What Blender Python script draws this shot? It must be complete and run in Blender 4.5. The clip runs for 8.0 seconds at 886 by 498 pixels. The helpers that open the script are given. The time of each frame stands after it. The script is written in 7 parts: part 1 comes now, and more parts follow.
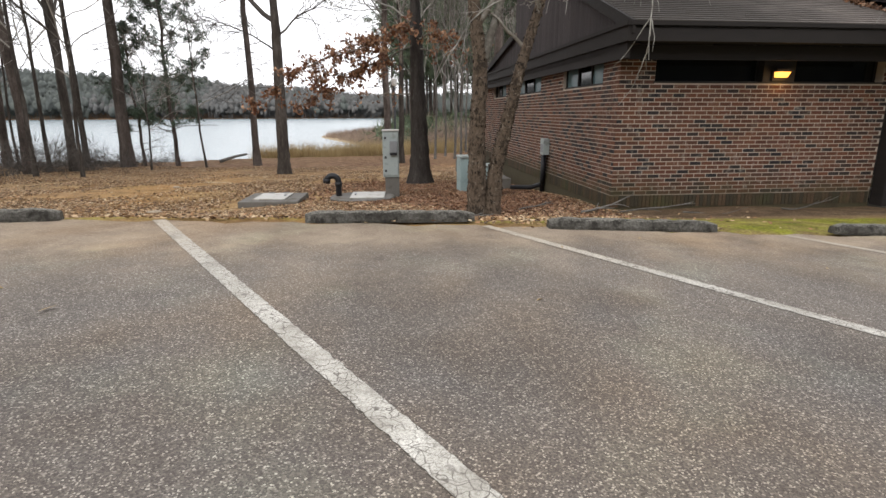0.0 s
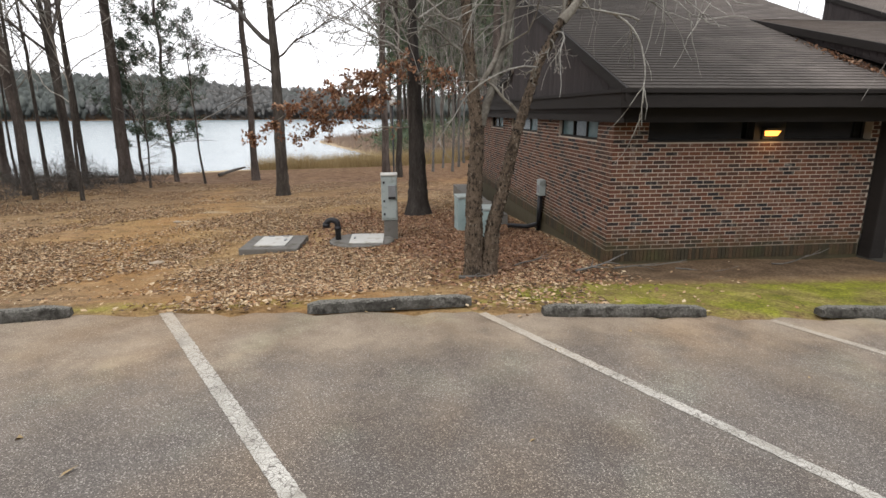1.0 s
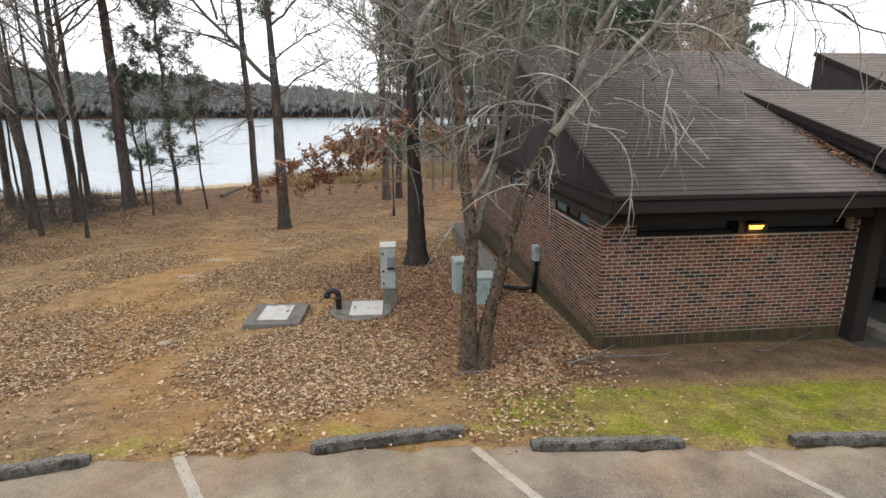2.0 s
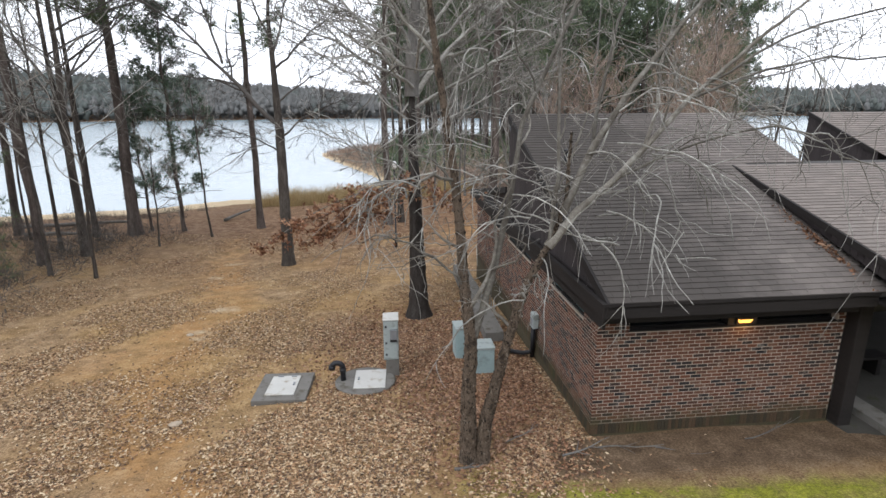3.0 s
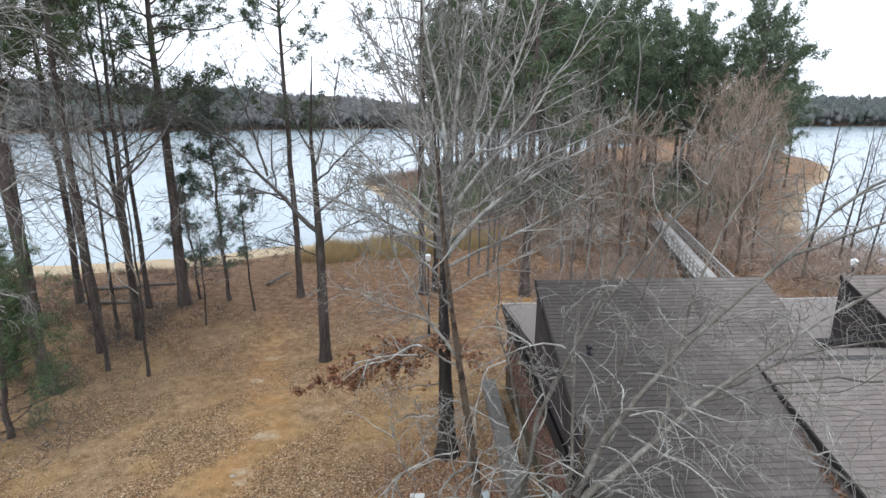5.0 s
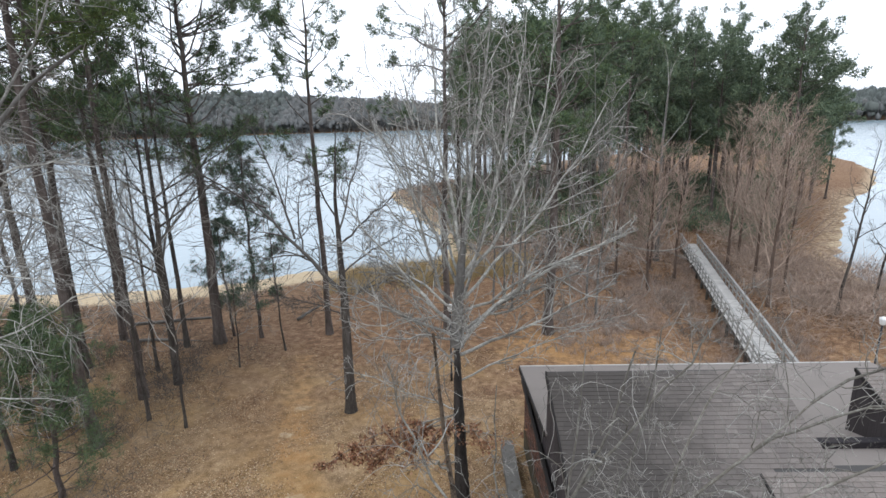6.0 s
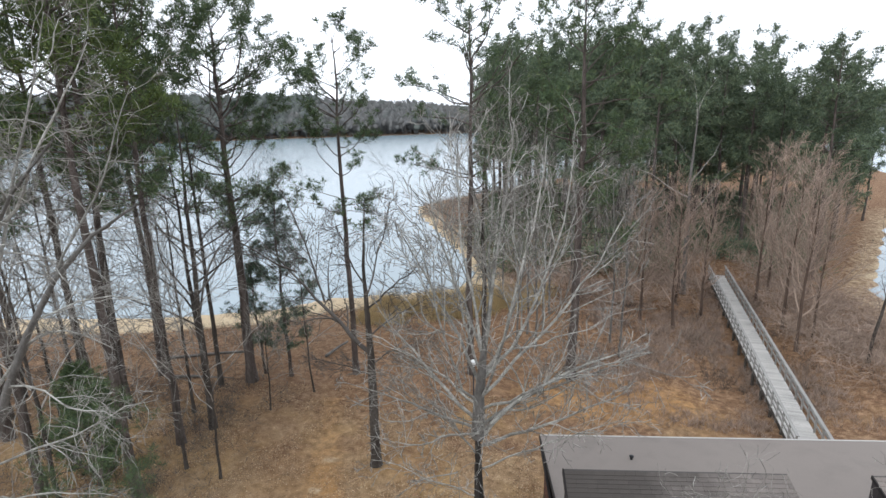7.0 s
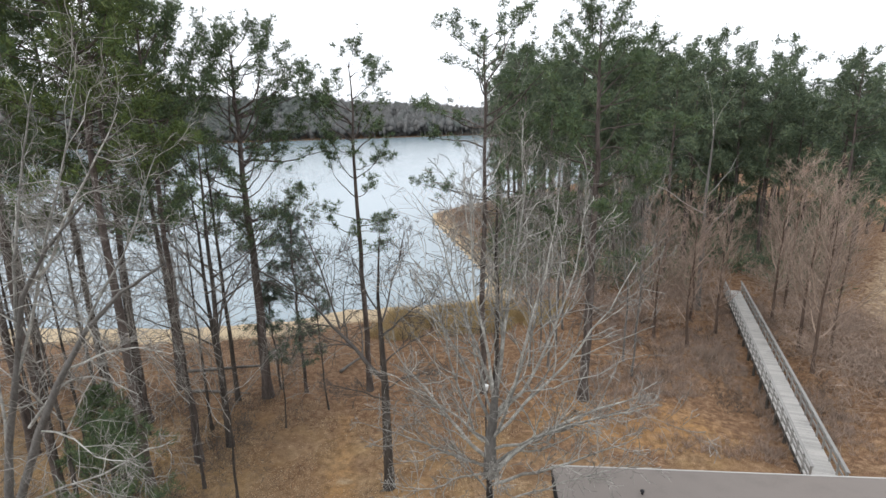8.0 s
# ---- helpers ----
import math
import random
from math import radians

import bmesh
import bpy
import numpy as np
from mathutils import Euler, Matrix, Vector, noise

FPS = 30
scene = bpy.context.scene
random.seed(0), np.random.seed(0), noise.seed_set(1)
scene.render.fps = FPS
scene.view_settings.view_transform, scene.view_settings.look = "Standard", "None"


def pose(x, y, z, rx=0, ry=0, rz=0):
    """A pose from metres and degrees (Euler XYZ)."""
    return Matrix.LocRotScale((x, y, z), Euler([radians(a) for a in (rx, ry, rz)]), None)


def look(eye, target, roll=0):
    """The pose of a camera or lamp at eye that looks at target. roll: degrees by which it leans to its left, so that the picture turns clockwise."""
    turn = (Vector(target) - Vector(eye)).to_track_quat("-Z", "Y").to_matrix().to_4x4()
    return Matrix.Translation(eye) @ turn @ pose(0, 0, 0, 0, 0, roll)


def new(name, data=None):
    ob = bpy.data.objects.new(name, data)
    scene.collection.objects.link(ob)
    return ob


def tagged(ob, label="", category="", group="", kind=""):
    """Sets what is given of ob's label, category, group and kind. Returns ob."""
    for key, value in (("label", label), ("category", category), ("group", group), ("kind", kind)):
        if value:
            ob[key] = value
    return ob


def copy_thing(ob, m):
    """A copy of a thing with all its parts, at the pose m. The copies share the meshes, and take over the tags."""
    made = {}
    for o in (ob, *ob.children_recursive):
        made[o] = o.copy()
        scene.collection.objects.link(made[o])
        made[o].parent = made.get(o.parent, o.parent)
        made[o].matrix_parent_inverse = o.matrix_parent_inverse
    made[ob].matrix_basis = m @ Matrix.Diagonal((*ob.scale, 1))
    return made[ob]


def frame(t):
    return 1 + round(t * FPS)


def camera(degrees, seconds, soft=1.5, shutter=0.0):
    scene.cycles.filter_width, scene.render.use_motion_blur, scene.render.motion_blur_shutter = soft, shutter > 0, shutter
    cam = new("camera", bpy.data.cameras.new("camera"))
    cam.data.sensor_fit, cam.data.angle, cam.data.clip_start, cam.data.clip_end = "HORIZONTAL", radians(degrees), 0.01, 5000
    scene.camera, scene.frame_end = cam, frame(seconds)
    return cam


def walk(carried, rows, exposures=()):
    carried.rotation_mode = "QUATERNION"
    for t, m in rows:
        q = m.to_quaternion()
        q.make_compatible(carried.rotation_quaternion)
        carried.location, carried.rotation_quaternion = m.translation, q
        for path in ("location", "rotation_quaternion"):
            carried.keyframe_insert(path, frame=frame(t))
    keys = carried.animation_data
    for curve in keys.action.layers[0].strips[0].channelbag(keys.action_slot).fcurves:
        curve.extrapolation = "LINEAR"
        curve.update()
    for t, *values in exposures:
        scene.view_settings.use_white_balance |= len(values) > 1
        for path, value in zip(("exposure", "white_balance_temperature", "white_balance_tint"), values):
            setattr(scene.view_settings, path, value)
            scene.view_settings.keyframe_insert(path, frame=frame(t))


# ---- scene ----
cam = camera(79.2, 8.0)
PATH = [
    (0, (0.046, 0.357, 1.631), (0.054, 2.295, 1.137), -0.1),
    (0.5, (0.041, 0.377, 1.882), (0.054, 2.315, 1.39), -0.0),
    (1, (0.048, 0.414, 2.557), (0.064, 2.352, 2.062), -0.1),
    (1.5, (0.086, 0.438, 3.368), (0.102, 2.374, 2.866), -0.1),
    (3, (0.155, 0.535, 5.904), (0.161, 2.468, 5.391), -0.3),
    (3.5, (0.142, 0.56, 6.897), (0.141, 2.495, 6.392), 0.0),
    (4, (0.17, 0.64, 8.078), (0.145, 2.575, 7.573), -0.1),
    (4.5, (0.194, 0.848, 9.157), (0.124, 2.785, 8.663), -0.0),
    (6, (0.959, 1.126, 13.272), (0.708, 3.045, 12.767), -1.4),
    (6.5, (1.059, 1.143, 14.826), (0.769, 3.056, 14.322), -1.5),
    (7, (1.12, 1.186, 16.453), (0.772, 3.09, 15.949), -1.5),
    (7.5, (1.115, 1.229, 17.465), (0.722, 3.126, 16.967), -1.5),
    (8, (1.162, 1.216, 17.851), (0.763, 3.111, 17.349), -1.5),
]
walk(cam, [(t, look(eye, target, roll)) for t, eye, target, roll in PATH], [(0.0, 0.0, 6500, 10), (1.5, 0.0, 6500, 10), (3.5, 0.1, 5900, 9), (4.5, 0.12, 5800, 8), (6.0, 0.0, 5850, 8), (6.5, 0.0, 5880, 8), (8.0, -0.07, 6200, 9)])

# ---- terrain ----
def smooth01(t):
    t = np.clip(t, 0, 1)
    return t * t * (3 - 2 * t)


# shorelines of the two arms of the lake (plan, metres), closed far away
WEST_ARM = [(-900, 30), (-75, 38), (-49, 43.3), (-35, 45.2), (-25, 48.6), (-20.7, 52.3), (-12, 55), (-7.4, 57), (-6.2, 62),
            (-8.2, 69), (-14, 82), (-21.5, 99), (-23.5, 108), (-17, 119), (-3, 140), (20, 175), (60, 215), (75, 300),
            (30, 440), (-60, 450), (-200, 405), (-300, 365), (-420, 300), (-900, 250)]
EAST_ARM = [(33.5, 53.0), (35, 49), (46, 46), (75, 34), (400, -60), (1200, 100), (700, 420), (420, 460), (150, 470),
            (130, 300), (86, 138), (69, 110), (55, 93), (45, 76), (36, 61)]


def signed_distance(x, y, ring):
    """Distance to a closed shoreline, negative over the water."""
    best = np.full(np.shape(x), 1e9)
    inside = np.zeros(np.shape(x), bool)
    for (ax, ay), (bx, by) in zip(ring, ring[1:] + ring[:1]):
        ex, ey = bx - ax, by - ay
        s = np.clip(((x - ax) * ex + (y - ay) * ey) / (ex * ex + ey * ey), 0, 1)
        best = np.minimum(best, np.hypot(x - ax - s * ex, y - ay - s * ey))
        cross = (ay > y) != (by > y)
        with np.errstate(divide="ignore", invalid="ignore"):
            inside ^= cross & (x < ax + (y - ay) * ex / (ey if ey else 1e-9))
    return np.where(inside, -best, best)


LAKE_Z = -2.8
EDGE = [(-60, 3.0), (-6, 4.75), (-4, 5.1), (-3.45, 5.28), (-2.65, 5.4), (-1.32, 5.56), (0.45, 5.75), (1.1, 5.8), (3.0, 5.85), (3.7, 5.88), (7, 6.15), (60, 9.2)]


def lot_edge(x):
    return np.interp(x, [p[0] for p in EDGE], [p[1] for p in EDGE])


def lot_z(x, y):
    return 0.60 - 0.0386 * np.clip(x, -9, 9) - 0.012 * np.clip(y, -12, 9)


def shore_distance(x, y):
    return np.minimum(signed_distance(x, y, WEST_ARM), signed_distance(x, y, EAST_ARM))


def ground_z(x, y, rough=True):
    x, y = np.asarray(x, float), np.asarray(y, float)
    beyond = y - lot_edge(x)
    lawn = np.interp(y, [5, 6, 7.2, 9, 11.5, 16, 23.7, 34, 44, 60, 110], [0.2, 0.25, 0.2, 0.09, -0.08, -0.36, -0.93, -1.52, -1.7, -1.9, -1.6])
    z = lot_z(x, y) - 0.02 + (lawn - lot_z(x, y)) * smooth01(beyond / 2.6)
    z = z - 0.13 * np.exp(-(((x + 5.0) / 3.0) ** 2 + ((y - 10.4) / 2.4) ** 2))
    sd = shore_distance(x, y)
    land = LAKE_Z + (z - LAKE_Z) * smooth01((sd + 0.6) / 15)
    # a low wet hollow under the footbridge
    land = land - 0.9 * np.exp(-(((x - 15.5) / 5.5) ** 2 + ((y - 39) / 9.0) ** 2)) * (land > LAKE_Z)
    crest = np.interp(x, [-420, -330, -240, -155, -80, 0, 200, 500], [27, 24, 19, 15, 6, 5, 8, 12]) + 1.6 * np.sin(0.045 * x) + 1.1 * np.sin(0.11 * x + 0.05 * y)
    hill = crest * smooth01(sd / 110) * smooth01((y - 240) / 90)
    z = np.where(sd > 0, np.maximum(land, LAKE_Z + 0.02 + 0 * land) + hill, np.maximum(LAKE_Z + 0.14 * sd, -5.5))
    z = np.where(beyond < 0, lot_z(x, y) - 0.06, z)
    if rough:
        z = z + np.where((sd > 1) & (beyond > 0.4), 0.03 * np.sin(1.7 * x + 0.6 * y) * np.sin(1.1 * y - 0.5 * x) * smooth01(beyond / 4), 0)
    return z

# ---- world, sun, exposure ----
world = bpy.data.worlds.new("overcast_sky")
scene.world = world
world.use_nodes = True
wn, wl = world.node_tree.nodes, world.node_tree.links
sky = wn.new("ShaderNodeTexSky")
sky.sky_type, sky.sun_disc = "NISHITA", False
sky.sun_elevation, sky.sun_rotation = radians(38), radians(215)
sky.dust_density, sky.ozone_density = 4.0, 1.0
dull = wn.new("ShaderNodeHueSaturation")
dull.inputs["Saturation"].default_value = 0.10
dull.inputs["Value"].default_value = 0.055
cloud = wn.new("ShaderNodeMixRGB")
cloud.inputs["Fac"].default_value = 0.78
cloud.inputs["Color2"].default_value = (1.0, 1.0, 1.03, 1)
wl.new(sky.outputs["Color"], dull.inputs["Color"])
wl.new(dull.outputs["Color"], cloud.inputs["Color1"])
wl.new(cloud.outputs["Color"], wn["Background"].inputs["Color"])
wn["Background"].inputs["Strength"].default_value = 2.05
sun = new("sun", bpy.data.lights.new("sun", "SUN"))
sun.data.energy, sun.data.angle, sun.data.color = 0.7, radians(25), (1.0, 0.96, 0.9)
sun.matrix_world = look((-30, -40, 45), (0, 0, 0))


# ---- materials ----
def ramp_node(nt, fac, stops):
    r = nt.nodes.new("ShaderNodeValToRGB")
    el = r.color_ramp.elements
    while len(el) < len(stops):
        el.new(0.5)
    for e, (p, c) in zip(el, stops):
        e.position, e.color = p, (*c, 1)
    nt.links.new(fac, r.inputs["Fac"])
    return r.outputs["Color"]


def noise_node(nt, vec, scale, detail=5.0, rough=0.6):
    n = nt.nodes.new("ShaderNodeTexNoise")
    n.inputs["Scale"].default_value, n.inputs["Detail"].default_value, n.inputs["Roughness"].default_value = scale, detail, rough
    nt.links.new(vec, n.inputs["Vector"])
    return n.outputs["Fac"]


def mix_node(nt, fac, a, b, blend="MIX"):
    m = nt.nodes.new("ShaderNodeMixRGB")
    m.blend_type = blend
    for k, v in (("Fac", fac), ("Color1", a), ("Color2", b)):
        if isinstance(v, (int, float)):
            m.inputs[k].default_value = v
        elif isinstance(v, tuple):
            m.inputs[k].default_value = (*v, 1)
        else:
            nt.links.new(v, m.inputs[k])
    return m.outputs["Color"]


def math_node(nt, op, a, b=0.0):
    m = nt.nodes.new("ShaderNodeMath")
    m.operation = op
    for i, v in enumerate((a, b)):
        if isinstance(v, (int, float)):
            m.inputs[i].default_value = v
        else:
            nt.links.new(v, m.inputs[i])
    return m.outputs[0]


def blank(name, rough=0.8, metal=0.0, spec=0.3):
    m = bpy.data.materials.new(name)
    m.use_nodes = True
    p = m.node_tree.nodes["Principled BSDF"]
    p.inputs["Roughness"].default_value, p.inputs["Metallic"].default_value = rough, metal
    p.inputs["Specular IOR Level"].default_value = spec
    return m, m.node_tree, p


def bump_to(nt, p, height, strength, dist=0.02):
    b = nt.nodes.new("ShaderNodeBump")
    b.inputs["Strength"].default_value, b.inputs["Distance"].default_value = strength, dist
    nt.links.new(height, b.inputs["Height"])
    nt.links.new(b.outputs["Normal"], p.inputs["Normal"])


def place_vec(nt, stretch=(1, 1, 1)):
    g = nt.nodes.new("ShaderNodeNewGeometry")
    mp = nt.nodes.new("ShaderNodeMapping")
    mp.inputs["Scale"].default_value = stretch
    nt.links.new(g.outputs["Position"], mp.inputs["Vector"])
    return mp.outputs["Vector"]


def surf(name, cols, big=0.7, fine=18.0, rough=0.85, bump=0.3, dist=0.01, rand="", spread=0.25, stretch=(1, 1, 1), stain=None, stain_at=(0.55, 0.7), metal=0.0, spec=0.3, moss=False, top=None):
    """A weathered surface: two scales of colour, optional piece-to-piece change and stains."""
    m, nt, p = blank(name, rough, metal, spec)
    v = place_vec(nt, stretch)
    n1, n2 = noise_node(nt, v, big), noise_node(nt, v, fine, 6, 0.7)
    fac = math_node(nt, "ADD", math_node(nt, "MULTIPLY", n1, 0.55), math_node(nt, "MULTIPLY", n2, 0.45))
    k = len(cols)
    col = ramp_node(nt, fac, [(0.32 + 0.36 * i / max(1, k - 1), c) for i, c in enumerate(cols)])
    if rand:
        if rand == "object":
            src = nt.nodes.new("ShaderNodeObjectInfo").outputs["Random"]
        else:
            src = nt.nodes.new("ShaderNodeNewGeometry").outputs["Random Per Island"]
        bright = math_node(nt, "ADD", math_node(nt, "MULTIPLY", src, 2 * spread), 1 - spread)
        cmb = nt.nodes.new("ShaderNodeCombineXYZ")
        for i in range(3):
            nt.links.new(bright, cmb.inputs[i])
        col = mix_node(nt, 1.0, col, cmb.outputs[0], "MULTIPLY")
    if stain:
        s = noise_node(nt, v, big * 2.3, 4, 0.55)
        mask = ramp_node(nt, s, [(stain_at[0], (0, 0, 0)), (stain_at[1], (1, 1, 1))])
        col = mix_node(nt, mask, col, stain)
    if moss:
        col = moss_over(nt, v, col)
    # Upward faces blend to the paler top colour, broken up by noise.
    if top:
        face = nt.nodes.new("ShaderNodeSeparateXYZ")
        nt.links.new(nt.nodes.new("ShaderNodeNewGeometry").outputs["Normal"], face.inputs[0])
        amount = math_node(nt, "ADD", face.outputs["Z"], math_node(nt, "MULTIPLY", math_node(nt, "SUBTRACT", n2, 0.55), 2.0))
        col = mix_node(nt, ramp_node(nt, amount, [(0.6, (0, 0, 0)), (1.0, (0.85, 0.85, 0.85))]), col, top)
    nt.links.new(col, p.inputs["Base Color"])
    if bump:
        bump_to(nt, p, n2, bump, dist)
    return m


def moss_over(nt, v, col):
    """Olive moss growing up from the wet foot of a wall, in ragged patches."""
    sep = nt.nodes.new("ShaderNodeSeparateXYZ")
    nt.links.new(v, sep.inputs[0])
    low = math_node(nt, "MULTIPLY", math_node(nt, "SUBTRACT", 0.72, sep.outputs["Z"]), 1.5)
    reach = math_node(nt, "ADD", low, math_node(nt, "SUBTRACT", noise_node(nt, v, 2.2, 5, 0.65), 0.6))
    return mix_node(nt, ramp_node(nt, reach, [(0.1, (0, 0, 0)), (0.7, (0.8, 0.8, 0.8))]), col, (0.062, 0.05, 0.02))


def piece_mat(name, cols, rand, fine=60.0, rough=0.85, bump=0.3, dirt=None, moss=False, bloom=None, left_dark=None):
    """Bricks, shingles, leaves: a colour picked piece by piece from a list, with grain."""
    m, nt, p = blank(name, rough)
    if rand == "object":
        src = nt.nodes.new("ShaderNodeObjectInfo").outputs["Random"]
    else:
        src = nt.nodes.new("ShaderNodeNewGeometry").outputs["Random Per Island"]
    r = nt.nodes.new("ShaderNodeValToRGB")
    r.color_ramp.interpolation = "CONSTANT"
    el = r.color_ramp.elements
    while len(el) < len(cols):
        el.new(0.5)
    for i, (e, c) in enumerate(zip(el, cols)):
        e.position, e.color = i / len(cols), (*c, 1)
    nt.links.new(src, r.inputs["Fac"])
    v = place_vec(nt)
    n = noise_node(nt, v, fine, 5, 0.7)
    col = mix_node(nt, 1.0, r.outputs["Color"], ramp_node(nt, n, [(0.3, (0.62, 0.62, 0.62)), (0.7, (1.3, 1.3, 1.3))]), "MULTIPLY")
    if dirt:
        big = noise_node(nt, v, 1.1, 4, 0.6)
        col = mix_node(nt, ramp_node(nt, big, [(0.52, (0, 0, 0)), (0.72, (0.55, 0.55, 0.55))]), col, dirt)
    # Darker towards low x, with a ragged noise edge.
    if left_dark:
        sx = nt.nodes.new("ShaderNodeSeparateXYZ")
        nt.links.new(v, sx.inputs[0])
        amount = math_node(nt, "ADD", math_node(nt, "MULTIPLY", math_node(nt, "SUBTRACT", 7.3, sx.outputs["X"]), 0.3), math_node(nt, "MULTIPLY", math_node(nt, "SUBTRACT", noise_node(nt, v, 0.9, 6, 0.65), 0.5), 1.8))
        col = mix_node(nt, ramp_node(nt, amount, [(0.05, (0, 0, 0)), (0.85, (0.82, 0.82, 0.82))]), col, left_dark)
    if bloom:
        spots = noise_node(nt, v, 7.0, 5, 0.7)
        col = mix_node(nt, ramp_node(nt, spots, [(0.57, (0, 0, 0)), (0.72, (0.7, 0.7, 0.7))]), col, bloom)
    if moss:
        col = moss_over(nt, v, col)
    nt.links.new(col, p.inputs["Base Color"])
    if bump:
        bump_to(nt, p, n, bump, 0.004)
    return m


BRICKS = [(0.110, 0.045, 0.026), (0.135, 0.057, 0.033), (0.088, 0.037, 0.023), (0.150, 0.071, 0.044), (0.030, 0.023, 0.022), (0.117, 0.048, 0.030), (0.098, 0.043, 0.026), (0.021, 0.018, 0.020), (0.128, 0.058, 0.037), (0.077, 0.038, 0.026), (0.139, 0.055, 0.030), (0.048, 0.030, 0.025), (0.106, 0.050, 0.034)]
M_BRICK = piece_mat("brick_object", BRICKS, "object", moss=True, bloom=(0.30, 0.27, 0.235), dirt=(0.055, 0.042, 0.034))
M_BRICK_I = piece_mat("brick_joined", BRICKS, "island", moss=True, bloom=(0.30, 0.27, 0.235), dirt=(0.055, 0.042, 0.034))
MOSSBRICK = [(0.068, 0.047, 0.026), (0.055, 0.042, 0.024), (0.08, 0.052, 0.03), (0.045, 0.037, 0.023)]
M_SOLDIER = piece_mat("mossy_brick", MOSSBRICK, "island", dirt=(0.06, 0.07, 0.02))
M_MORTAR = surf("mortar", [(0.36, 0.305, 0.25), (0.52, 0.45, 0.38)], 1.5, 60, 0.95, 0.4, stain=(0.36, 0.30, 0.21), stain_at=(0.55, 0.75), moss=True)
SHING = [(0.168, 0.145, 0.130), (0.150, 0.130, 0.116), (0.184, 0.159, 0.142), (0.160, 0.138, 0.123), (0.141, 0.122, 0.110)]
LEFT_DARK = (0.047, 0.041, 0.036)
M_SHINGLE = piece_mat("shingle_object", SHING, "object", 140, 0.95, 0.5, (0.12, 0.105, 0.094), left_dark=LEFT_DARK)
M_SHINGLE_I = piece_mat("shingle_joined", SHING, "island", 140, 0.95, 0.5, (0.12, 0.105, 0.094), left_dark=LEFT_DARK)
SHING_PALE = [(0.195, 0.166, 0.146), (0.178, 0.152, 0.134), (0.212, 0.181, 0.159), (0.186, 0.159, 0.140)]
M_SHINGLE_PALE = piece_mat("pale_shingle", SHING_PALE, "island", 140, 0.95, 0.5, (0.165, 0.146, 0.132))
M_FOOT = surf("damp_mossy_footing", [(0.045, 0.036, 0.022), (0.075, 0.062, 0.036), (0.05, 0.046, 0.024)], 2, 40, 0.95, 0.5)
M_ROOFBASE = surf("roof_felt", [(0.05, 0.047, 0.045), (0.08, 0.075, 0.07)], 0.8, 40, 0.95, 0.3)
M_ROOFBACK = surf("weathered_grey_roofing", [(0.175, 0.151, 0.134), (0.212, 0.184, 0.163), (0.155, 0.134, 0.118)], 0.5, 30, 0.9, 0.3)
M_FASCIA = surf("dark_stained_wood_trim", [(0.011, 0.009, 0.0085), (0.019, 0.0155, 0.014), (0.008, 0.007, 0.0065)], 1.2, 22, 0.75, 0.35, stretch=(1, 1, 6))
M_SIDING = surf("dark_board_siding", [(0.030, 0.025, 0.025), (0.045, 0.037, 0.037), (0.022, 0.019, 0.019)], 0.8, 26, 0.85, 0.4, stretch=(6, 6, 1), rand="island", spread=0.18)
M_SOFFIT = surf("dark_soffit", [(0.02, 0.017, 0.015), (0.03, 0.025, 0.022)], 1, 20, 0.9, 0.2)
M_FRAME = surf("bronze_window_frame", [(0.018, 0.016, 0.015), (0.03, 0.027, 0.025)], 2, 40, 0.75, 0.1)
M_STOP = surf("lichen_concrete_pale_top", [(0.026, 0.023, 0.019), (0.085, 0.08, 0.069), (0.22, 0.212, 0.19)], 5, 45, 0.95, 0.9, 0.03, stain=(0.03, 0.027, 0.022), stain_at=(0.50, 0.66), top=(0.25, 0.238, 0.205))
M_PAD = surf("weathered_concrete", [(0.12, 0.112, 0.10), (0.18, 0.17, 0.155)], 2, 50, 0.9, 0.4, stain=(0.09, 0.08, 0.06))
M_PORCH = surf("dark_porch_concrete", [(0.045, 0.042, 0.036), (0.075, 0.07, 0.06)], 1.4, 40, 0.9, 0.4, stain=(0.05, 0.05, 0.03))
M_STONE = surf("pale_field_stone", [(0.27, 0.215, 0.155), (0.42, 0.35, 0.265)], 4, 40, 0.9, 0.4)
M_HATCH = surf("pale_hatch_plate", [(0.42, 0.41, 0.38), (0.52, 0.51, 0.48)], 2, 40, 0.55, 0.2, stain=(0.30, 0.26, 0.20))
M_BOX = surf("pale_grey_green_metal", [(0.30, 0.34, 0.33), (0.36, 0.40, 0.39)], 2, 30, 0.5, 0.1, stain=(0.2, 0.22, 0.2))
M_GREEN = surf("faded_green_metal", [(0.27, 0.36, 0.36), (0.35, 0.44, 0.44)], 2, 30, 0.5, 0.1, stain=(0.22, 0.27, 0.26))
M_BLACK = surf("black_plastic_pipe", [(0.012, 0.012, 0.014), (0.025, 0.025, 0.028)], 3, 40, 0.45, 0.1)
M_STEEL = surf("grey_steel", [(0.2, 0.21, 0.22), (0.3, 0.31, 0.32)], 4, 50, 0.5, 0.1, metal=0.4)
M_DECK = surf("weathered_boardwalk_wood", [(0.35, 0.335, 0.31), (0.47, 0.45, 0.42), (0.29, 0.275, 0.255)], 0.6, 12, 0.9, 0.3, rand="object", spread=0.14)
M_RAIL = surf("weathered_rail_wood", [(0.21, 0.2, 0.185), (0.33, 0.32, 0.3)], 0.8, 14, 0.9, 0.3)
M_PILE = surf("dark_wet_timber", [(0.05, 0.045, 0.038), (0.09, 0.08, 0.068)], 1, 14, 0.9, 0.3)
M_TRIMWHITE = surf("white_drip_edge", [(0.40, 0.385, 0.36), (0.5, 0.485, 0.46)], 2, 30, 0.5, 0.05)
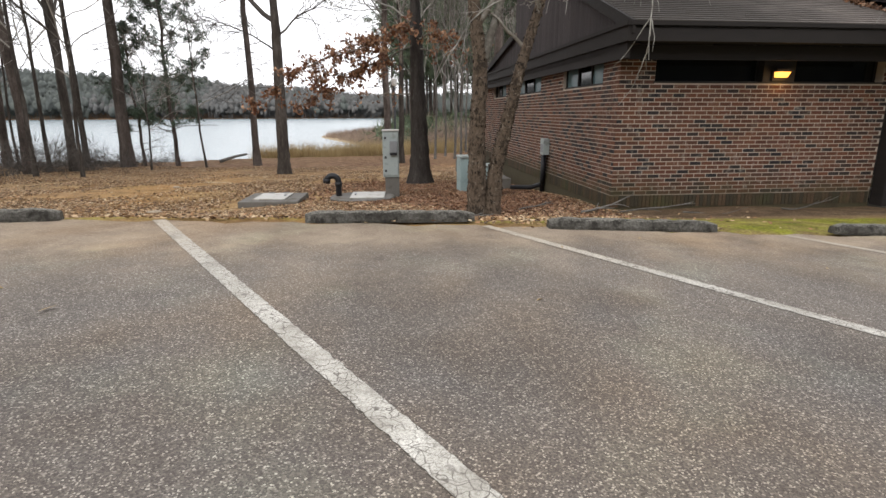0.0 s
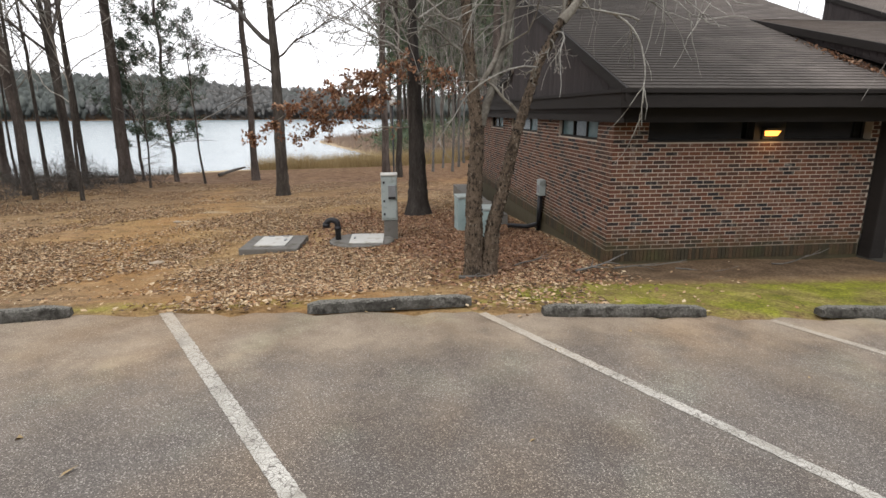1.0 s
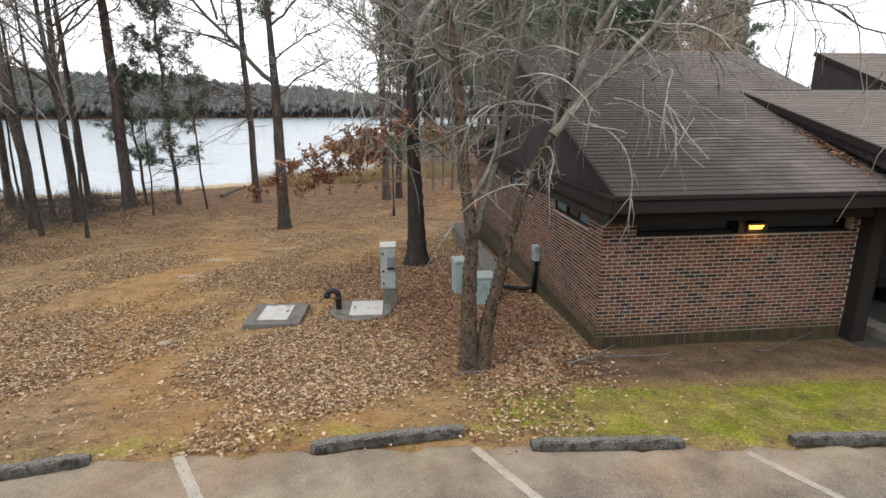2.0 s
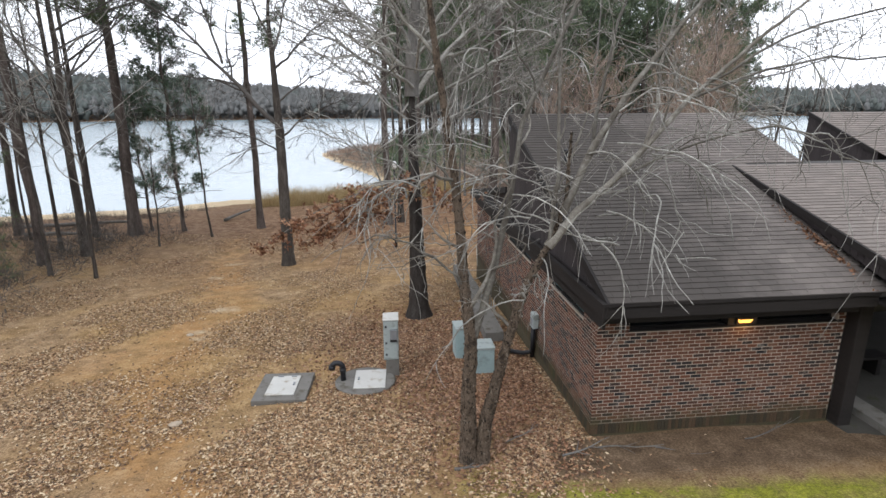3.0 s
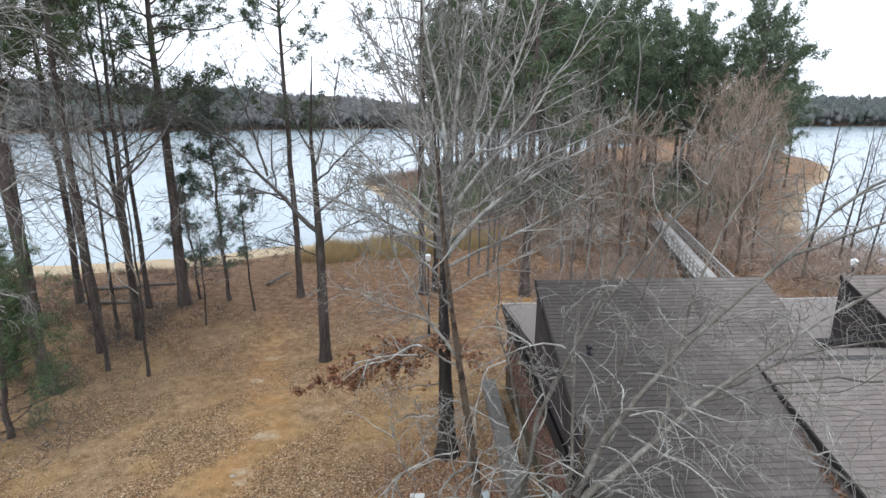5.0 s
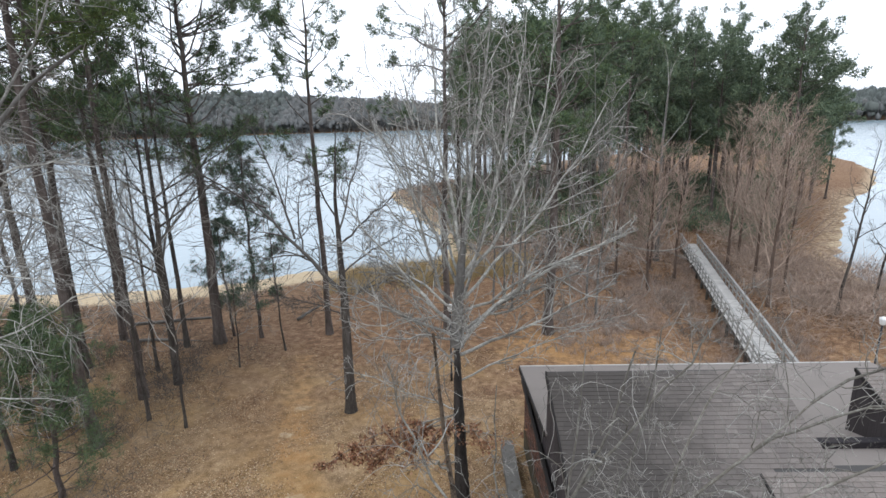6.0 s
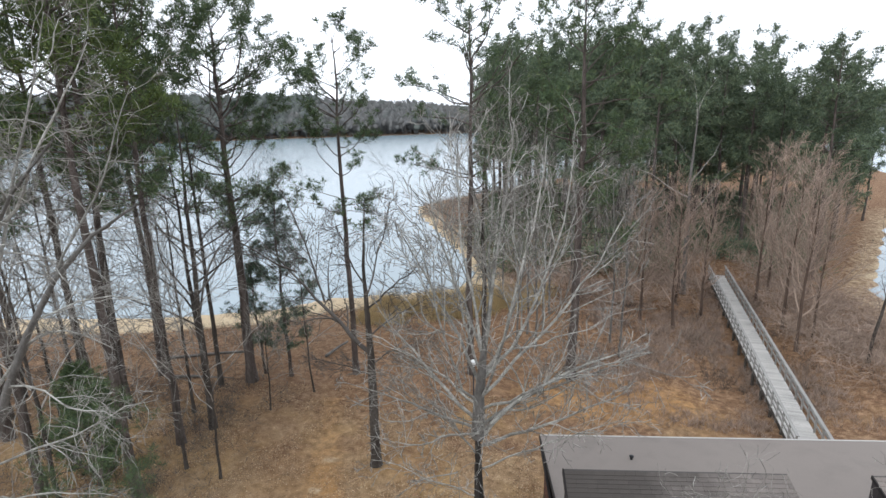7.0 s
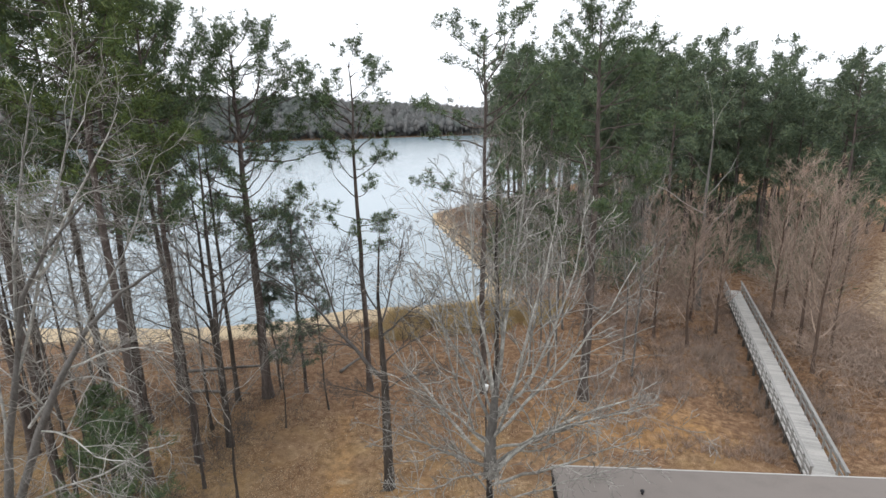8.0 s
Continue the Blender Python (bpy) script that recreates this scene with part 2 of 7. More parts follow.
M_BARK_PINE = surf("pine_bark", [(0.022, 0.018, 0.016), (0.092, 0.074, 0.064), (0.20, 0.168, 0.148)], 3.5, 30, 0.95, 1.0, 0.04, stretch=(1, 1, 0.3))
M_BARK_BLACK = surf("black_furrowed_bark", [(0.011, 0.009, 0.008), (0.036, 0.03, 0.026), (0.075, 0.066, 0.058)], 4, 22, 0.95, 1.0, 0.05, stretch=(1, 1, 0.25), stain=(0.10, 0.095, 0.085), stain_at=(0.63, 0.74))
M_BARK_OAK = surf("dark_furrowed_bark", [(0.02, 0.0165, 0.014), (0.062, 0.052, 0.044), (0.14, 0.125, 0.109)], 4, 22, 0.95, 1.0, 0.05, stretch=(1, 1, 0.25))
M_BARK_BIRCH = surf("peeling_brown_bark", [(0.018, 0.013, 0.009), (0.07, 0.051, 0.036), (0.16, 0.12, 0.086), (0.03, 0.022, 0.015), (0.09, 0.069, 0.05)], 5, 30, 0.95, 1.0, 0.05, stretch=(1, 1, 0.6))
M_BARK_GREY = surf("grey_bark", [(0.07, 0.063, 0.055), (0.14, 0.13, 0.118), (0.2, 0.19, 0.175)], 2, 16, 0.95, 0.6, 0.02, stretch=(1, 1, 0.4))
M_LICHEN = surf("lichen_whitened_bark", [(0.10, 0.092, 0.08), (0.29, 0.28, 0.25), (0.56, 0.55, 0.50)], 3.0, 16, 0.95, 0.6, 0.02, rand="island", spread=0.3)
M_LIMB = surf("grey_brown_limb_bark", [(0.068, 0.058, 0.046), (0.165, 0.15, 0.125), (0.34, 0.33, 0.29)], 3.0, 14, 0.95, 0.6, 0.02, rand="island", spread=0.35)
M_FLAKE = piece_mat("curled_bark_flakes", [(0.016, 0.012, 0.009), (0.08, 0.06, 0.044), (0.24, 0.20, 0.155), (0.03, 0.022, 0.016), (0.14, 0.11, 0.082)], "island")
M_TWIG = surf("lichen_grey_twig", [(0.11, 0.10, 0.085), (0.23, 0.215, 0.19), (0.42, 0.405, 0.375)], 2.2, 11, 0.95, 0.4, rand="island", spread=0.45)
M_BARK_BROWN = surf("brown_stringy_bark", [(0.05, 0.035, 0.027), (0.10, 0.07, 0.053), (0.14, 0.10, 0.078)], 2, 16, 0.95, 0.6, 0.02, stretch=(1, 1, 0.3))
M_TWIG_BROWN = surf("brown_twig", [(0.20, 0.15, 0.118), (0.34, 0.26, 0.205), (0.26, 0.2, 0.158)], 0.4, 6, 0.95, 0.2, rand="island", spread=0.35)
M_TWIG_DARK = surf("dark_grey_twig", [(0.06, 0.053, 0.047), (0.11, 0.10, 0.09)], 0.6, 8, 0.95, 0.2, rand="island", spread=0.3)


def leafy(name, cols, rough=0.6, trans=0.25):
    m = piece_mat(name, cols, "island", 9.0, rough, 0.0)
    p = m.node_tree.nodes["Principled BSDF"]
    p.inputs["Subsurface Weight"].default_value = 0.0
    return m


M_NEEDLE = leafy("pine_needles", [(0.06, 0.097, 0.042), (0.082, 0.125, 0.054), (0.105, 0.147, 0.062), (0.05, 0.08, 0.042), (0.125, 0.155, 0.06), (0.076, 0.114, 0.06)])
M_NEEDLE_YEL = leafy("yellowish_pine_needles", [(0.085, 0.125, 0.032), (0.115, 0.155, 0.04), (0.07, 0.105, 0.035), (0.06, 0.09, 0.03), (0.14, 0.17, 0.05)])
M_NEEDLE_BLUE = leafy("young_pine_needles", [(0.075, 0.115, 0.075), (0.09, 0.135, 0.088), (0.062, 0.098, 0.066), (0.11, 0.15, 0.095)])
M_OAKLEAF = leafy("russet_oak_leaves", [(0.21, 0.092, 0.045), (0.27, 0.135, 0.07), (0.15, 0.065, 0.036), (0.36, 0.21, 0.12)])
M_LITTER = leafy("fallen_leaves", [(0.30, 0.185, 0.092), (0.41, 0.275, 0.15), (0.19, 0.11, 0.056), (0.49, 0.345, 0.20), (0.34, 0.185, 0.092), (0.57, 0.45, 0.295), (0.07, 0.043, 0.028), (0.20, 0.115, 0.062), (0.45, 0.325, 0.20), (0.10, 0.062, 0.04)], 0.7)
M_REDLEAF = leafy("red_brown_leaf_drift", [(0.24, 0.12, 0.065), (0.30, 0.165, 0.095), (0.15, 0.075, 0.042), (0.10, 0.055, 0.035), (0.36, 0.23, 0.15)], 0.7)
M_STRAW = leafy("tan_marsh_grass", [(0.44, 0.33, 0.17), (0.52, 0.41, 0.23), (0.36, 0.26, 0.13), (0.40, 0.31, 0.14)], 0.8)
M_MOSSBLADE = leafy("bright_moss", [(0.21, 0.225, 0.027), (0.29, 0.30, 0.037), (0.15, 0.155, 0.022), (0.36, 0.36, 0.05)], 0.9)
# Distance haze is put into these greyed, lightened colours.
M_FARWOOD_HAZE = leafy("far_woods", [(0.128, 0.129, 0.126), (0.136, 0.134, 0.128), (0.120, 0.122, 0.119), (0.131, 0.128, 0.122)], 0.9)
M_FARPINE_HAZE = leafy("far_pines", [(0.098, 0.109, 0.100), (0.105, 0.116, 0.104), (0.090, 0.101, 0.095)], 0.9)
# Normals bent to one direction flatten the shading, as haze would.
for far in (M_FARWOOD_HAZE, M_FARPINE_HAZE):
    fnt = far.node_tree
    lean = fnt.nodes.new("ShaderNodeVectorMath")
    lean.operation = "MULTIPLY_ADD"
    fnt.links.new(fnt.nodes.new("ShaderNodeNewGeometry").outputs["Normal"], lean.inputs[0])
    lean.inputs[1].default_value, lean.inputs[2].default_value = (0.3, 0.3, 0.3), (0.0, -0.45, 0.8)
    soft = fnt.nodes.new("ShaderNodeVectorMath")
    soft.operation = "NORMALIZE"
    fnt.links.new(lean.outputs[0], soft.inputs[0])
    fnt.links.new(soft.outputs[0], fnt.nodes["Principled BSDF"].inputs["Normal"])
# Needle greens greyed and lightened: haze over the peninsula put into the colour.
M_NEEDLE_WOOD = leafy("hazy_pine_needles", [(0.10, 0.135, 0.078), (0.13, 0.168, 0.092), (0.065, 0.095, 0.06), (0.16, 0.19, 0.10), (0.085, 0.118, 0.075)])


def ground_material():
    m, nt, p = blank("woodland_ground", 0.95, 0.0, 0.1)
    v = place_vec(nt)
    att = nt.nodes.new("ShaderNodeVertexColor")
    att.layer_name = "zone"
    sep = nt.nodes.new("ShaderNodeSeparateColor")
    nt.links.new(att.outputs["Color"], sep.inputs["Color"])
    fine, mid, big = noise_node(nt, v, 26, 6, 0.75), noise_node(nt, v, 2.4, 6, 0.65), noise_node(nt, v, 0.22, 4, 0.6)
    fac = math_node(nt, "ADD", math_node(nt, "MULTIPLY", fine, 0.6), math_node(nt, "MULTIPLY", mid, 0.4))
    litter = ramp_node(nt, fac, [(0.36, (0.085, 0.056, 0.032)), (0.5, (0.265, 0.175, 0.096)), (0.64, (0.48, 0.355, 0.22))])
    straw = ramp_node(nt, fac, [(0.36, (0.13, 0.08, 0.035)), (0.5, (0.32, 0.205, 0.092)), (0.64, (0.47, 0.33, 0.17))])
    red = ramp_node(nt, fac, [(0.34, (0.11, 0.064, 0.036)), (0.66, (0.29, 0.175, 0.10))])
    base = mix_node(nt, ramp_node(nt, big, [(0.42, (0, 0, 0)), (0.58, (1, 1, 1))]), litter, straw)
    base = mix_node(nt, ramp_node(nt, noise_node(nt, v, 0.11, 3, 0.6), [(0.5, (0, 0, 0)), (0.66, (0.7, 0.7, 0.7))]), base, red)
    sy = nt.nodes.new("ShaderNodeSeparateXYZ")
    nt.links.new(v, sy.inputs[0])
    inner = math_node(nt, "ADD", math_node(nt, "MULTIPLY", math_node(nt, "SUBTRACT", sy.outputs["Y"], 20.0), 0.06), math_node(nt, "MULTIPLY", math_node(nt, "SUBTRACT", noise_node(nt, v, 0.35, 5, 0.65), 0.5), 2.0))
    mould = ramp_node(nt, fac, [(0.36, (0.055, 0.034, 0.022)), (0.5, (0.15, 0.084, 0.049)), (0.62, (0.40, 0.265, 0.165))])
    base = mix_node(nt, ramp_node(nt, inner, [(0.1, (0, 0, 0)), (0.7, (0.88, 0.88, 0.88))]), base, mould)
    # Darker soil colour that carries the shade at the foot of the wall.
    darkened = ramp_node(nt, fac, [(0.36, (0.04, 0.029, 0.02)), (0.5, (0.115, 0.08, 0.052)), (0.64, (0.23, 0.165, 0.11))])
    base = mix_node(nt, ramp_node(nt, math_node(nt, "ADD", att.outputs["Alpha"], math_node(nt, "SUBTRACT", math_node(nt, "MULTIPLY", mid, 0.8), 0.55)), [(0.1, (0, 0, 0)), (0.7, (0.88, 0.88, 0.88))]), base, darkened)
    ragged = math_node(nt, "MULTIPLY", math_node(nt, "SUBTRACT", mid, 0.5), 1.5)
    sharp = {}
    for k in ("Red", "Green", "Blue"):
        e = math_node(nt, "ADD", sep.outputs[k], math_node(nt, "MULTIPLY", ragged, math_node(nt, "MULTIPLY", sep.outputs[k], 1.2)))
        sharp[k] = ramp_node(nt, e, [(0.3, (0, 0, 0)), (0.62, (1, 1, 1))])
    moss = ramp_node(nt, fac, [(0.36, (0.07, 0.062, 0.02)), (0.5, (0.19, 0.195, 0.028)), (0.62, (0.37, 0.365, 0.048))])
    bare = ramp_node(nt, noise_node(nt, v, 1.3, 6, 0.7), [(0.42, (0.55, 0.55, 0.55)), (0.56, (1, 1, 1))])
    sand = ramp_node(nt, fac, [(0.34, (0.36, 0.27, 0.165)), (0.66, (0.54, 0.44, 0.30))])
    patch = ramp_node(nt, noise_node(nt, v, 1.1, 5, 0.7), [(0.42, (0.35, 0.35, 0.35)), (0.6, (1, 1, 1))])
    clay = ramp_node(nt, fac, [(0.34, (0.22, 0.118, 0.046)), (0.55, (0.37, 0.215, 0.092)), (0.68, (0.48, 0.32, 0.17))])
    base = mix_node(nt, mix_node(nt, 1.0, sharp["Blue"], patch, "MULTIPLY"), base, clay)
    base = mix_node(nt, sharp["Green"], base, sand)
    base = mix_node(nt, mix_node(nt, 1.0, sharp["Red"], bare, "MULTIPLY"), base, moss)
    nt.links.new(base, p.inputs["Base Color"])
    bump_to(nt, p, fac, 0.9, 0.05)
    return m


def asphalt_material():
    m, nt, p = blank("worn_asphalt", 0.9, 0.0, 0.3)
    v = place_vec(nt)
    vor = nt.nodes.new("ShaderNodeTexVoronoi")
    vor.inputs["Scale"].default_value = 165
    nt.links.new(v, vor.inputs["Vector"])
    grain = noise_node(nt, v, 190, 4, 0.8)
    chip = nt.nodes.new("ShaderNodeSeparateColor")
    nt.links.new(vor.outputs["Color"], chip.inputs["Color"])
    speck = ramp_node(nt, chip.outputs["Red"], [(0.12, (0.072, 0.064, 0.058)), (0.5, (0.13, 0.116, 0.105)), (0.84, (0.19, 0.172, 0.154)), (0.93, (0.35, 0.325, 0.29)), (0.985, (0.54, 0.505, 0.45))])
    base = mix_node(nt, 0.2, speck, ramp_node(nt, grain, [(0.35, (0.08, 0.072, 0.067)), (0.65, (0.26, 0.235, 0.217))]))
    att = nt.nodes.new("ShaderNodeVertexColor")
    att.layer_name = "zone"
    sep = nt.nodes.new("ShaderNodeSeparateColor")
    nt.links.new(att.outputs["Color"], sep.inputs["Color"])
    mid, big = noise_node(nt, v, 1.7, 5, 0.65), noise_node(nt, v, 0.45, 4, 0.6)
    tan = mix_node(nt, 0.35, ramp_node(nt, mid, [(0.35, (0.27, 0.20, 0.135)), (0.65, (0.47, 0.37, 0.26))]), speck)
    silt = math_node(nt, "MULTIPLY", sep.outputs["Red"], math_node(nt, "ADD", math_node(nt, "MULTIPLY", mid, 1.2), 0.2))
    base = mix_node(nt, ramp_node(nt, silt, [(0.05, (0, 0, 0)), (0.65, (0.9, 0.9, 0.9))]), base, tan)
    base = mix_node(nt, ramp_node(nt, big, [(0.48, (0, 0, 0)), (0.68, (1, 1, 1))]), base, mix_node(nt, 1.0, base, (1.12, 1.01, 0.88), "MULTIPLY"))
    smudge = ramp_node(nt, noise_node(nt, v, 0.8, 5, 0.6), [(0.40, (0.82, 0.80, 0.78)), (0.56, (1, 1, 1))])
    base = mix_node(nt, 1.0, base, smudge, "MULTIPLY")
    pale = noise_node(nt, v, 1.15, 3, 0.5)
    base = mix_node(nt, ramp_node(nt, pale, [(0.55, (0, 0, 0)), (0.75, (1, 1, 1))]), base, mix_node(nt, 1.0, base, (1.25, 1.36, 1.3), "MULTIPLY"))
    nt.links.new(base, p.inputs["Base Color"])
    bump_to(nt, p, math_node(nt, "ADD", vor.outputs["Distance"], grain), 0.7, 0.006)
    return m


def paint_material():
    """Thick white road paint, crazed with fine cracks and worn to the stone."""
    m, nt, p = blank("cracked_white_road_paint", 0.8, 0.0, 0.3)
    v = place_vec(nt)
    warp = nt.nodes.new("ShaderNodeTexNoise")
    warp.inputs["Scale"].default_value = 9
    nt.links.new(v, warp.inputs["Vector"])
    wv = mix_node(nt, 0.16, v, warp.outputs["Color"], "ADD")
    cr = nt.nodes.new("ShaderNodeTexVoronoi")
    cr.feature = "DISTANCE_TO_EDGE"
    cr.inputs["Scale"].default_value = 21
    nt.links.new(wv, cr.inputs["Vector"])
    n, g = noise_node(nt, v, 4, 5, 0.65), noise_node(nt, v, 120, 4, 0.75)
    col = ramp_node(nt, n, [(0.35, (0.36, 0.34, 0.295)), (0.65, (0.68, 0.66, 0.60))])
    col = mix_node(nt, ramp_node(nt, g, [(0.44, (0, 0, 0)), (0.60, (0.75, 0.75, 0.75))]), col, (0.23, 0.21, 0.18))
    crack = ramp_node(nt, cr.outputs["Distance"], [(0.02, (0.95, 0.95, 0.95)), (0.065, (0, 0, 0))])
    crack = mix_node(nt, 1.0, crack, ramp_node(nt, noise_node(nt, v, 7, 4, 0.6), [(0.38, (0.3, 0.3, 0.3)), (0.52, (1, 1, 1))]), "MULTIPLY")
    col = mix_node(nt, crack, col, (0.13, 0.115, 0.10))
    sep = nt.nodes.new("ShaderNodeSeparateXYZ")
    nt.links.new(v, sep.inputs[0])
    far = math_node(nt, "ADD", math_node(nt, "MULTIPLY", math_node(nt, "SUBTRACT", sep.outputs["Y"], 3.6), 0.4), math_node(nt, "SUBTRACT", n, 0.5))
    col = mix_node(nt, ramp_node(nt, far, [(0.1, (0, 0, 0)), (0.9, (0.75, 0.75, 0.75))]), col, (0.36, 0.29, 0.21))
    nt.links.new(col, p.inputs["Base Color"])
    bump_to(nt, p, g, 0.6, 0.004)
    return m


def water_material():
    m, nt, p = blank("lake_water", 0.2, 0.0, 0.9)
    p.inputs["Base Color"].default_value = (0.225, 0.285, 0.31, 1)
    p.inputs["IOR"].default_value = 1.33
    v = place_vec(nt, (1, 1, 1))
    n = noise_node(nt, v, 0.9, 4, 0.6)
    w = noise_node(nt, v, 0.05, 3, 0.5)
    bump_to(nt, p, math_node(nt, "MULTIPLY", n, math_node(nt, "ADD", w, 0.2)), 0.8, 0.08)
    return m


def glass_material(name, tint):
    m, nt, p = blank(name, 0.08, 0.0, 0.35)
    p.inputs["Base Color"].default_value = (*tint, 1)
    return m


M_GROUND, M_ASPHALT, M_WATER, M_PAINT = ground_material(), asphalt_material(), water_material(), paint_material()
M_GLASS = glass_material("dark_window_glass", (0.008, 0.010, 0.011))
M_GLASS_PALE = surf("bluish_blind_behind_glass", [(0.09, 0.15, 0.16), (0.14, 0.2, 0.21)], 3, 9, 0.25, 0.0)
M_LAMPGLOW, _, _p = blank("lit_amber_lens", 0.4)
_p.inputs["Base Color"].default_value = (0.55, 0.28, 0.07, 1)
_p.inputs["Emission Color"].default_value = (1.0, 0.43, 0.07, 1)
_p.inputs["Emission Strength"].default_value = 2.6
M_LANTERN = surf("white_lantern_glass", [(0.6, 0.6, 0.58), (0.7, 0.7, 0.68)], 3, 20, 0.35, 0.0)


# ---- mesh helpers ----
class Build:
    """Gathers corners and faces of one mesh."""

    def __init__(self):
        self.v, self.f, self.n = [], [], 0

    def add(self, verts, faces):
        self.v.append(np.asarray(verts, float).reshape(-1, 3))
        self.f.extend([tuple(int(i) + self.n for i in q) for q in faces])
        self.n += len(self.v[-1])
        return self

    def box(self, lo, hi, m=None, taper=0.0):
        (a, b, c), (d, e, g) = lo, hi
        t = taper
        vs = [(a, b, c), (d, b, c), (d, e, c), (a, e, c), (a + t, b + t, g), (d - t, b + t, g), (d - t, e - t, g), (a + t, e - t, g)]
        if m is not None:
            vs = [m @ Vector(q) for q in vs]
        return self.add(vs, [(3, 2, 1, 0), (4, 5, 6, 7), (0, 1, 5, 4), (1, 2, 6, 5), (2, 3, 7, 6), (3, 0, 4, 7)])

    def tube(self, pts, radii, sides=6, cap=True):
        pts, radii = np.asarray(pts, float), np.asarray(radii, float)
        k = len(pts)
        tan = np.gradient(pts, axis=0)
        tan /= np.linalg.norm(tan, axis=1)[:, None] + 1e-9
        ref = np.where(np.abs(tan[:, 2:3]) > 0.9, np.array([[1.0, 0, 0]]), np.array([[0, 0, 1.0]]))
        ref = np.repeat(ref[:1], k, 0) if abs(tan[0, 2]) < 0.9 or np.all(np.abs(tan[:, 2]) > 0.5) else ref
        a = np.cross(tan, ref)
        a /= np.linalg.norm(a, axis=1)[:, None] + 1e-9
        b = np.cross(tan, a)
        ang = np.arange(sides) * 2 * np.pi / sides
        ring = pts[:, None] + radii[:, None, None] * (np.cos(ang)[None, :, None] * a[:, None] + np.sin(ang)[None, :, None] * b[:, None])
        faces = []
        for i in range(k - 1):
            for j in range(sides):
                q = (j + 1) % sides
                faces.append((i * sides + j, i * sides + q, (i + 1) * sides + q, (i + 1) * sides + j))
        if cap:
            faces.append(tuple(range(sides))[::-1])
            faces.append(tuple((k - 1) * sides + j for j in range(sides)))
        return self.add(ring.reshape(-1, 3), faces)

    def mesh(self, name, mat, smooth=False):
        me = bpy.data.meshes.new(name)
        vs = np.concatenate(self.v) if self.v else np.zeros((0, 3))
        me.from_pydata(vs.tolist(), [], self.f)
        for x in (mat if isinstance(mat, (list, tuple)) else [mat]):
            me.materials.append(x)
        if smooth:
            me.polygons.foreach_set("use_smooth", [True] * len(me.polygons))
        me.update()
        return me

    def make(self, name, mat, parent=None, label="", smooth=False, kind=""):
        ob = new(name, self.mesh(name, mat, smooth))
        if parent:
            ob.parent = parent
        return tagged(ob, label, kind=kind)


def poly_mesh(name, verts, polys, mat, smooth=False):
    """A mesh from arrays: corners (n, 3) and faces (m, k) of one size."""
    me = bpy.data.meshes.new(name)
    m, k = polys.shape
    me.vertices.add(len(verts))
    me.vertices.foreach_set("co", np.ascontiguousarray(verts, float).reshape(-1))
    me.loops.add(m * k)
    me.loops.foreach_set("vertex_index", polys.reshape(-1))
    me.polygons.add(m)
    me.polygons.foreach_set("loop_start", np.arange(m) * k)
    me.materials.append(mat)
    me.update(calc_edges=True)
    if smooth:
        me.polygons.foreach_set("use_smooth", np.ones(m, bool))
    return me


def sweep(lines, sides):
    """Tapered tubes along many lines at once; sides by level. Corners and four-sided faces."""
    groups = {}
    for pts, rr, level in lines:
        groups.setdefault((len(pts), sides[min(level, len(sides) - 1)]), []).append((pts, rr))
    vs, qs, base = [], [], 0
    for (k, s), members in groups.items():
        p, r = np.array([m[0] for m in members], float), np.array([m[1] for m in members], float)
        tan = np.gradient(p, axis=1)
        tan /= np.linalg.norm(tan, axis=2)[..., None] + 1e-9
        steep = np.abs(tan[..., 2]).mean(1) > 0.75
        ref = np.where(steep[:, None], np.array([[1.0, 0.13, 0]]), np.array([[0.05, 0.02, 1.0]]))[:, None]
        a = np.cross(tan, ref)
        a /= np.linalg.norm(a, axis=2)[..., None] + 1e-9
        c = np.cross(tan, a)
        ang = np.arange(s) * 2 * np.pi / s
        ring = p[:, :, None] + r[:, :, None, None] * (np.cos(ang)[:, None] * a[:, :, None] + np.sin(ang)[:, None] * c[:, :, None])
        n = len(members)
        idx = base + np.arange(n * k * s).reshape(n, k, s)
        nxt = np.roll(idx, -1, 2)
        qs.append(np.stack([idx[:, :-1], nxt[:, :-1], nxt[:, 1:], idx[:, 1:]], -1).reshape(-1, 4))
        vs.append(ring.reshape(-1, 3))
        base += n * k * s
    return np.concatenate(vs), np.concatenate(qs)


def tri_mesh(name, verts, mat, size=3):
    """A mesh of loose triangles or quads from an array of corners (n, size, 3)."""
    verts = np.asarray(verts, float)
    n = len(verts)
    me = bpy.data.meshes.new(name)
    me.vertices.add(n * size)
    me.vertices.foreach_set("co", verts.reshape(-1))
    me.loops.add(n * size)
    me.loops.foreach_set("vertex_index", np.arange(n * size))
    me.polygons.add(n)
    me.polygons.foreach_set("loop_start", np.arange(n) * size)
    me.materials.append(mat)
    me.update(calc_edges=True)
    return me


def thing(name, label, category, m=None, group="", kind=""):
    ob = new(name)
    ob.empty_display_size = 0.2
    if m is not None:
        ob.matrix_world = m
    return tagged(ob, label, category, group, kind)


def bevelled(bm_box, width, segs=2):
    bm = bmesh.new()
    me = bpy.data.meshes.new("tmp")
    me.from_pydata(np.concatenate(bm_box.v).tolist(), [], bm_box.f)
    bm.from_mesh(me)
    bmesh.ops.bevel(bm, geom=bm.edges[:], offset=width, segments=segs, affect="EDGES", profile=0.6)
    out = Build()
    bm.verts.index_update()
    out.add([v.co[:] for v in bm.verts], [[v.index for v in f.verts] for f in bm.faces])
    bm.free()
    bpy.data.meshes.remove(me)
    return out


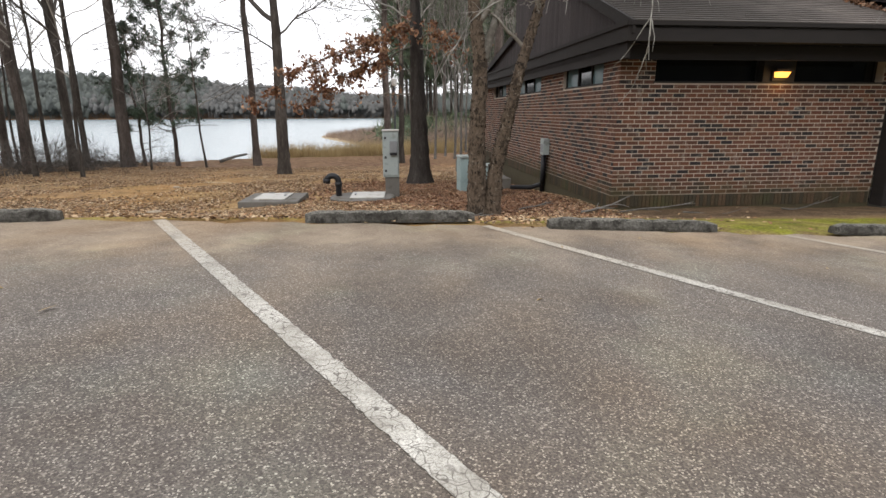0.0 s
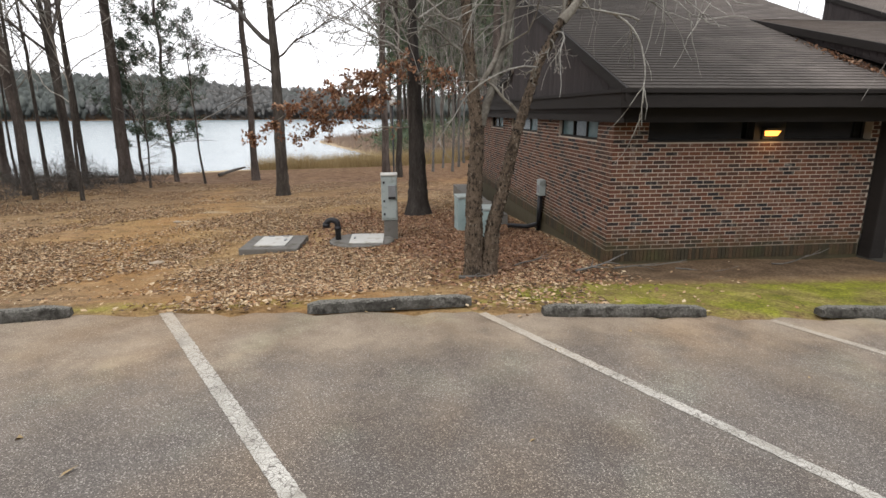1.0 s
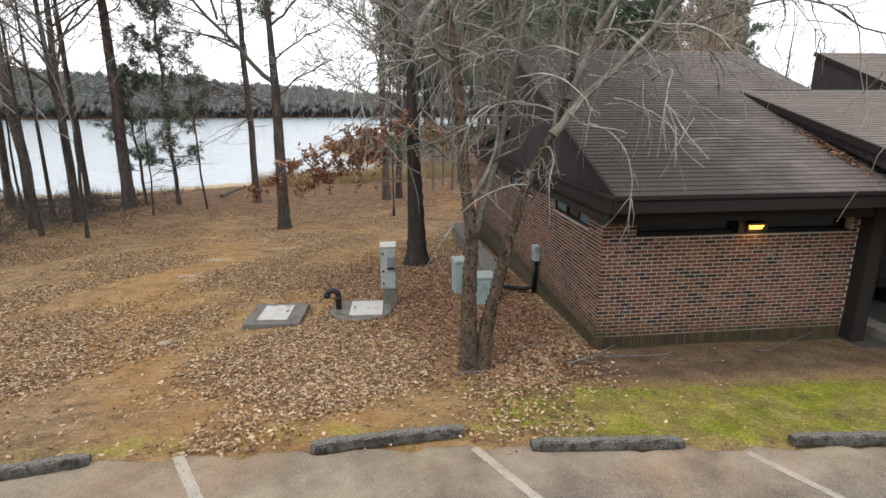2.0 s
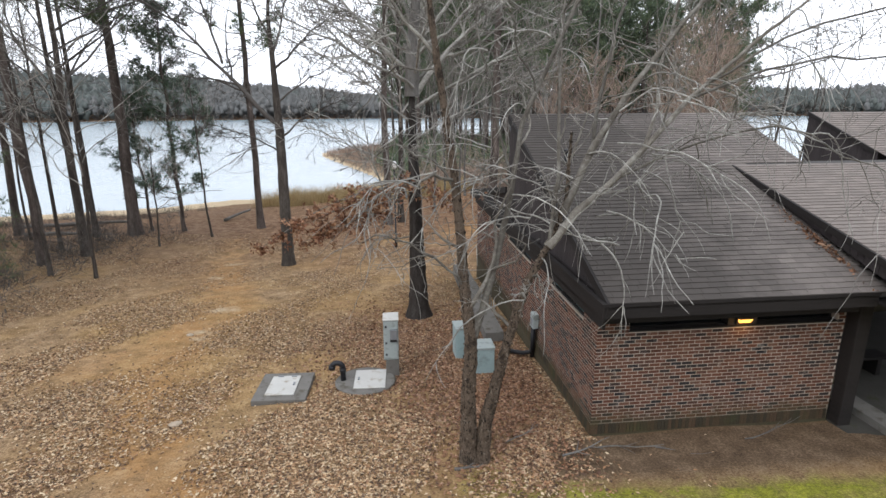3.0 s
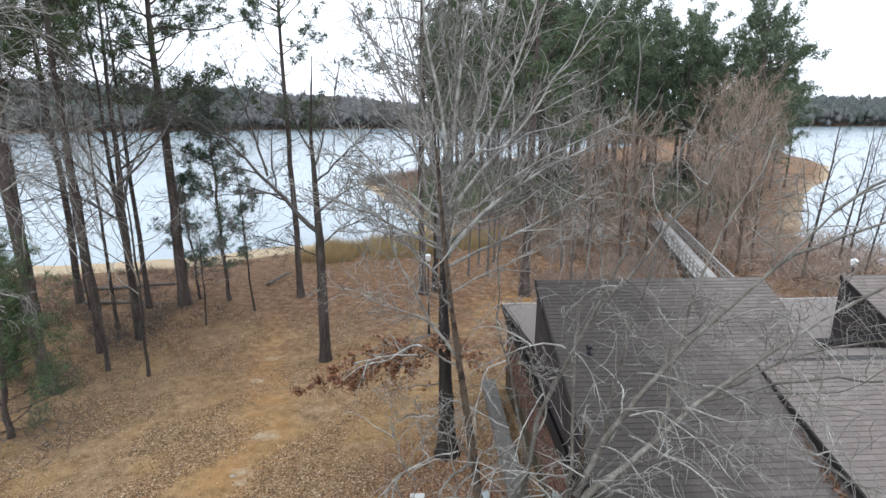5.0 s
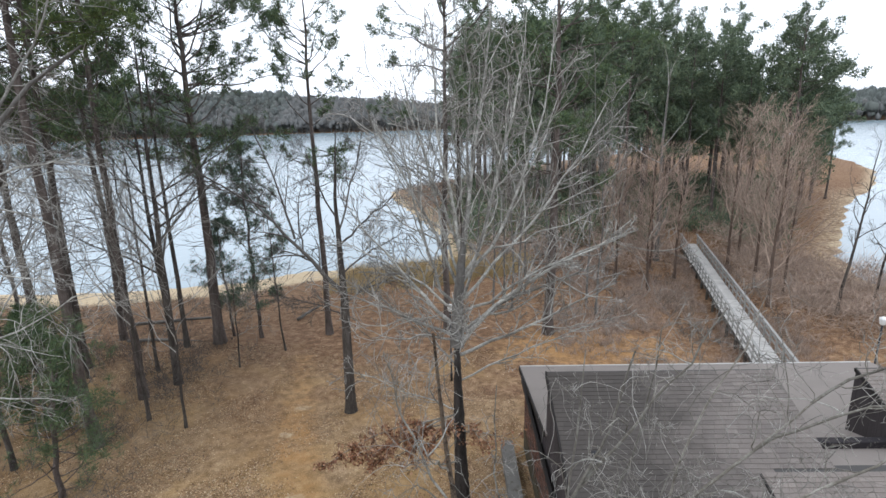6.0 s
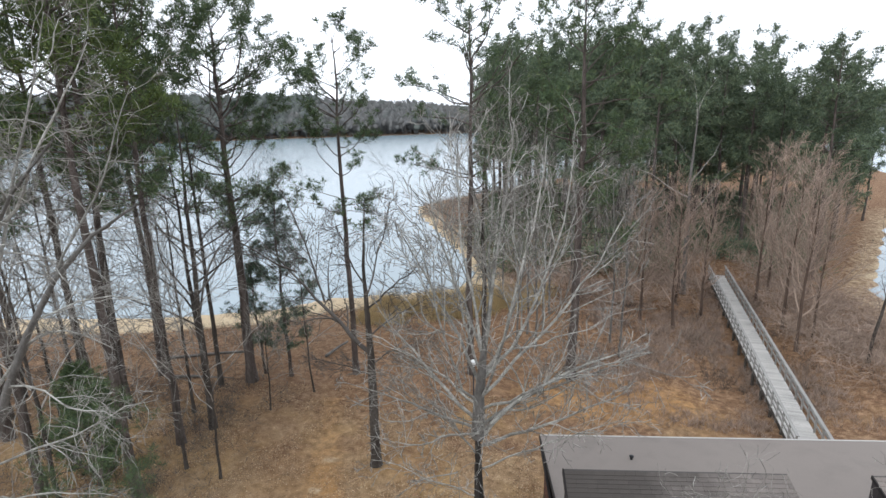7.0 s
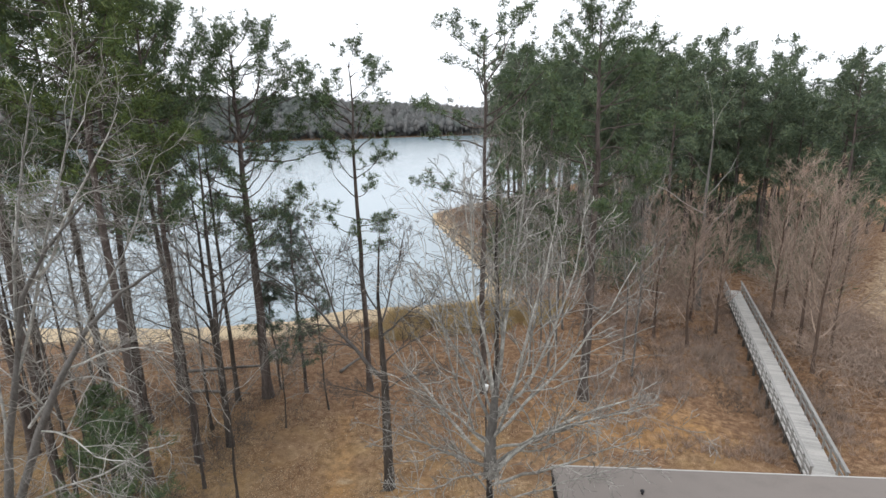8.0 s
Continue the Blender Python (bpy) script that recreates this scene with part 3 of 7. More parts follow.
# ---- ground, lot and lake ----
def spaced(lo, hi, fine_lo, fine_hi, step, growth):
    mid = list(np.arange(fine_lo, fine_hi + 1e-6, step))
    out, s, p = [], step, fine_hi
    while p < hi:
        s *= growth
        p += s
        out.append(p)
    left, s, p = [], step, fine_lo
    while p > lo:
        s *= growth
        p -= s
        left.append(p)
    return np.array(left[::-1] + mid + out)


def grid_mesh(name, xs, ys, zfun, mat, zones=None):
    gx, gy = np.meshgrid(xs, ys)
    gz = zfun(gx, gy)
    nx, ny = len(xs), len(ys)
    idx = np.arange(nx * ny).reshape(ny, nx)
    quads = np.stack([idx[:-1, :-1], idx[:-1, 1:], idx[1:, 1:], idx[1:, :-1]], -1).reshape(-1, 4)
    me = bpy.data.meshes.new(name)
    me.vertices.add(nx * ny)
    me.vertices.foreach_set("co", np.stack([gx, gy, gz], -1).reshape(-1))
    me.loops.add(len(quads) * 4)
    me.loops.foreach_set("vertex_index", quads.reshape(-1))
    me.polygons.add(len(quads))
    me.polygons.foreach_set("loop_start", np.arange(len(quads)) * 4)
    me.materials.append(mat)
    me.update(calc_edges=True)
    me.polygons.foreach_set("use_smooth", [True] * len(quads))
    if zones is not None:
        c = np.clip(zones(gx, gy), 0, 1)
        a = me.color_attributes.new("zone", "FLOAT_COLOR", "POINT")
        a.data.foreach_set("color", c.reshape(-1))
    return me


TRAIL = [(-1.0, 6.0), (-3.2, 6.6), (-5.6, 9.4), (-6.8, 12.5), (-6.9, 15), (-6.9, 17.3), (-8.2, 20.5), (-9.2, 23), (-10.2, 26), (-11.5, 30)]


def trail_distance(x, y):
    best = np.full(np.shape(x), 1e9)
    for (ax, ay), (bx, by) in zip(TRAIL, TRAIL[1:]):
        ex, ey = bx - ax, by - ay
        s = np.clip(((x - ax) * ex + (y - ay) * ey) / (ex * ex + ey * ey), 0, 1)
        best = np.minimum(best, np.hypot(x - ax - s * ex, y - ay - s * ey))
    return best


def ground_zones(x, y):
    sd = shore_distance(x, y)
    moss = np.exp(-((y - 6.8 - 0.06 * (x - 3)) / 0.95) ** 2) * smooth01((x + 0.2) / 2.2) * (1 - smooth01((x - 12) / 6))
    moss = np.maximum(moss, 0.55 * np.exp(-((y - 7.4) / 1.3) ** 2) * smooth01((x + 0.5) / 1.5) * (x < 14))
    moss = np.maximum(moss, 0.42 * np.exp(-((y - lot_edge(x) - 0.35) / 0.5) ** 2) * (x > -6) * (x < 1.5))
    sand = (1 - smooth01((sd - 2.0) / 4.5)) * (sd > -4) * (y < 150)
    spit = np.exp(-(((x + 17) / 7) ** 2 + ((y - 101) / 12) ** 2))
    cove = 0.34 * smooth01((x - 4.5 - 0.47 * y + 1.2 * np.sin(0.5 * y)) / 3.0) * smooth01((y - 46) / 6) * (1 - smooth01((y - 105) / 10)) * (sd > 0)
    sand = np.where((x > 15) & (sd > 0), sand * 0.42, np.where(y > 62, sand * 0.7, sand))
    sand = np.maximum(sand, np.maximum(0.3 * spit, cove))
    for px, py, pr in ((-6.9, 16.9, 0.75), (-6.8, 14.8, 0.5), (-6.6, 14.3, 0.4), (-9.0, 21.3, 0.55), (-9.2, 23.8, 0.6), (-5.2, 9.6, 0.4)):
        sand = np.maximum(sand, 0.6 * np.exp(-(((x - px) / pr) ** 2 + ((y - py) / (0.7 * pr)) ** 2)))
    clay = np.exp(-(trail_distance(x, y) / 1.25) ** 2) * (0.74 - 0.3 * smooth01((y - 20) / 8))
    clay = np.maximum(clay, 0.5 * np.exp(-(((x + 8.3) / 3.2) ** 2 + ((y - 12.5) / 2.6) ** 2)))
    clay = np.maximum(clay, 0.8 * np.exp(-(((x - 6) / 7) ** 2 + ((y - 33) / 4) ** 2)))
    # Mask of darkened soil: painted shade along the wall, and the left bank.
    soil = 1.3 * np.exp(-((y - 8.55 - 0.1 * (x - 3)) / 0.8) ** 2) * smooth01((x - 1.2) / 1.2) * (x < 16)
    soil = np.maximum(soil, 0.38 * smooth01((-9 - x) / 5) * smooth01((y - 11) / 6))
    return np.stack([moss * (1 - 0.7 * soil), sand, clay, soil], -1)


ground = new("ground", grid_mesh("ground", spaced(-2200, 2200, -26, 14, 0.3, 1.09), spaced(-400, 2600, 4, 34, 0.3, 1.05), ground_z, M_GROUND, ground_zones))
tagged(ground, "woodland ground of leaf litter, orange clay and pale shore sand", "ground", kind="structure")


def lot_zones(x, y):
    d = lot_edge(x) - y
    silt = 0.62 * np.exp(-(d / 0.8) ** 2) + 0.35 * np.exp(-(((x + 2.6) / 1.9) ** 2 + ((d - 0.6) / 1.0) ** 2)) + 0.42 * np.exp(-(d / 2.4) ** 2)
    return np.stack([silt, 0 * x, 0 * x, 0 * x + 1], -1)


def parking_lot():
    xs = spaced(-60, 60, -8, 8, 0.2, 1.25)
    rows = np.concatenate([[0, 0.06, 0.2, 0.4, 0.7, 1.0, 1.4], np.arange(1.9, 9, 0.5), [12, 18, 26, 40]])
    b = Build()
    wob = 0.05 * np.sin(7 * xs) + 0.04 * np.sin(17 * xs + 1) + 0.03 * np.sin(31 * xs)
    gx = np.repeat(xs[None], len(rows), 0)
    gy = (lot_edge(xs) + wob * (np.abs(xs) < 9))[None] - rows[:, None]
    gz = lot_z(gx, gy) - 0.03 * (rows[:, None] < 0.03)
    skirt = np.stack([xs, gy[0] + 0.01, gz[0] - 0.12], -1)
    allv = np.concatenate([skirt[None], np.stack([gx, gy, gz], -1)])
    ny, nx = allv.shape[:2]
    idx = np.arange(nx * ny).reshape(ny, nx)
    b.add(allv.reshape(-1, 3), np.stack([idx[:-1, :-1], idx[1:, :-1], idx[1:, 1:], idx[:-1, 1:]], -1).reshape(-1, 4))
    ob = b.make("parking_lot", M_ASPHALT, smooth=True)
    c = np.clip(lot_zones(allv[..., 0], allv[..., 1]), 0, 1).reshape(-1, 4)
    a = ob.data.color_attributes.new("zone", "FLOAT_COLOR", "POINT")
    a.data.foreach_set("color", c.reshape(-1))
    return tagged(ob, "worn grey asphalt parking lot with tan silt stains", "parking lot", kind="structure")


lot = parking_lot()

water = new("water", grid_mesh("water", np.linspace(-2200, 2200, 12), np.linspace(34, 2400, 12), lambda x, y: 0 * x + LAKE_Z, M_WATER))
tagged(water, "calm pale lake reflecting the overcast sky", "water", kind="structure")


def painted_line(ax, ay, bx, by, width, seed):
    """A strip of road paint with ragged, worn edges, lying on the asphalt."""
    rng = np.random.default_rng(seed)
    n = int(math.hypot(bx - ax, by - ay) / 0.03)
    s = np.linspace(0, 1, n)
    d = np.array([bx - ax, by - ay]) / math.hypot(bx - ax, by - ay)
    nrm = np.array([-d[1], d[0]])
    mid = np.array([ax, ay])[None] + s[:, None] * np.array([bx - ax, by - ay])[None]
    lft = mid + nrm * (width / 2 + rng.normal(0, 0.003, n))[:, None]
    rgt = mid - nrm * (width / 2 + rng.normal(0, 0.003, n))[:, None]
    vs = np.concatenate([np.c_[lft, lot_z(lft[:, 0], lft[:, 1]) + 0.004], np.c_[rgt, lot_z(rgt[:, 0], rgt[:, 1]) + 0.004]])
    b = Build().add(vs, [(i, n + i, n + i + 1, i + 1) for i in range(n - 1)])
    return tagged(b.make("painted_line", M_PAINT), "worn white parking bay line painted on asphalt", "road marking", "parking bay lines", "structure")


painted_line(-2.66, 5.42, 2.13, -1.0, 0.115, 1)
painted_line(0.50, 5.69, 5.31, -1.0, 0.105, 2)
painted_line(3.62, 5.74, 8.52, -1.0, 0.105, 3)


def wheel_stop(ax, ay, bx, by, seed, label):
    """A cast concrete bumper with sloped faces, chipped corners and two drain notches."""
    length = math.hypot(bx - ax, by - ay)
    rng = np.random.default_rng(seed)
    b = Build()
    n = 26
    prof = [(-0.085, 0.0), (-0.085, 0.03), (-0.06, 0.094), (-0.038, 0.108), (0.038, 0.108), (0.06, 0.094), (0.085, 0.03), (0.085, 0.0)]
    vs, k = [], len(prof)
    for i in range(n):
        u = length * i / (n - 1)
        end = min(u, length - u)
        shrink = 0.75 if end < 0.02 else 0.93 if end < 0.08 else 1.0
        for py, pz in prof:
            vs.append((u + (0.012 if end < 0.02 else 0), py * shrink + rng.normal(0, 0.004), max(0, pz * shrink + rng.normal(0, 0.003) * (pz > 0))))
    fs = [(i * k + j, (i + 1) * k + j, (i + 1) * k + (j + 1) % k, i * k + (j + 1) % k) for i in range(n - 1) for j in range(k)]
    fs += [tuple(range(k)), tuple((n - 1) * k + j for j in range(k))[::-1]]
    b.add(vs, fs)
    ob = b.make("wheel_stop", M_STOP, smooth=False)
    za, zb = float(lot_z(ax, ay)), float(lot_z(bx, by))
    d = Vector((bx - ax, by - ay, zb - za)).normalized()
    side = Vector((0, 0, 1)).cross(d).normalized()
    up = d.cross(side)
    ob.matrix_world = Matrix(((d.x, side.x, up.x, ax), (d.y, side.y, up.y, ay), (d.z, side.z, up.z, za - 0.002), (0, 0, 0, 1)))
    return tagged(ob, label, "wheel stop", "wheel stops along the lot edge")


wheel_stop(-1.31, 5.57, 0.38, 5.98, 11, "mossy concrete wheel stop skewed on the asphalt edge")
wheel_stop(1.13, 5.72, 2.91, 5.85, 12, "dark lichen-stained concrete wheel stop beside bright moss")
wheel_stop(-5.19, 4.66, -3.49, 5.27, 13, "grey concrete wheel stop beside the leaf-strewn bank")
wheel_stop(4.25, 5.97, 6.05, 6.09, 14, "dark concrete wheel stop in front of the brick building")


# ---- brick building ----
BASE = pose(2.86, 9.15, 0, 0, 0, 6.0)


def bw(u, v, z):
    return BASE @ Vector((u, v, z))


def put_pieces(parent, name, boxes, mat_each, mat_joined, near, limit=290):
    """Loose boxes ((lo), (hi)) in building axes: those picked by near are objects, the rest one joined part."""
    shared, count, rest = {}, 0, Build()
    for lo, hi in boxes:
        size = tuple(round(h - l, 4) for l, h in zip(lo, hi))
        if near(lo, hi) and count < limit:
            if size not in shared:
                shared[size] = Build().box((0, 0, 0), size).mesh(name, mat_each)
            ob = new(name, shared[size])
            ob.parent = parent
            ob.matrix_world = BASE @ Matrix.Translation(lo)
            count += 1
        else:
            rest.box(lo, hi, BASE)
    if rest.n:
        rest.make(name + "_field", mat_joined, parent, kind="stuff")


WALL_W, WALL_D, Z_SILL, Z_TOP = 4.70, 12.2, 2.09, 2.46
Z_SOLD = 0.30


def brick_boxes(length, openings, along_u, seed, ground_at):
    rng = np.random.default_rng(seed)
    out = []
    course, row = 0.0677, 0
    z = Z_SOLD + 0.005
    while z + 0.057 < Z_TOP + 0.1:
        s = -0.1016 if row % 2 else 0.0
        while s < length - 0.02:
            a, b = max(s, 0.0), min(s + 0.1895, length)
            for lo, hi in openings:
                if z + 0.04 > Z_SILL - 0.005 and a < hi and b > lo:
                    if a < lo - 0.02:
                        b = lo - 0.004
                    elif b > hi + 0.02:
                        a = hi + 0.004
                    else:
                        b = a
            if b - a > 0.03:
                pr = 0.0025 + rng.uniform(0, 0.002)
                if along_u:
                    out.append(((a, -pr, z), (b, 0.05, z + 0.0545)))
                else:
                    out.append(((-pr, a, z), (0.05, b, z + 0.0545)))
            s += 0.2032
        z += course
        row += 1
    return out


def soldier_boxes(length, along_u, seed):
    rng = np.random.default_rng(seed)
    out, s = [], 0.0
    while s < length - 0.05:
        pr = 0.022 + rng.uniform(0, 0.004)
        lo, hi = (s, -pr, 0.095), (s + 0.058, 0.05, 0.288)
        out.append((lo, hi) if along_u else ((-pr, s, 0.095), (0.05, s + 0.058, 0.288)))
        s += 0.0677
    return out


FRONT_OPEN = [(0.58, 4.55)]
SIDE_OPEN = [(0.66, 2.72), (4.32, 6.9), (8.0, 9.8)]


def wall_core(name, label, along_u, length, openings, thick=0.24):
    w = thing(name, label, "wall", kind="structure")
    b = Build()
    x0 = 0.0

    def slab(a, c, z0, z1):
        if along_u:
            b.box((a, 0.0, z0), (c, thick, z1), BASE)
        else:
            b.box((0.0, max(a, thick), z0), (thick, c, z1), BASE)
    foot = Build()
    foot.box((-0.012, -0.012, -0.9), (length, thick, 0.094), BASE) if along_u else foot.box((-0.012, thick, -0.9), (thick, length, 0.094), BASE)
    foot.make("footing", M_FOOT, w, "damp mossy footing")
    slab(0, length, 0.095, Z_SILL - 0.01)
    edges = [0.0] + [e for o in openings for e in o] + [length]
    for a, c in zip(edges[::2], edges[1::2]):
        if c - a > 0.01:
            slab(a, c, Z_SILL - 0.01, Z_TOP + 0.12)
    b.make("mortar_core", M_MORTAR, w)
    return w


wall_front = wall_core("wall_front", "red and charcoal brick wall with pale mortar", True, WALL_W, FRONT_OPEN)
wall_side = wall_core("wall_side", "long red brick side wall with high windows", False, WALL_D, SIDE_OPEN)


def plain_walls():
    for nm, lo, hi in (("wall_back", (0.24, WALL_D - 0.24, -1.2), (14, WALL_D, 2.5)), ("wall_porch", (WALL_W - 0.24, 0.24, -0.4), (WALL_W, 5.2, 2.6)),
                       ("wall_entry", (WALL_W, 4.96, -0.4), (14, 5.2, 4.4)), ("wall_end", (13.76, 5.2, -1.0), (14, WALL_D - 0.24, 2.5))):
        w = Build().box(lo, hi, BASE).make(nm, M_BRICK_I, kind="structure")
        tagged(w, "plain red brick wall of the building", "wall")


plain_walls()


def band_window(name, lo, hi, along_u, panes, label):
    """A high strip window set back in its opening, with frame, mullions and panes."""
    w = thing(name, label, "window", kind="structure")
    fr = Build()
    d0, d1 = (0.15, 0.21) if along_u else (0.06, 0.12)

    def bx(bb, a, c, z0, z1, e0, e1):
        bb.box((a, e0, z0), (c, e1, z1), BASE) if along_u else bb.box((e0, a, z0), (e1, c, z1), BASE)
    z0, z1 = Z_SILL - 0.008, Z_TOP + 0.02
    bx(fr, lo, hi, z0, z0 + 0.035, d0 - 0.02, d1)
    bx(fr, lo, hi, z1 - 0.035, z1, d0, d1)
    step = (hi - lo) / panes
    for i in range(panes + 1):
        c = lo + i * step
        bx(fr, max(lo, c - 0.02), min(hi, c + 0.02), z0 + 0.035, z1 - 0.035, d0, d1)
    fr.make("window_frame", M_FRAME, w)
    for i in range(panes):
        g = Build()
        bx(g, lo + i * step + 0.02, lo + (i + 1) * step - 0.02, z0 + 0.035, z1 - 0.035, d0 + 0.03, d0 + 0.045)
        ob = g.make("pane", M_GLASS_PALE if (not along_u and i % 2 == 0 and panes > 1) else M_GLASS, w)
        ob.visible_shadow = False
    return w


band_window("window_1", 0.58, 2.42, True, 1, "dark strip window under the eave of the brick wall")
band_window("window_2", 2.98, 4.55, True, 1, "dark strip window under the eave beside the lamp")
band_window("window_3", 0.66, 2.72, False, 3, "narrow strip window with a pale blind in brick")
band_window("window_4", 4.32, 6.9, False, 3, "narrow bluish strip window high in the brick wall")
band_window("window_5", 8.0, 9.8, False, 2, "narrow grey strip window near the far brick corner")
Build().box((2.424, 0.02, Z_SILL - 0.01), (2.976, 0.2, Z_TOP + 0.1), BASE).make("trim", M_FRAME, kind="structure")
tagged(bpy.data.objects["trim"], "dark wooden panel between the two strip windows", "trim")


def window_sill(lo, hi):
    s = bevelled(Build().box((lo, -0.02, Z_SILL - 0.012), (hi, 0.14, Z_SILL + 0.012), None), 0.004).make("window_sill", M_FRAME, kind="structure")
    s.matrix_world = BASE
    tagged(s, "dark sill board under the strip windows", "sill")


window_sill(0.56, 4.57)


def wall_lamp():
    lamp = thing("wall_lamp", "lit amber wall-pack lamp under the dark eave", "lamp", BASE @ Matrix.Translation((2.69, -0.0, 2.2)))
    b = bevelled(Build().box((-0.13, -0.02, -0.085), (0.13, 0.025, 0.095)), 0.008)
    b.make("back_plate", M_FRAME, lamp)
    h = Build().box((-0.15, -0.13, 0.055), (0.15, -0.02, 0.095))
    bevelled(h, 0.008).make("hood", M_FRAME, lamp)
    lens = Build()
    lens.add([(-0.11, -0.115, 0.052), (0.11, -0.115, 0.052), (0.10, -0.06, -0.03), (-0.10, -0.06, -0.03), (-0.11, -0.022, 0.052), (0.11, -0.022, 0.052), (0.10, -0.022, -0.03), (-0.10, -0.022, -0.03)],
             [(0, 3, 2, 1), (0, 4, 7, 3), (1, 2, 6, 5), (3, 7, 6, 2), (0, 1, 5, 4)])
    lens.make("lens", M_LAMPGLOW, lamp, "glowing amber lens")
    bulb = new("lamp_bulb", bpy.data.lights.new("lamp_bulb", "POINT"))
    bulb.data.energy, bulb.data.color, bulb.data.shadow_soft_size = 2.2, (1.0, 0.55, 0.18), 0.05
    bulb.parent = lamp
    bulb.location = (0, -0.19, -0.06)
    return lamp


wall_lamp()

# roof planes in building axes
SL = 0.386
EAVE_V, EAVE_Z, RIDGE_V = -0.67, 2.88, 6.65
RIDGE_Z = EAVE_Z + SL * (RIDGE_V - EAVE_V)
BACK_V, BACK_Z = 12.9, 2.68
LOW_Z = 3.68
LEFT_U, MR_U, D_U, END_U = -0.12, 6.42, 8.85, 14.4
HINGE_V = 3.72
HINGE_Z = EAVE_Z + SL * (HINGE_V - EAVE_V)
PORCH_U, PORCH_SL, PORCH_V = 4.58, 0.262, -1.9


def slab_uvz(quad, thick=0.06, b=None):
    """A thin roof slab from four corners in building axes."""
    b = b or Build()
    top = [bw(*q) for q in quad]
    bot = [t - Vector((0, 0, thick)) for t in top]
    b.add(top + bot, [(0, 1, 2, 3), (7, 6, 5, 4), (0, 4, 5, 1), (1, 5, 6, 2), (2, 6, 7, 3), (3, 7, 4, 0)])
    return b


def shingle_boxes(u0, u1, v0, z0, slope, run, seed, step=0.142):
    """Rows of tabs lapping up a slope; each tab as corners in building axes."""
    rng = np.random.default_rng(seed)
    length = run * math.sqrt(1 + slope * slope)
    rows = int(length / step)
    c, s = 1 / math.sqrt(1 + slope * slope), slope / math.sqrt(1 + slope * slope)
    tabs = []
    for r in range(rows):
        a = r * step
        u = u0 - rng.uniform(0, 0.3)
        while u < u1:
            w = 0.305
            lo, hi = max(u + 0.003, u0), min(u + w - 0.003, u1)
            if hi - lo > 0.02:
                tabs.append((lo, hi, a, min(a + step + 0.01, length), v0, z0, c, s, rng.uniform(-0.004, 0.004)))
            u += w
    return tabs


def tab_corners(t):
    lo, hi, a, b, v0, z0, c, s, j = t
    def at(u, d, h):
        return (u, v0 + d * c - h * s, z0 + d * s + h * c)
    return [at(lo, a + j, 0.004), at(hi, a + j, 0.004), at(hi, b, 0.002), at(lo, b, 0.002), at(lo, a + j, 0.022), at(hi, a + j, 0.022), at(hi, b, 0.008), at(lo, b, 0.008)]


TAB_FACES = [(4, 5, 6, 7), (0, 1, 5, 4), (1, 2, 6, 5), (3, 0, 4, 7)]


def shingle_field(parent, tabs, near, mat_obj, mat_isl, limit=290):
    shared, rest, count = {}, Build(), 0
    for t in tabs:
        if near(t) and count < limit:
            cs = tab_corners(t)
            key = round(t[1] - t[0], 3)
            o = Vector(cs[0])
            if key not in shared:
                shared[key] = Build().add([Vector(q) - o for q in cs], TAB_FACES).mesh("shingle", mat_obj)
            ob = new("shingle", shared[key])
            ob.parent = parent
            ob.matrix_world = BASE @ Matrix.Translation(o)
            count += 1
        else:
            rest.add([bw(*q) for q in tab_corners(t)], TAB_FACES)
    if rest.n:
        rest.make("shingle_field", mat_isl, parent, kind="stuff")


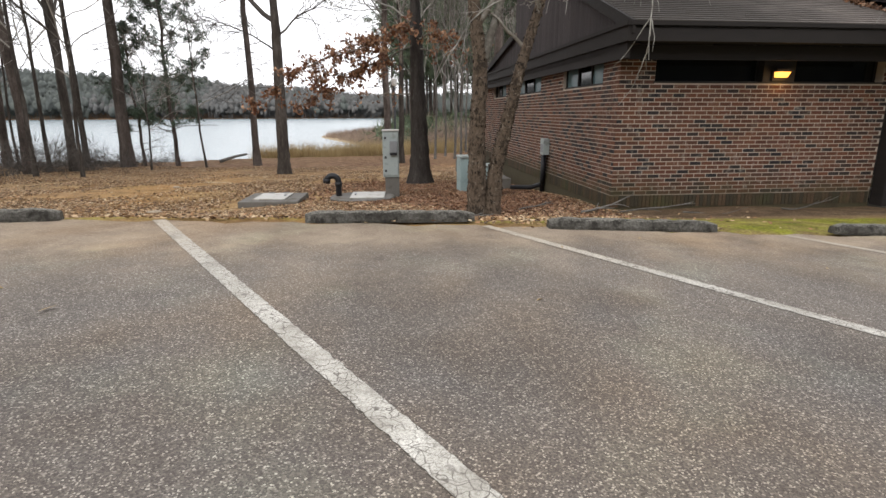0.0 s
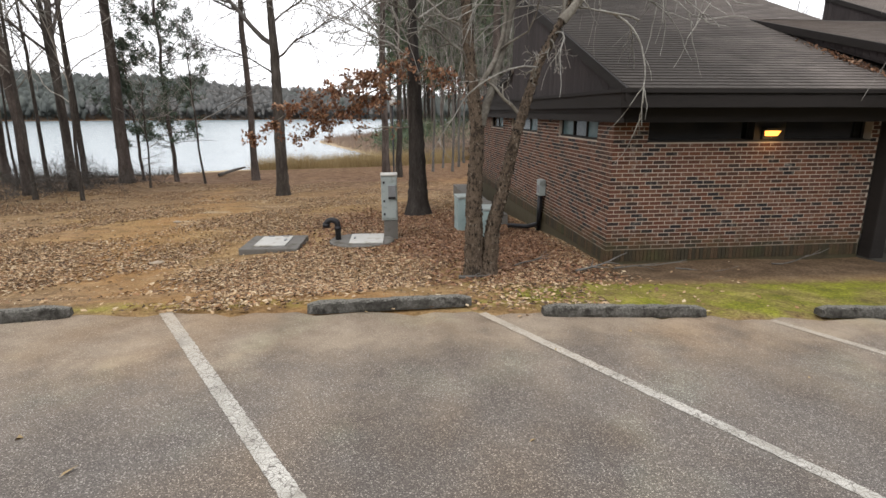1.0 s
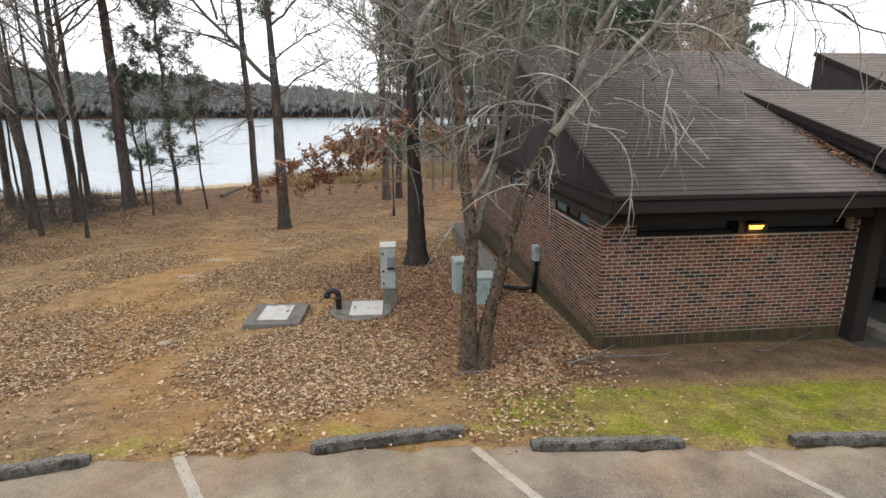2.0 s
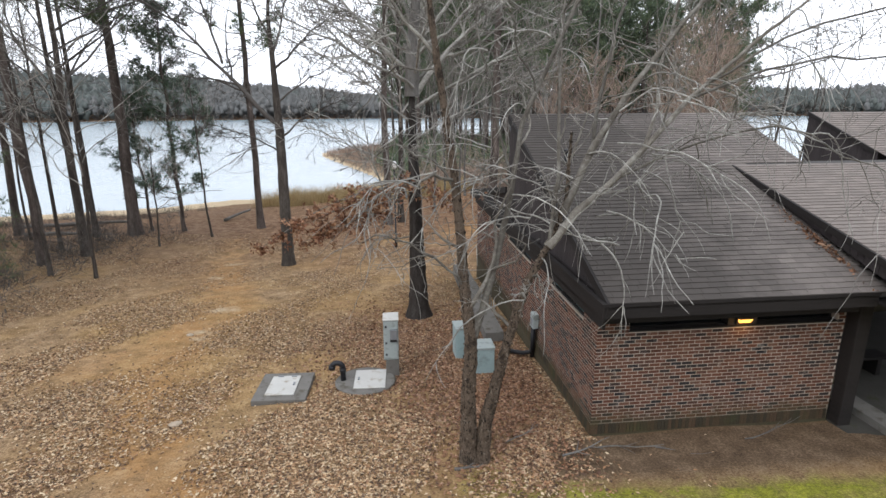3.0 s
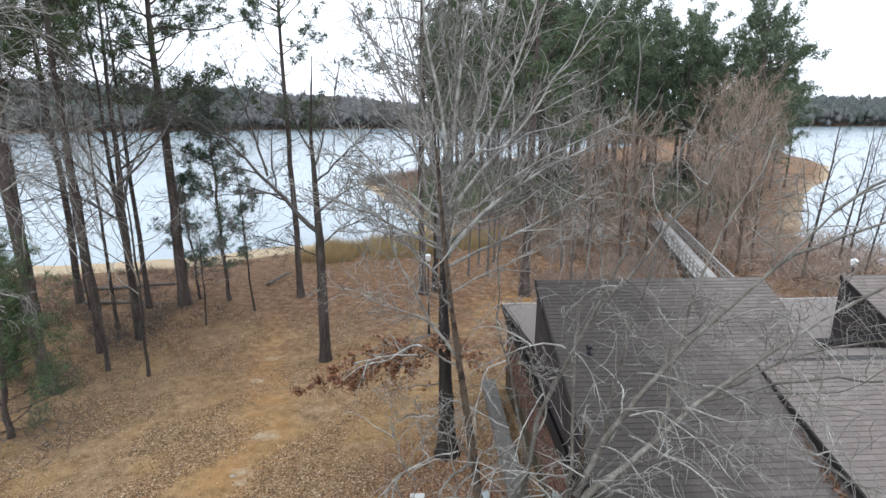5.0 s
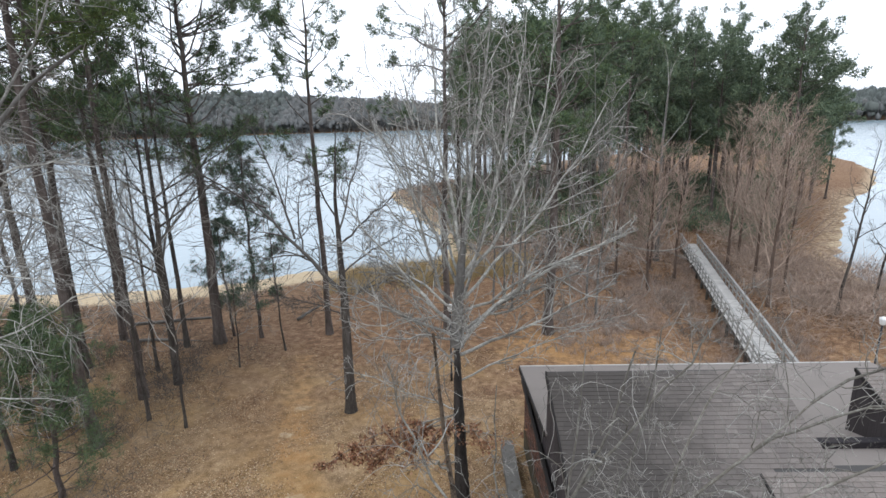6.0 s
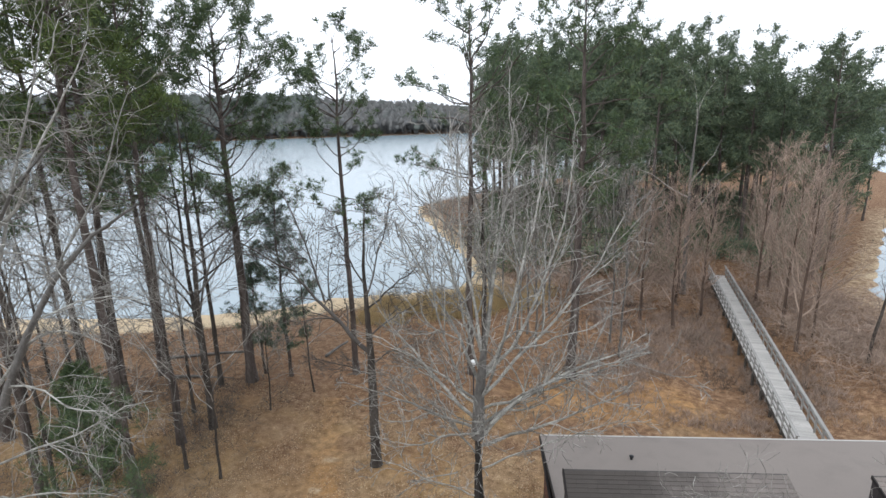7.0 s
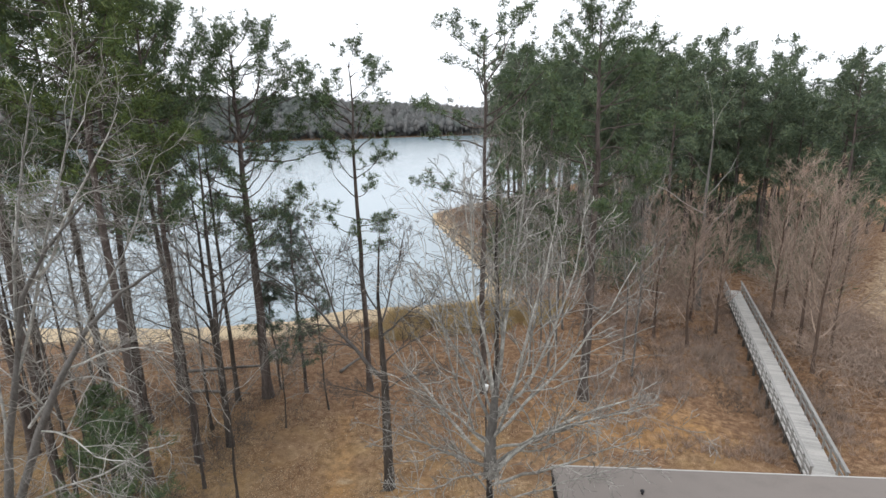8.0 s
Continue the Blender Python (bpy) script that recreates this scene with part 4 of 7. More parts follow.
def build_roof():
    roof = thing("roof", "stepped grey asphalt-shingle roof with dark wooden gables", "roof", kind="structure")
    base = Build()
    slab_uvz([(LEFT_U, EAVE_V, EAVE_Z), (MR_U, EAVE_V, EAVE_Z), (MR_U, RIDGE_V, RIDGE_Z), (LEFT_U, RIDGE_V, RIDGE_Z)], 0.09, base)
    slab_uvz([(D_U, HINGE_V + 0.5, HINGE_Z + 0.5 * SL), (END_U, HINGE_V + 0.5, HINGE_Z + 0.5 * SL), (END_U, RIDGE_V, RIDGE_Z), (D_U, RIDGE_V, RIDGE_Z)], 0.09, base)
    zf = HINGE_Z - PORCH_SL * (HINGE_V - PORCH_V)
    slab_uvz([(PORCH_U, PORCH_V, zf), (END_U, PORCH_V, zf), (END_U, HINGE_V + 0.05, HINGE_Z + 0.015), (PORCH_U, HINGE_V + 0.05, HINGE_Z + 0.015)], 0.09, base)
    base.make("roof_deck", M_ROOFBASE, roof)
    back = Build()
    slab_uvz([(LEFT_U, RIDGE_V - 0.1, LOW_Z + 0.016), (END_U, RIDGE_V - 0.1, LOW_Z + 0.016), (END_U, BACK_V, BACK_Z), (LEFT_U, BACK_V, BACK_Z)], 0.09, back)
    slab_uvz([(MR_U, HINGE_V + 0.06, HINGE_Z), (D_U, HINGE_V + 0.06, HINGE_Z), (D_U, RIDGE_V - 0.1, LOW_Z + 0.04), (MR_U, RIDGE_V - 0.1, LOW_Z + 0.04)], 0.06, back)
    back.make("low_back_roof", M_ROOFBACK, roof, "pale grey low back roof behind the clerestory")
    # dark board walls: gable, monitor wall, porch cheek
    boards = Build()
    def board_wall(u, pts_lo, pts_hi, step=0.15):
        (va, zla), (vb, zlb) = pts_lo
        n = int((vb - va) / step)
        for i in range(n):
            v = va + (vb - va) * i / n
            w = (vb - va) / n - 0.008
            def zlo(x):
                return zla + (zlb - zla) * (x - va) / (vb - va)
            def zhi(x):
                return float(np.interp(x, [q[0] for q in pts_hi], [q[1] for q in pts_hi]))
            lo0, lo1, hi0, hi1 = zlo(v), zlo(v + w), zhi(v), zhi(v + w)
            if max(hi0 - lo0, hi1 - lo1) < 0.02:
                continue
            cs = [(u, v, lo0), (u, v + w, lo1), (u, v + w, max(hi1, lo1)), (u, v, max(hi0, lo0))]
            vs = [bw(*q) for q in cs] + [bw(q[0] + 0.02, q[1], q[2]) for q in cs]
            boards.add(vs, [(3, 2, 1, 0), (4, 5, 6, 7), (0, 1, 5, 4), (1, 2, 6, 5), (2, 3, 7, 6), (3, 0, 4, 7)])
    board_wall(LEFT_U + 0.05, [(EAVE_V + 0.1, 2.84), (BACK_V - 0.1, 2.84)], [(EAVE_V, EAVE_Z - 0.06), (RIDGE_V, RIDGE_Z - 0.06), (RIDGE_V + 0.01, LOW_Z - 0.06), (BACK_V, BACK_Z - 0.06)])
    board_wall(D_U, [(HINGE_V + 0.45, HINGE_Z - 0.1), (RIDGE_V, LOW_Z)], [(HINGE_V + 0.45, HINGE_Z + 0.15), (RIDGE_V, RIDGE_Z - 0.05)])
    board_wall(PORCH_U + 0.02, [(PORCH_V, 2.7), (HINGE_V, HINGE_Z - 0.03)], [(PORCH_V, zf - 0.06), (HINGE_V, HINGE_Z - 0.04)])
    boards.make("board_siding", M_SIDING, roof, "dark vertical board siding")
    core = Build()
    def tri_core(u, pts):
        k = len(pts)
        core.add([bw(u, *q) for q in pts] + [bw(u + 0.1, *q) for q in pts], [tuple(range(k))[::-1], tuple(range(k, 2 * k))] + [(i, (i + 1) % k, k + (i + 1) % k, k + i) for i in range(k)])
    tri_core(LEFT_U + 0.072, [(EAVE_V + 0.1, 2.6), (BACK_V - 0.1, 2.5), (RIDGE_V + 0.01, LOW_Z - 0.1), (RIDGE_V, RIDGE_Z - 0.1)])
    tri_core(D_U + 0.025, [(HINGE_V + 0.45, HINGE_Z - 0.1), (RIDGE_V, LOW_Z - 0.1), (RIDGE_V, RIDGE_Z - 0.1)])
    tri_core(MR_U - 0.12, [(HINGE_V + 0.1, HINGE_Z - 0.1), (RIDGE_V, LOW_Z - 0.1), (RIDGE_V, RIDGE_Z - 0.1)])
    for a, c in ((LEFT_U + 0.06, MR_U - 0.02), (D_U + 0.02, END_U - 0.02)):
        vs = [(a, RIDGE_V - 0.1, LOW_Z - 0.1), (c, RIDGE_V - 0.1, LOW_Z - 0.1), (c, RIDGE_V - 0.1, RIDGE_Z - 0.1), (a, RIDGE_V - 0.1, RIDGE_Z - 0.1)]
        core.add([bw(*q) for q in vs] + [bw(q[0], q[1] + 0.06, q[2]) for q in vs], [(3, 2, 1, 0), (4, 5, 6, 7), (0, 1, 5, 4), (1, 2, 6, 5), (2, 3, 7, 6), (3, 0, 4, 7)])
    tri_core(PORCH_U + 0.045, [(PORCH_V + 0.02, 2.7), (HINGE_V - 0.1, HINGE_Z - 0.15), (PORCH_V + 0.02, zf - 0.1)])
    core.make("gable_core", M_SIDING, roof)
    # rake boards
    rk = Build()
    def rake(u, v0, z0, v1, z1, h=0.16, t=0.045):
        a, c = [(u - t, v0, z0 - h), (u - t, v1, z1 - h), (u - t, v1, z1 + 0.015), (u - t, v0, z0 + 0.015)], [(u, v0, z0 - h), (u, v1, z1 - h), (u, v1, z1 + 0.015), (u, v0, z0 + 0.015)]
        rk.add([bw(*q) for q in a + c], [(3, 2, 1, 0), (4, 5, 6, 7), (0, 1, 5, 4), (1, 2, 6, 5), (2, 3, 7, 6), (3, 0, 4, 7)])
    rake(LEFT_U - 0.005, EAVE_V - 0.02, EAVE_Z, RIDGE_V, RIDGE_Z)
    rake(LEFT_U - 0.005, RIDGE_V, LOW_Z, BACK_V, BACK_Z)
    rake(PORCH_U - 0.005, PORCH_V, zf, HINGE_V - 0.15, HINGE_Z - 0.04, 0.12)
    rake(D_U - 0.005, HINGE_V + 0.5, HINGE_Z + 0.5 * SL, RIDGE_V, RIDGE_Z, 0.1)
    rk.make("rake_board", M_FASCIA, roof, "dark wooden rake boards")
    # eave bands
    fs = Build()
    for z0, z1, out in ((2.83, 2.885, 0.03), (2.62, 2.83, 0.0), (2.40, 2.61, -0.05)):
        back = 0.32 if out < 0 else -out
        fs.box((LEFT_U - 0.1 - out, EAVE_V + back, z0), (PORCH_U, EAVE_V + 0.05 + max(back, 0), z1), BASE)
        fs.box((LEFT_U - 0.1 - out, EAVE_V + 0.052 - min(out, 0), z0), (LEFT_U - 0.05 - min(out, 0), BACK_V - 1.2, z1), BASE)
    fs.make("eave_band", M_FASCIA, roof, "deep dark wooden eave band")
    so = Build()
    so.box((LEFT_U - 0.05, EAVE_V + 0.06, 2.625), (PORCH_U, EAVE_V + 0.37, 2.65), BASE)
    so.box((LEFT_U - 0.05, EAVE_V + 0.375, 2.52), (PORCH_U, 0.3, 2.56), BASE)
    so.box((LEFT_U - 0.05, 0.31, 2.52), (0.3, BACK_V - 0.1, 2.56), BASE)
    so.box((0.31, 0.31, 2.6), (PORCH_U, BACK_V - 0.1, 2.64), BASE)
    so.make("soffit", M_SOFFIT, roof)
    pf = Build()
    pf.box((PORCH_U, PORCH_V - 0.05, zf - 0.42), (END_U, PORCH_V, zf + 0.01), BASE)
    pf.box((PORCH_U, PORCH_V, zf - 0.44), (END_U, 4.9, zf - 0.4), BASE)
    pf.make("porch_fascia", M_FASCIA, roof)
    dr = Build()
    dr.box((LEFT_U, BACK_V, BACK_Z - 0.06), (END_U, BACK_V + 0.06, BACK_Z + 0.02), BASE)
    dr.make("drip_edge", M_TRIMWHITE, roof, "thin white drip edge")
    # shingles
    tabs = shingle_boxes(LEFT_U, MR_U, EAVE_V - 0.02, EAVE_Z, SL, RIDGE_V - EAVE_V, 5)
    tabs = [t for t in tabs if not (t[0] > PORCH_U + 0.1 and t[2] * t[6] + t[4] < HINGE_V - 0.1)]
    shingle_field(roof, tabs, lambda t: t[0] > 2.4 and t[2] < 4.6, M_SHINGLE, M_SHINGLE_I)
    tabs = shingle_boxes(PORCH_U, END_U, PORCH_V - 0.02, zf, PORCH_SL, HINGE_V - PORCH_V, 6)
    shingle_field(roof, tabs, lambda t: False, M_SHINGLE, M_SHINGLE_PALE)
    tabs = shingle_boxes(D_U, END_U, HINGE_V + 0.1, HINGE_Z + 0.1 * SL, SL, RIDGE_V - HINGE_V - 0.1, 7)
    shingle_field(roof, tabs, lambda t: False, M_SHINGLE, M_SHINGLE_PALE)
    return roof


build_roof()


def porch():
    post = thing("porch_post", "dark stained timber porch post beside the brick wall", "post", BASE @ Matrix.Translation((4.86, -0.12, 0)))
    bevelled(Build().box((-0.13, -0.13, 0.02), (0.13, 0.13, 2.86)), 0.012, 1).make("shaft", M_FASCIA, post)
    slab = Build().box((WALL_W + 0.02, -2.2, -0.3), (14, 4.9, 0.06), BASE).make("porch_slab", M_PORCH, kind="structure")
    step = Build().box((5.35, -1.2, 0.061), (5.75, 4.8, 0.21), BASE).make("porch_step", M_PAD, kind="structure")
    tagged(step, "low concrete step along the shaded porch", "step")
    pier = Build().box((5.15, 0.95, 0.061), (6.0, 1.2, 2.5), BASE).make("wall_pier", M_BRICK_I, kind="structure")
    tagged(pier, "short red brick pier in the shaded porch", "wall")
    tagged(slab, "grey concrete porch floor under the low roof", "porch")
    rail = thing("porch_bench", "dark timber bench in the shaded porch", "bench", BASE @ Matrix.Translation((6.4, 1.6, 0.06)))
    Build().box((-1.0, -0.2, 0.4), (1.0, 0.2, 0.46)).make("seat", M_FASCIA, rail)
    for x in (-0.8, 0.8):
        Build().box((x - 0.05, -0.16, 0), (x + 0.05, 0.16, 0.4)).make("leg", M_FASCIA, rail)


porch()


# ---- utility things beside the building ----
def gz(x, y):
    return float(ground_z(x, y))


def hatch_pad():
    h = thing("hatch_pad", "square concrete pad with a pale locked hatch plate", "access hatch", pose(-3.34, 11.2, gz(-3.34, 11.2), 0, 0, 3))
    bevelled(Build().box((-0.56, -0.6, -0.12), (0.58, 0.6, 0.11)), 0.02).make("concrete_frame", M_PAD, h)
    bevelled(Build().box((-0.32, -0.42, 0.111), (0.30, 0.42, 0.135)), 0.006, 1).make("hatch_plate", M_HATCH, h, "pale hatch plate")
    b = Build()
    b.box((0.2, -0.03, 0.136), (0.24, 0.09, 0.156))
    b.make("latch", M_STEEL, h)
    for x in (-0.2, 0.1):
        Build().box((x, 0.36, 0.136), (x + 0.12, 0.4, 0.15)).make("hinge", M_STEEL, h)


def round_hatch():
    x, y = -1.58, 11.5
    h = thing("round_hatch_pad", "round concrete pad with a pale square hatch", "access hatch", pose(x, y, gz(x, y), 0, 0, 4))
    b = Build()
    ring = [(0.68 * math.cos(a), 0.62 * math.sin(a)) for a in np.arange(28) * 2 * math.pi / 28]
    vs = [(p, q, -0.12) for p, q in ring] + [(p, q, 0.075) for p, q in ring] + [(p * 0.96, q * 0.96, 0.095) for p, q in ring]
    fs = [tuple(range(56, 84))]
    for k in (0, 28):
        fs += [(k + i, k + (i + 1) % 28, k + 28 + (i + 1) % 28, k + 28 + i) for i in range(28)]
    b.add(vs, fs).make("concrete_collar", M_PAD, h)
    bevelled(Build().box((-0.24, -0.42, 0.096), (0.46, 0.42, 0.122)), 0.006, 1).make("hatch_plate", M_HATCH, h, "pale hatch plate")
    Build().box((-0.17, -0.05, 0.123), (-0.13, 0.06, 0.143)).make("latch", M_STEEL, h)


def vent_pipe():
    x, y = -2.08, 11.5
    z = gz(x, y)
    v = thing("vent_pipe", "black gooseneck vent pipe standing by the round pad", "pipe", pose(x, y, z))
    pts = [(0, 0, -0.1), (0, 0, 0.36)] + [(-0.12 + 0.12 * math.cos(a), 0, 0.40 + 0.11 * math.sin(a)) for a in np.linspace(0, math.pi * 0.92, 8)]
    b = Build().tube(pts, [0.062] * len(pts), 14)
    b.make("pipe", M_BLACK, v, smooth=True)
    e = pts[-1]
    Build().tube([(e[0], e[1], e[2] + 0.02), (e[0] - 0.012, e[1], e[2] - 0.07)], [0.075, 0.075], 14).make("collar", M_BLACK, v, smooth=True)
    Build().tube([(0, 0, 0.3), (0, 0, 0.38)], [0.073, 0.073], 14).make("coupling", M_BLACK, v, smooth=True)


def control_box():
    x, y = -1.02, 11.98
    z = gz(x, y)
    c = thing("control_cabinet", "tall pale grey metal control cabinet on a concrete post", "electrical cabinet", pose(x, y, z, 0, 0, 5))
    bevelled(Build().box((-0.13, -0.17, -0.15), (0.17, 0.2, 0.46)), 0.01, 1).make("post", M_PAD, c, "concrete post")
    bevelled(Build().box((-0.17, -0.2, 0.46), (0.17, 0.24, 1.42)), 0.012).make("body", M_BOX, c)
    door = bevelled(Build().box((-0.15, -0.218, 0.5), (0.15, -0.202, 1.38)), 0.005, 1).make("door", M_BOX, c)
    bevelled(Build().box((-0.02, -0.275, 0.98), (0.14, -0.219, 1.22)), 0.01).make("breaker_box", M_STEEL, door, "small grey box with a dark hood")
    Build().box((-0.02, -0.272, 0.93), (0.13, -0.225, 0.978)).make("hood", M_BLACK, door)
    for zz in (0.58, 0.86, 1.26):
        Build().box((-0.13, -0.232, zz), (-0.09, -0.219, zz + 0.045)).make("latch", M_BLACK, door)
    bevelled(Build().box((-0.18, -0.225, 1.42), (0.18, 0.255, 1.445)), 0.006, 1).make("cap", M_HATCH, c)


def air_unit(name, x, y, w, d, h, rot, label):
    z = gz(x, y)
    u = thing(name, label, "equipment box", pose(x, y, z, 0, 0, rot), "service boxes by the brick wall")
    bevelled(Build().box((-w / 2, -d / 2, -0.1), (w / 2, d / 2, h - 0.06)), 0.02).make("body", M_GREEN, u)
    bevelled(Build().box((-w / 2 - 0.015, -d / 2 - 0.015, h - 0.058), (w / 2 + 0.015, d / 2 + 0.015, h)), 0.02).make("lid", M_BOX, u, "pale lid")
    b = Build()
    for k in range(7):
        b.box((-w / 2 + 0.05, -d / 2 - 0.008, 0.1 + k * 0.05), (w / 2 - 0.05, -d / 2 - 0.001, 0.125 + k * 0.05))
    b.make("louvre", M_GREEN, u)


def meter():
    m = thing("meter_box", "pale grey meter box with black conduit on the brick wall", "meter", BASE @ Matrix.Translation((-0.012, 3.55, 0)))
    bevelled(Build().box((-0.14, -0.13, 0.70), (0, 0.13, 1.06)), 0.01).make("body", M_BOX, m)
    Build().box((-0.152, -0.08, 0.76), (-0.141, 0.08, 0.94)).make("cover", M_STEEL, m)
    Build().tube([(-0.09, 0, 0.70), (-0.09, 0, 0.12), (-0.12, 0.04, 0.02), (-0.3, 0.2, -0.07), (-0.7, 0.5, -0.1)], [0.055] * 5, 10).make("conduit", M_BLACK, m, smooth=True)
    Build().tube([(-0.06, 0.12, 0.70), (-0.06, 0.13, -0.15)], [0.05, 0.05], 10).make("conduit", M_BLACK, m, smooth=True)


def side_walk():
    w = Build()
    for i in range(3):
        w.box((-1.02, 4.9 + i * 2.3, -0.42 - 0.05 * i), (-0.52, 4.9 + i * 2.3 + 2.28, 0.0 - 0.05 * i), BASE)
    tagged(w.make("service_walk", M_PAD, kind="structure"), "pale concrete kerb walk along the brick side wall", "walkway")


hatch_pad()
round_hatch()
vent_pipe()
control_box()
air_unit("air_unit", 0.60, 12.95, 0.28, 0.5, 0.84, 8, "narrow pale teal service box among leaves")
air_unit("air_unit", 1.07, 12.1, 0.56, 0.5, 0.68, 6, "pale teal service box with a light lid near the conduit")
meter()
side_walk()


# ---- boardwalk over the wet hollow ----
def boardwalk():
    ax, ay, bx, by = 15.22, 28.0, 19.85, 59.8
    z, wide = -1.3, 1.6
    length = math.hypot(bx - ax, by - ay)
    m = Matrix.Translation((ax, ay, z)) @ Matrix.Rotation(math.atan2(by - ay, bx - ax), 4, "Z")
    b = thing("boardwalk", "weathered grey timber boardwalk with railings on piles", "footbridge", m)
    step = 0.145
    n = int(length / step)
    plank = bevelled(Build().box((0, -wide / 2, -0.04), (0.138, wide / 2, 0)), 0.004, 1).mesh("plank", M_DECK)
    for i in range(min(n, 300)):
        ob = new("plank", plank)
        ob.parent, ob.location = b, (i * step, 0, random.uniform(-0.003, 0.003))
    for s in (-1, 1):
        y = s * (wide / 2 - 0.02)
        Build().box((0, y - 0.04, -0.28), (length, y + 0.04, -0.042)).make("stringer", M_PILE, b)
        Build().box((-0.05, y - 0.09, 1.05), (length, y + 0.07, 1.09)).make("handrail", M_RAIL, b)
        for zz in (0.35, 0.7):
            Build().box((0, y + s * 0.05 - 0.02, zz), (length, y + s * 0.05 + 0.02, zz + 0.13)).make("rail", M_RAIL, b)
        post = Build().box((-0.045, -0.045, -0.4), (0.045, 0.045, 1.05)).mesh("post", M_RAIL)
        pile = Build().tube([(0, 0, -1.8), (0, 0, -0.28)], [0.11, 0.1], 8).mesh("support_post", M_PILE)
        for k in range(int(length / 1.2) + 1):
            ob = new("post", post)
            ob.parent, ob.location = b, (k * 1.2 + 0.05, y, 0)
            if k % 2 == 0:
                ob = new("support_post", pile)
                ob.parent, ob.location = b, (k * 1.2 + 0.05, y, 0)


boardwalk()


def lamp_post(x, y, top):
    z = gz(x, y)
    h = top - z
    p = thing("lamp_post", "slim black lamp post with a white lantern", "street lamp", pose(x, y, z), "lantern posts along the path")
    Build().tube([(0, 0, -0.2), (0, 0, 0.5), (0, 0, 0.52), (0, 0, h - 0.42)], [0.075, 0.065, 0.045, 0.04], 10).make("shaft", M_BLACK, p, smooth=True)
    Build().tube([(0, 0, h - 0.42), (0, 0, h - 0.36), (0, 0, h - 0.16), (0, 0, h - 0.1)], [0.05, 0.12, 0.15, 0.13], 10).make("lantern", M_LANTERN, p, "white lantern glass")
    Build().tube([(0, 0, h - 0.1), (0, 0, h - 0.06), (0, 0, h)], [0.17, 0.12, 0.02], 10).make("cap", M_LANTERN, p)


lamp_post(-2.2, 27.6, 3.3)
lamp_post(17.7, 26.0, 3.75)

# ---- trees ----
def unit(v):
    return v / (np.linalg.norm(v) + 1e-9)


def bend(rng, start, way, length, n, wander, lift):
    """A wandering line of n+1 points; lift pulls it up (or down) as it goes."""
    pts, d = [np.array(start, float)], unit(np.array(way, float))
    for _ in range(n):
        d = unit(d + rng.normal(0, wander, 3) + np.array([0, 0, lift]))
        pts.append(pts[-1] + d * length / n)
    return np.array(pts)


def branch_out(rng, limbs, twigs, pts, radii, level, top_level, spec):
    """Adds side branches along a line, level by level."""
    count = spec["count"][level]
    lo = spec["from"][level]
    seg = len(pts) - 1
    total = np.linalg.norm(np.diff(pts, axis=0), axis=1).sum()
    for k in range(count):
        s = lo + (1 - lo) * (k + rng.uniform(0.1, 0.9)) / count
        i = min(int(s * seg), seg - 1)
        f = s * seg - i
        p = pts[i] * (1 - f) + pts[i + 1] * f
        r = radii[i] * (1 - f) + radii[i + 1] * f
        axis = unit(pts[i + 1] - pts[i])
        side = unit(np.cross(axis, rng.normal(0, 1, 3)))
        ang = radians(rng.uniform(*spec["angle"][level]))
        way = axis * math.cos(ang) + side * math.sin(ang)
        way[2] += spec.get("rise", 0.0)
        length = total * rng.uniform(*spec["length"][level]) * (1.15 - 0.55 * s)
        n = (9, 7, 5, 3)[min(level, 3)]
        line = bend(rng, p, way, length, n, spec["wander"], spec["lift"][level])
        rr = np.linspace(max(r * spec["thin"][level], 0.004), spec["tip"], n + 1)
        (limbs if level < spec["limb_levels"] else twigs).append((line, rr, level + 1))
        if level + 1 < top_level:
            branch_out(rng, limbs, twigs, line, rr, level + 1, top_level, spec)


def weave(parent, name, lines, mat, label="", sides=(8, 6, 4, 3), kind=""):
    ob = new(name, poly_mesh(name, *sweep(lines, sides), mat, smooth=True))
    ob.parent = parent
    return tagged(ob, label, kind=kind)


BARE = dict(count=(13, 7, 6, 4), angle=((28, 55), (28, 60), (25, 65), (25, 65)), length=((0.38, 0.6), (0.35, 0.6), (0.35, 0.65), (0.3, 0.6)),
            wander=0.13, lift=(0.05, 0.04, 0.03, 0.0), thin=(0.5, 0.55, 0.6, 0.6), tip=0.004, limb_levels=1)
BARE["from"] = (0.35, 0.2, 0.15, 0.15)


def spec_with(**kw):
    s = dict(BARE)
    s.update(kw)
    return s


def flare(rr, rate=0.35, n=2):
    rr = np.array(rr, float)
    rr[0] *= 1 + rate
    return rr


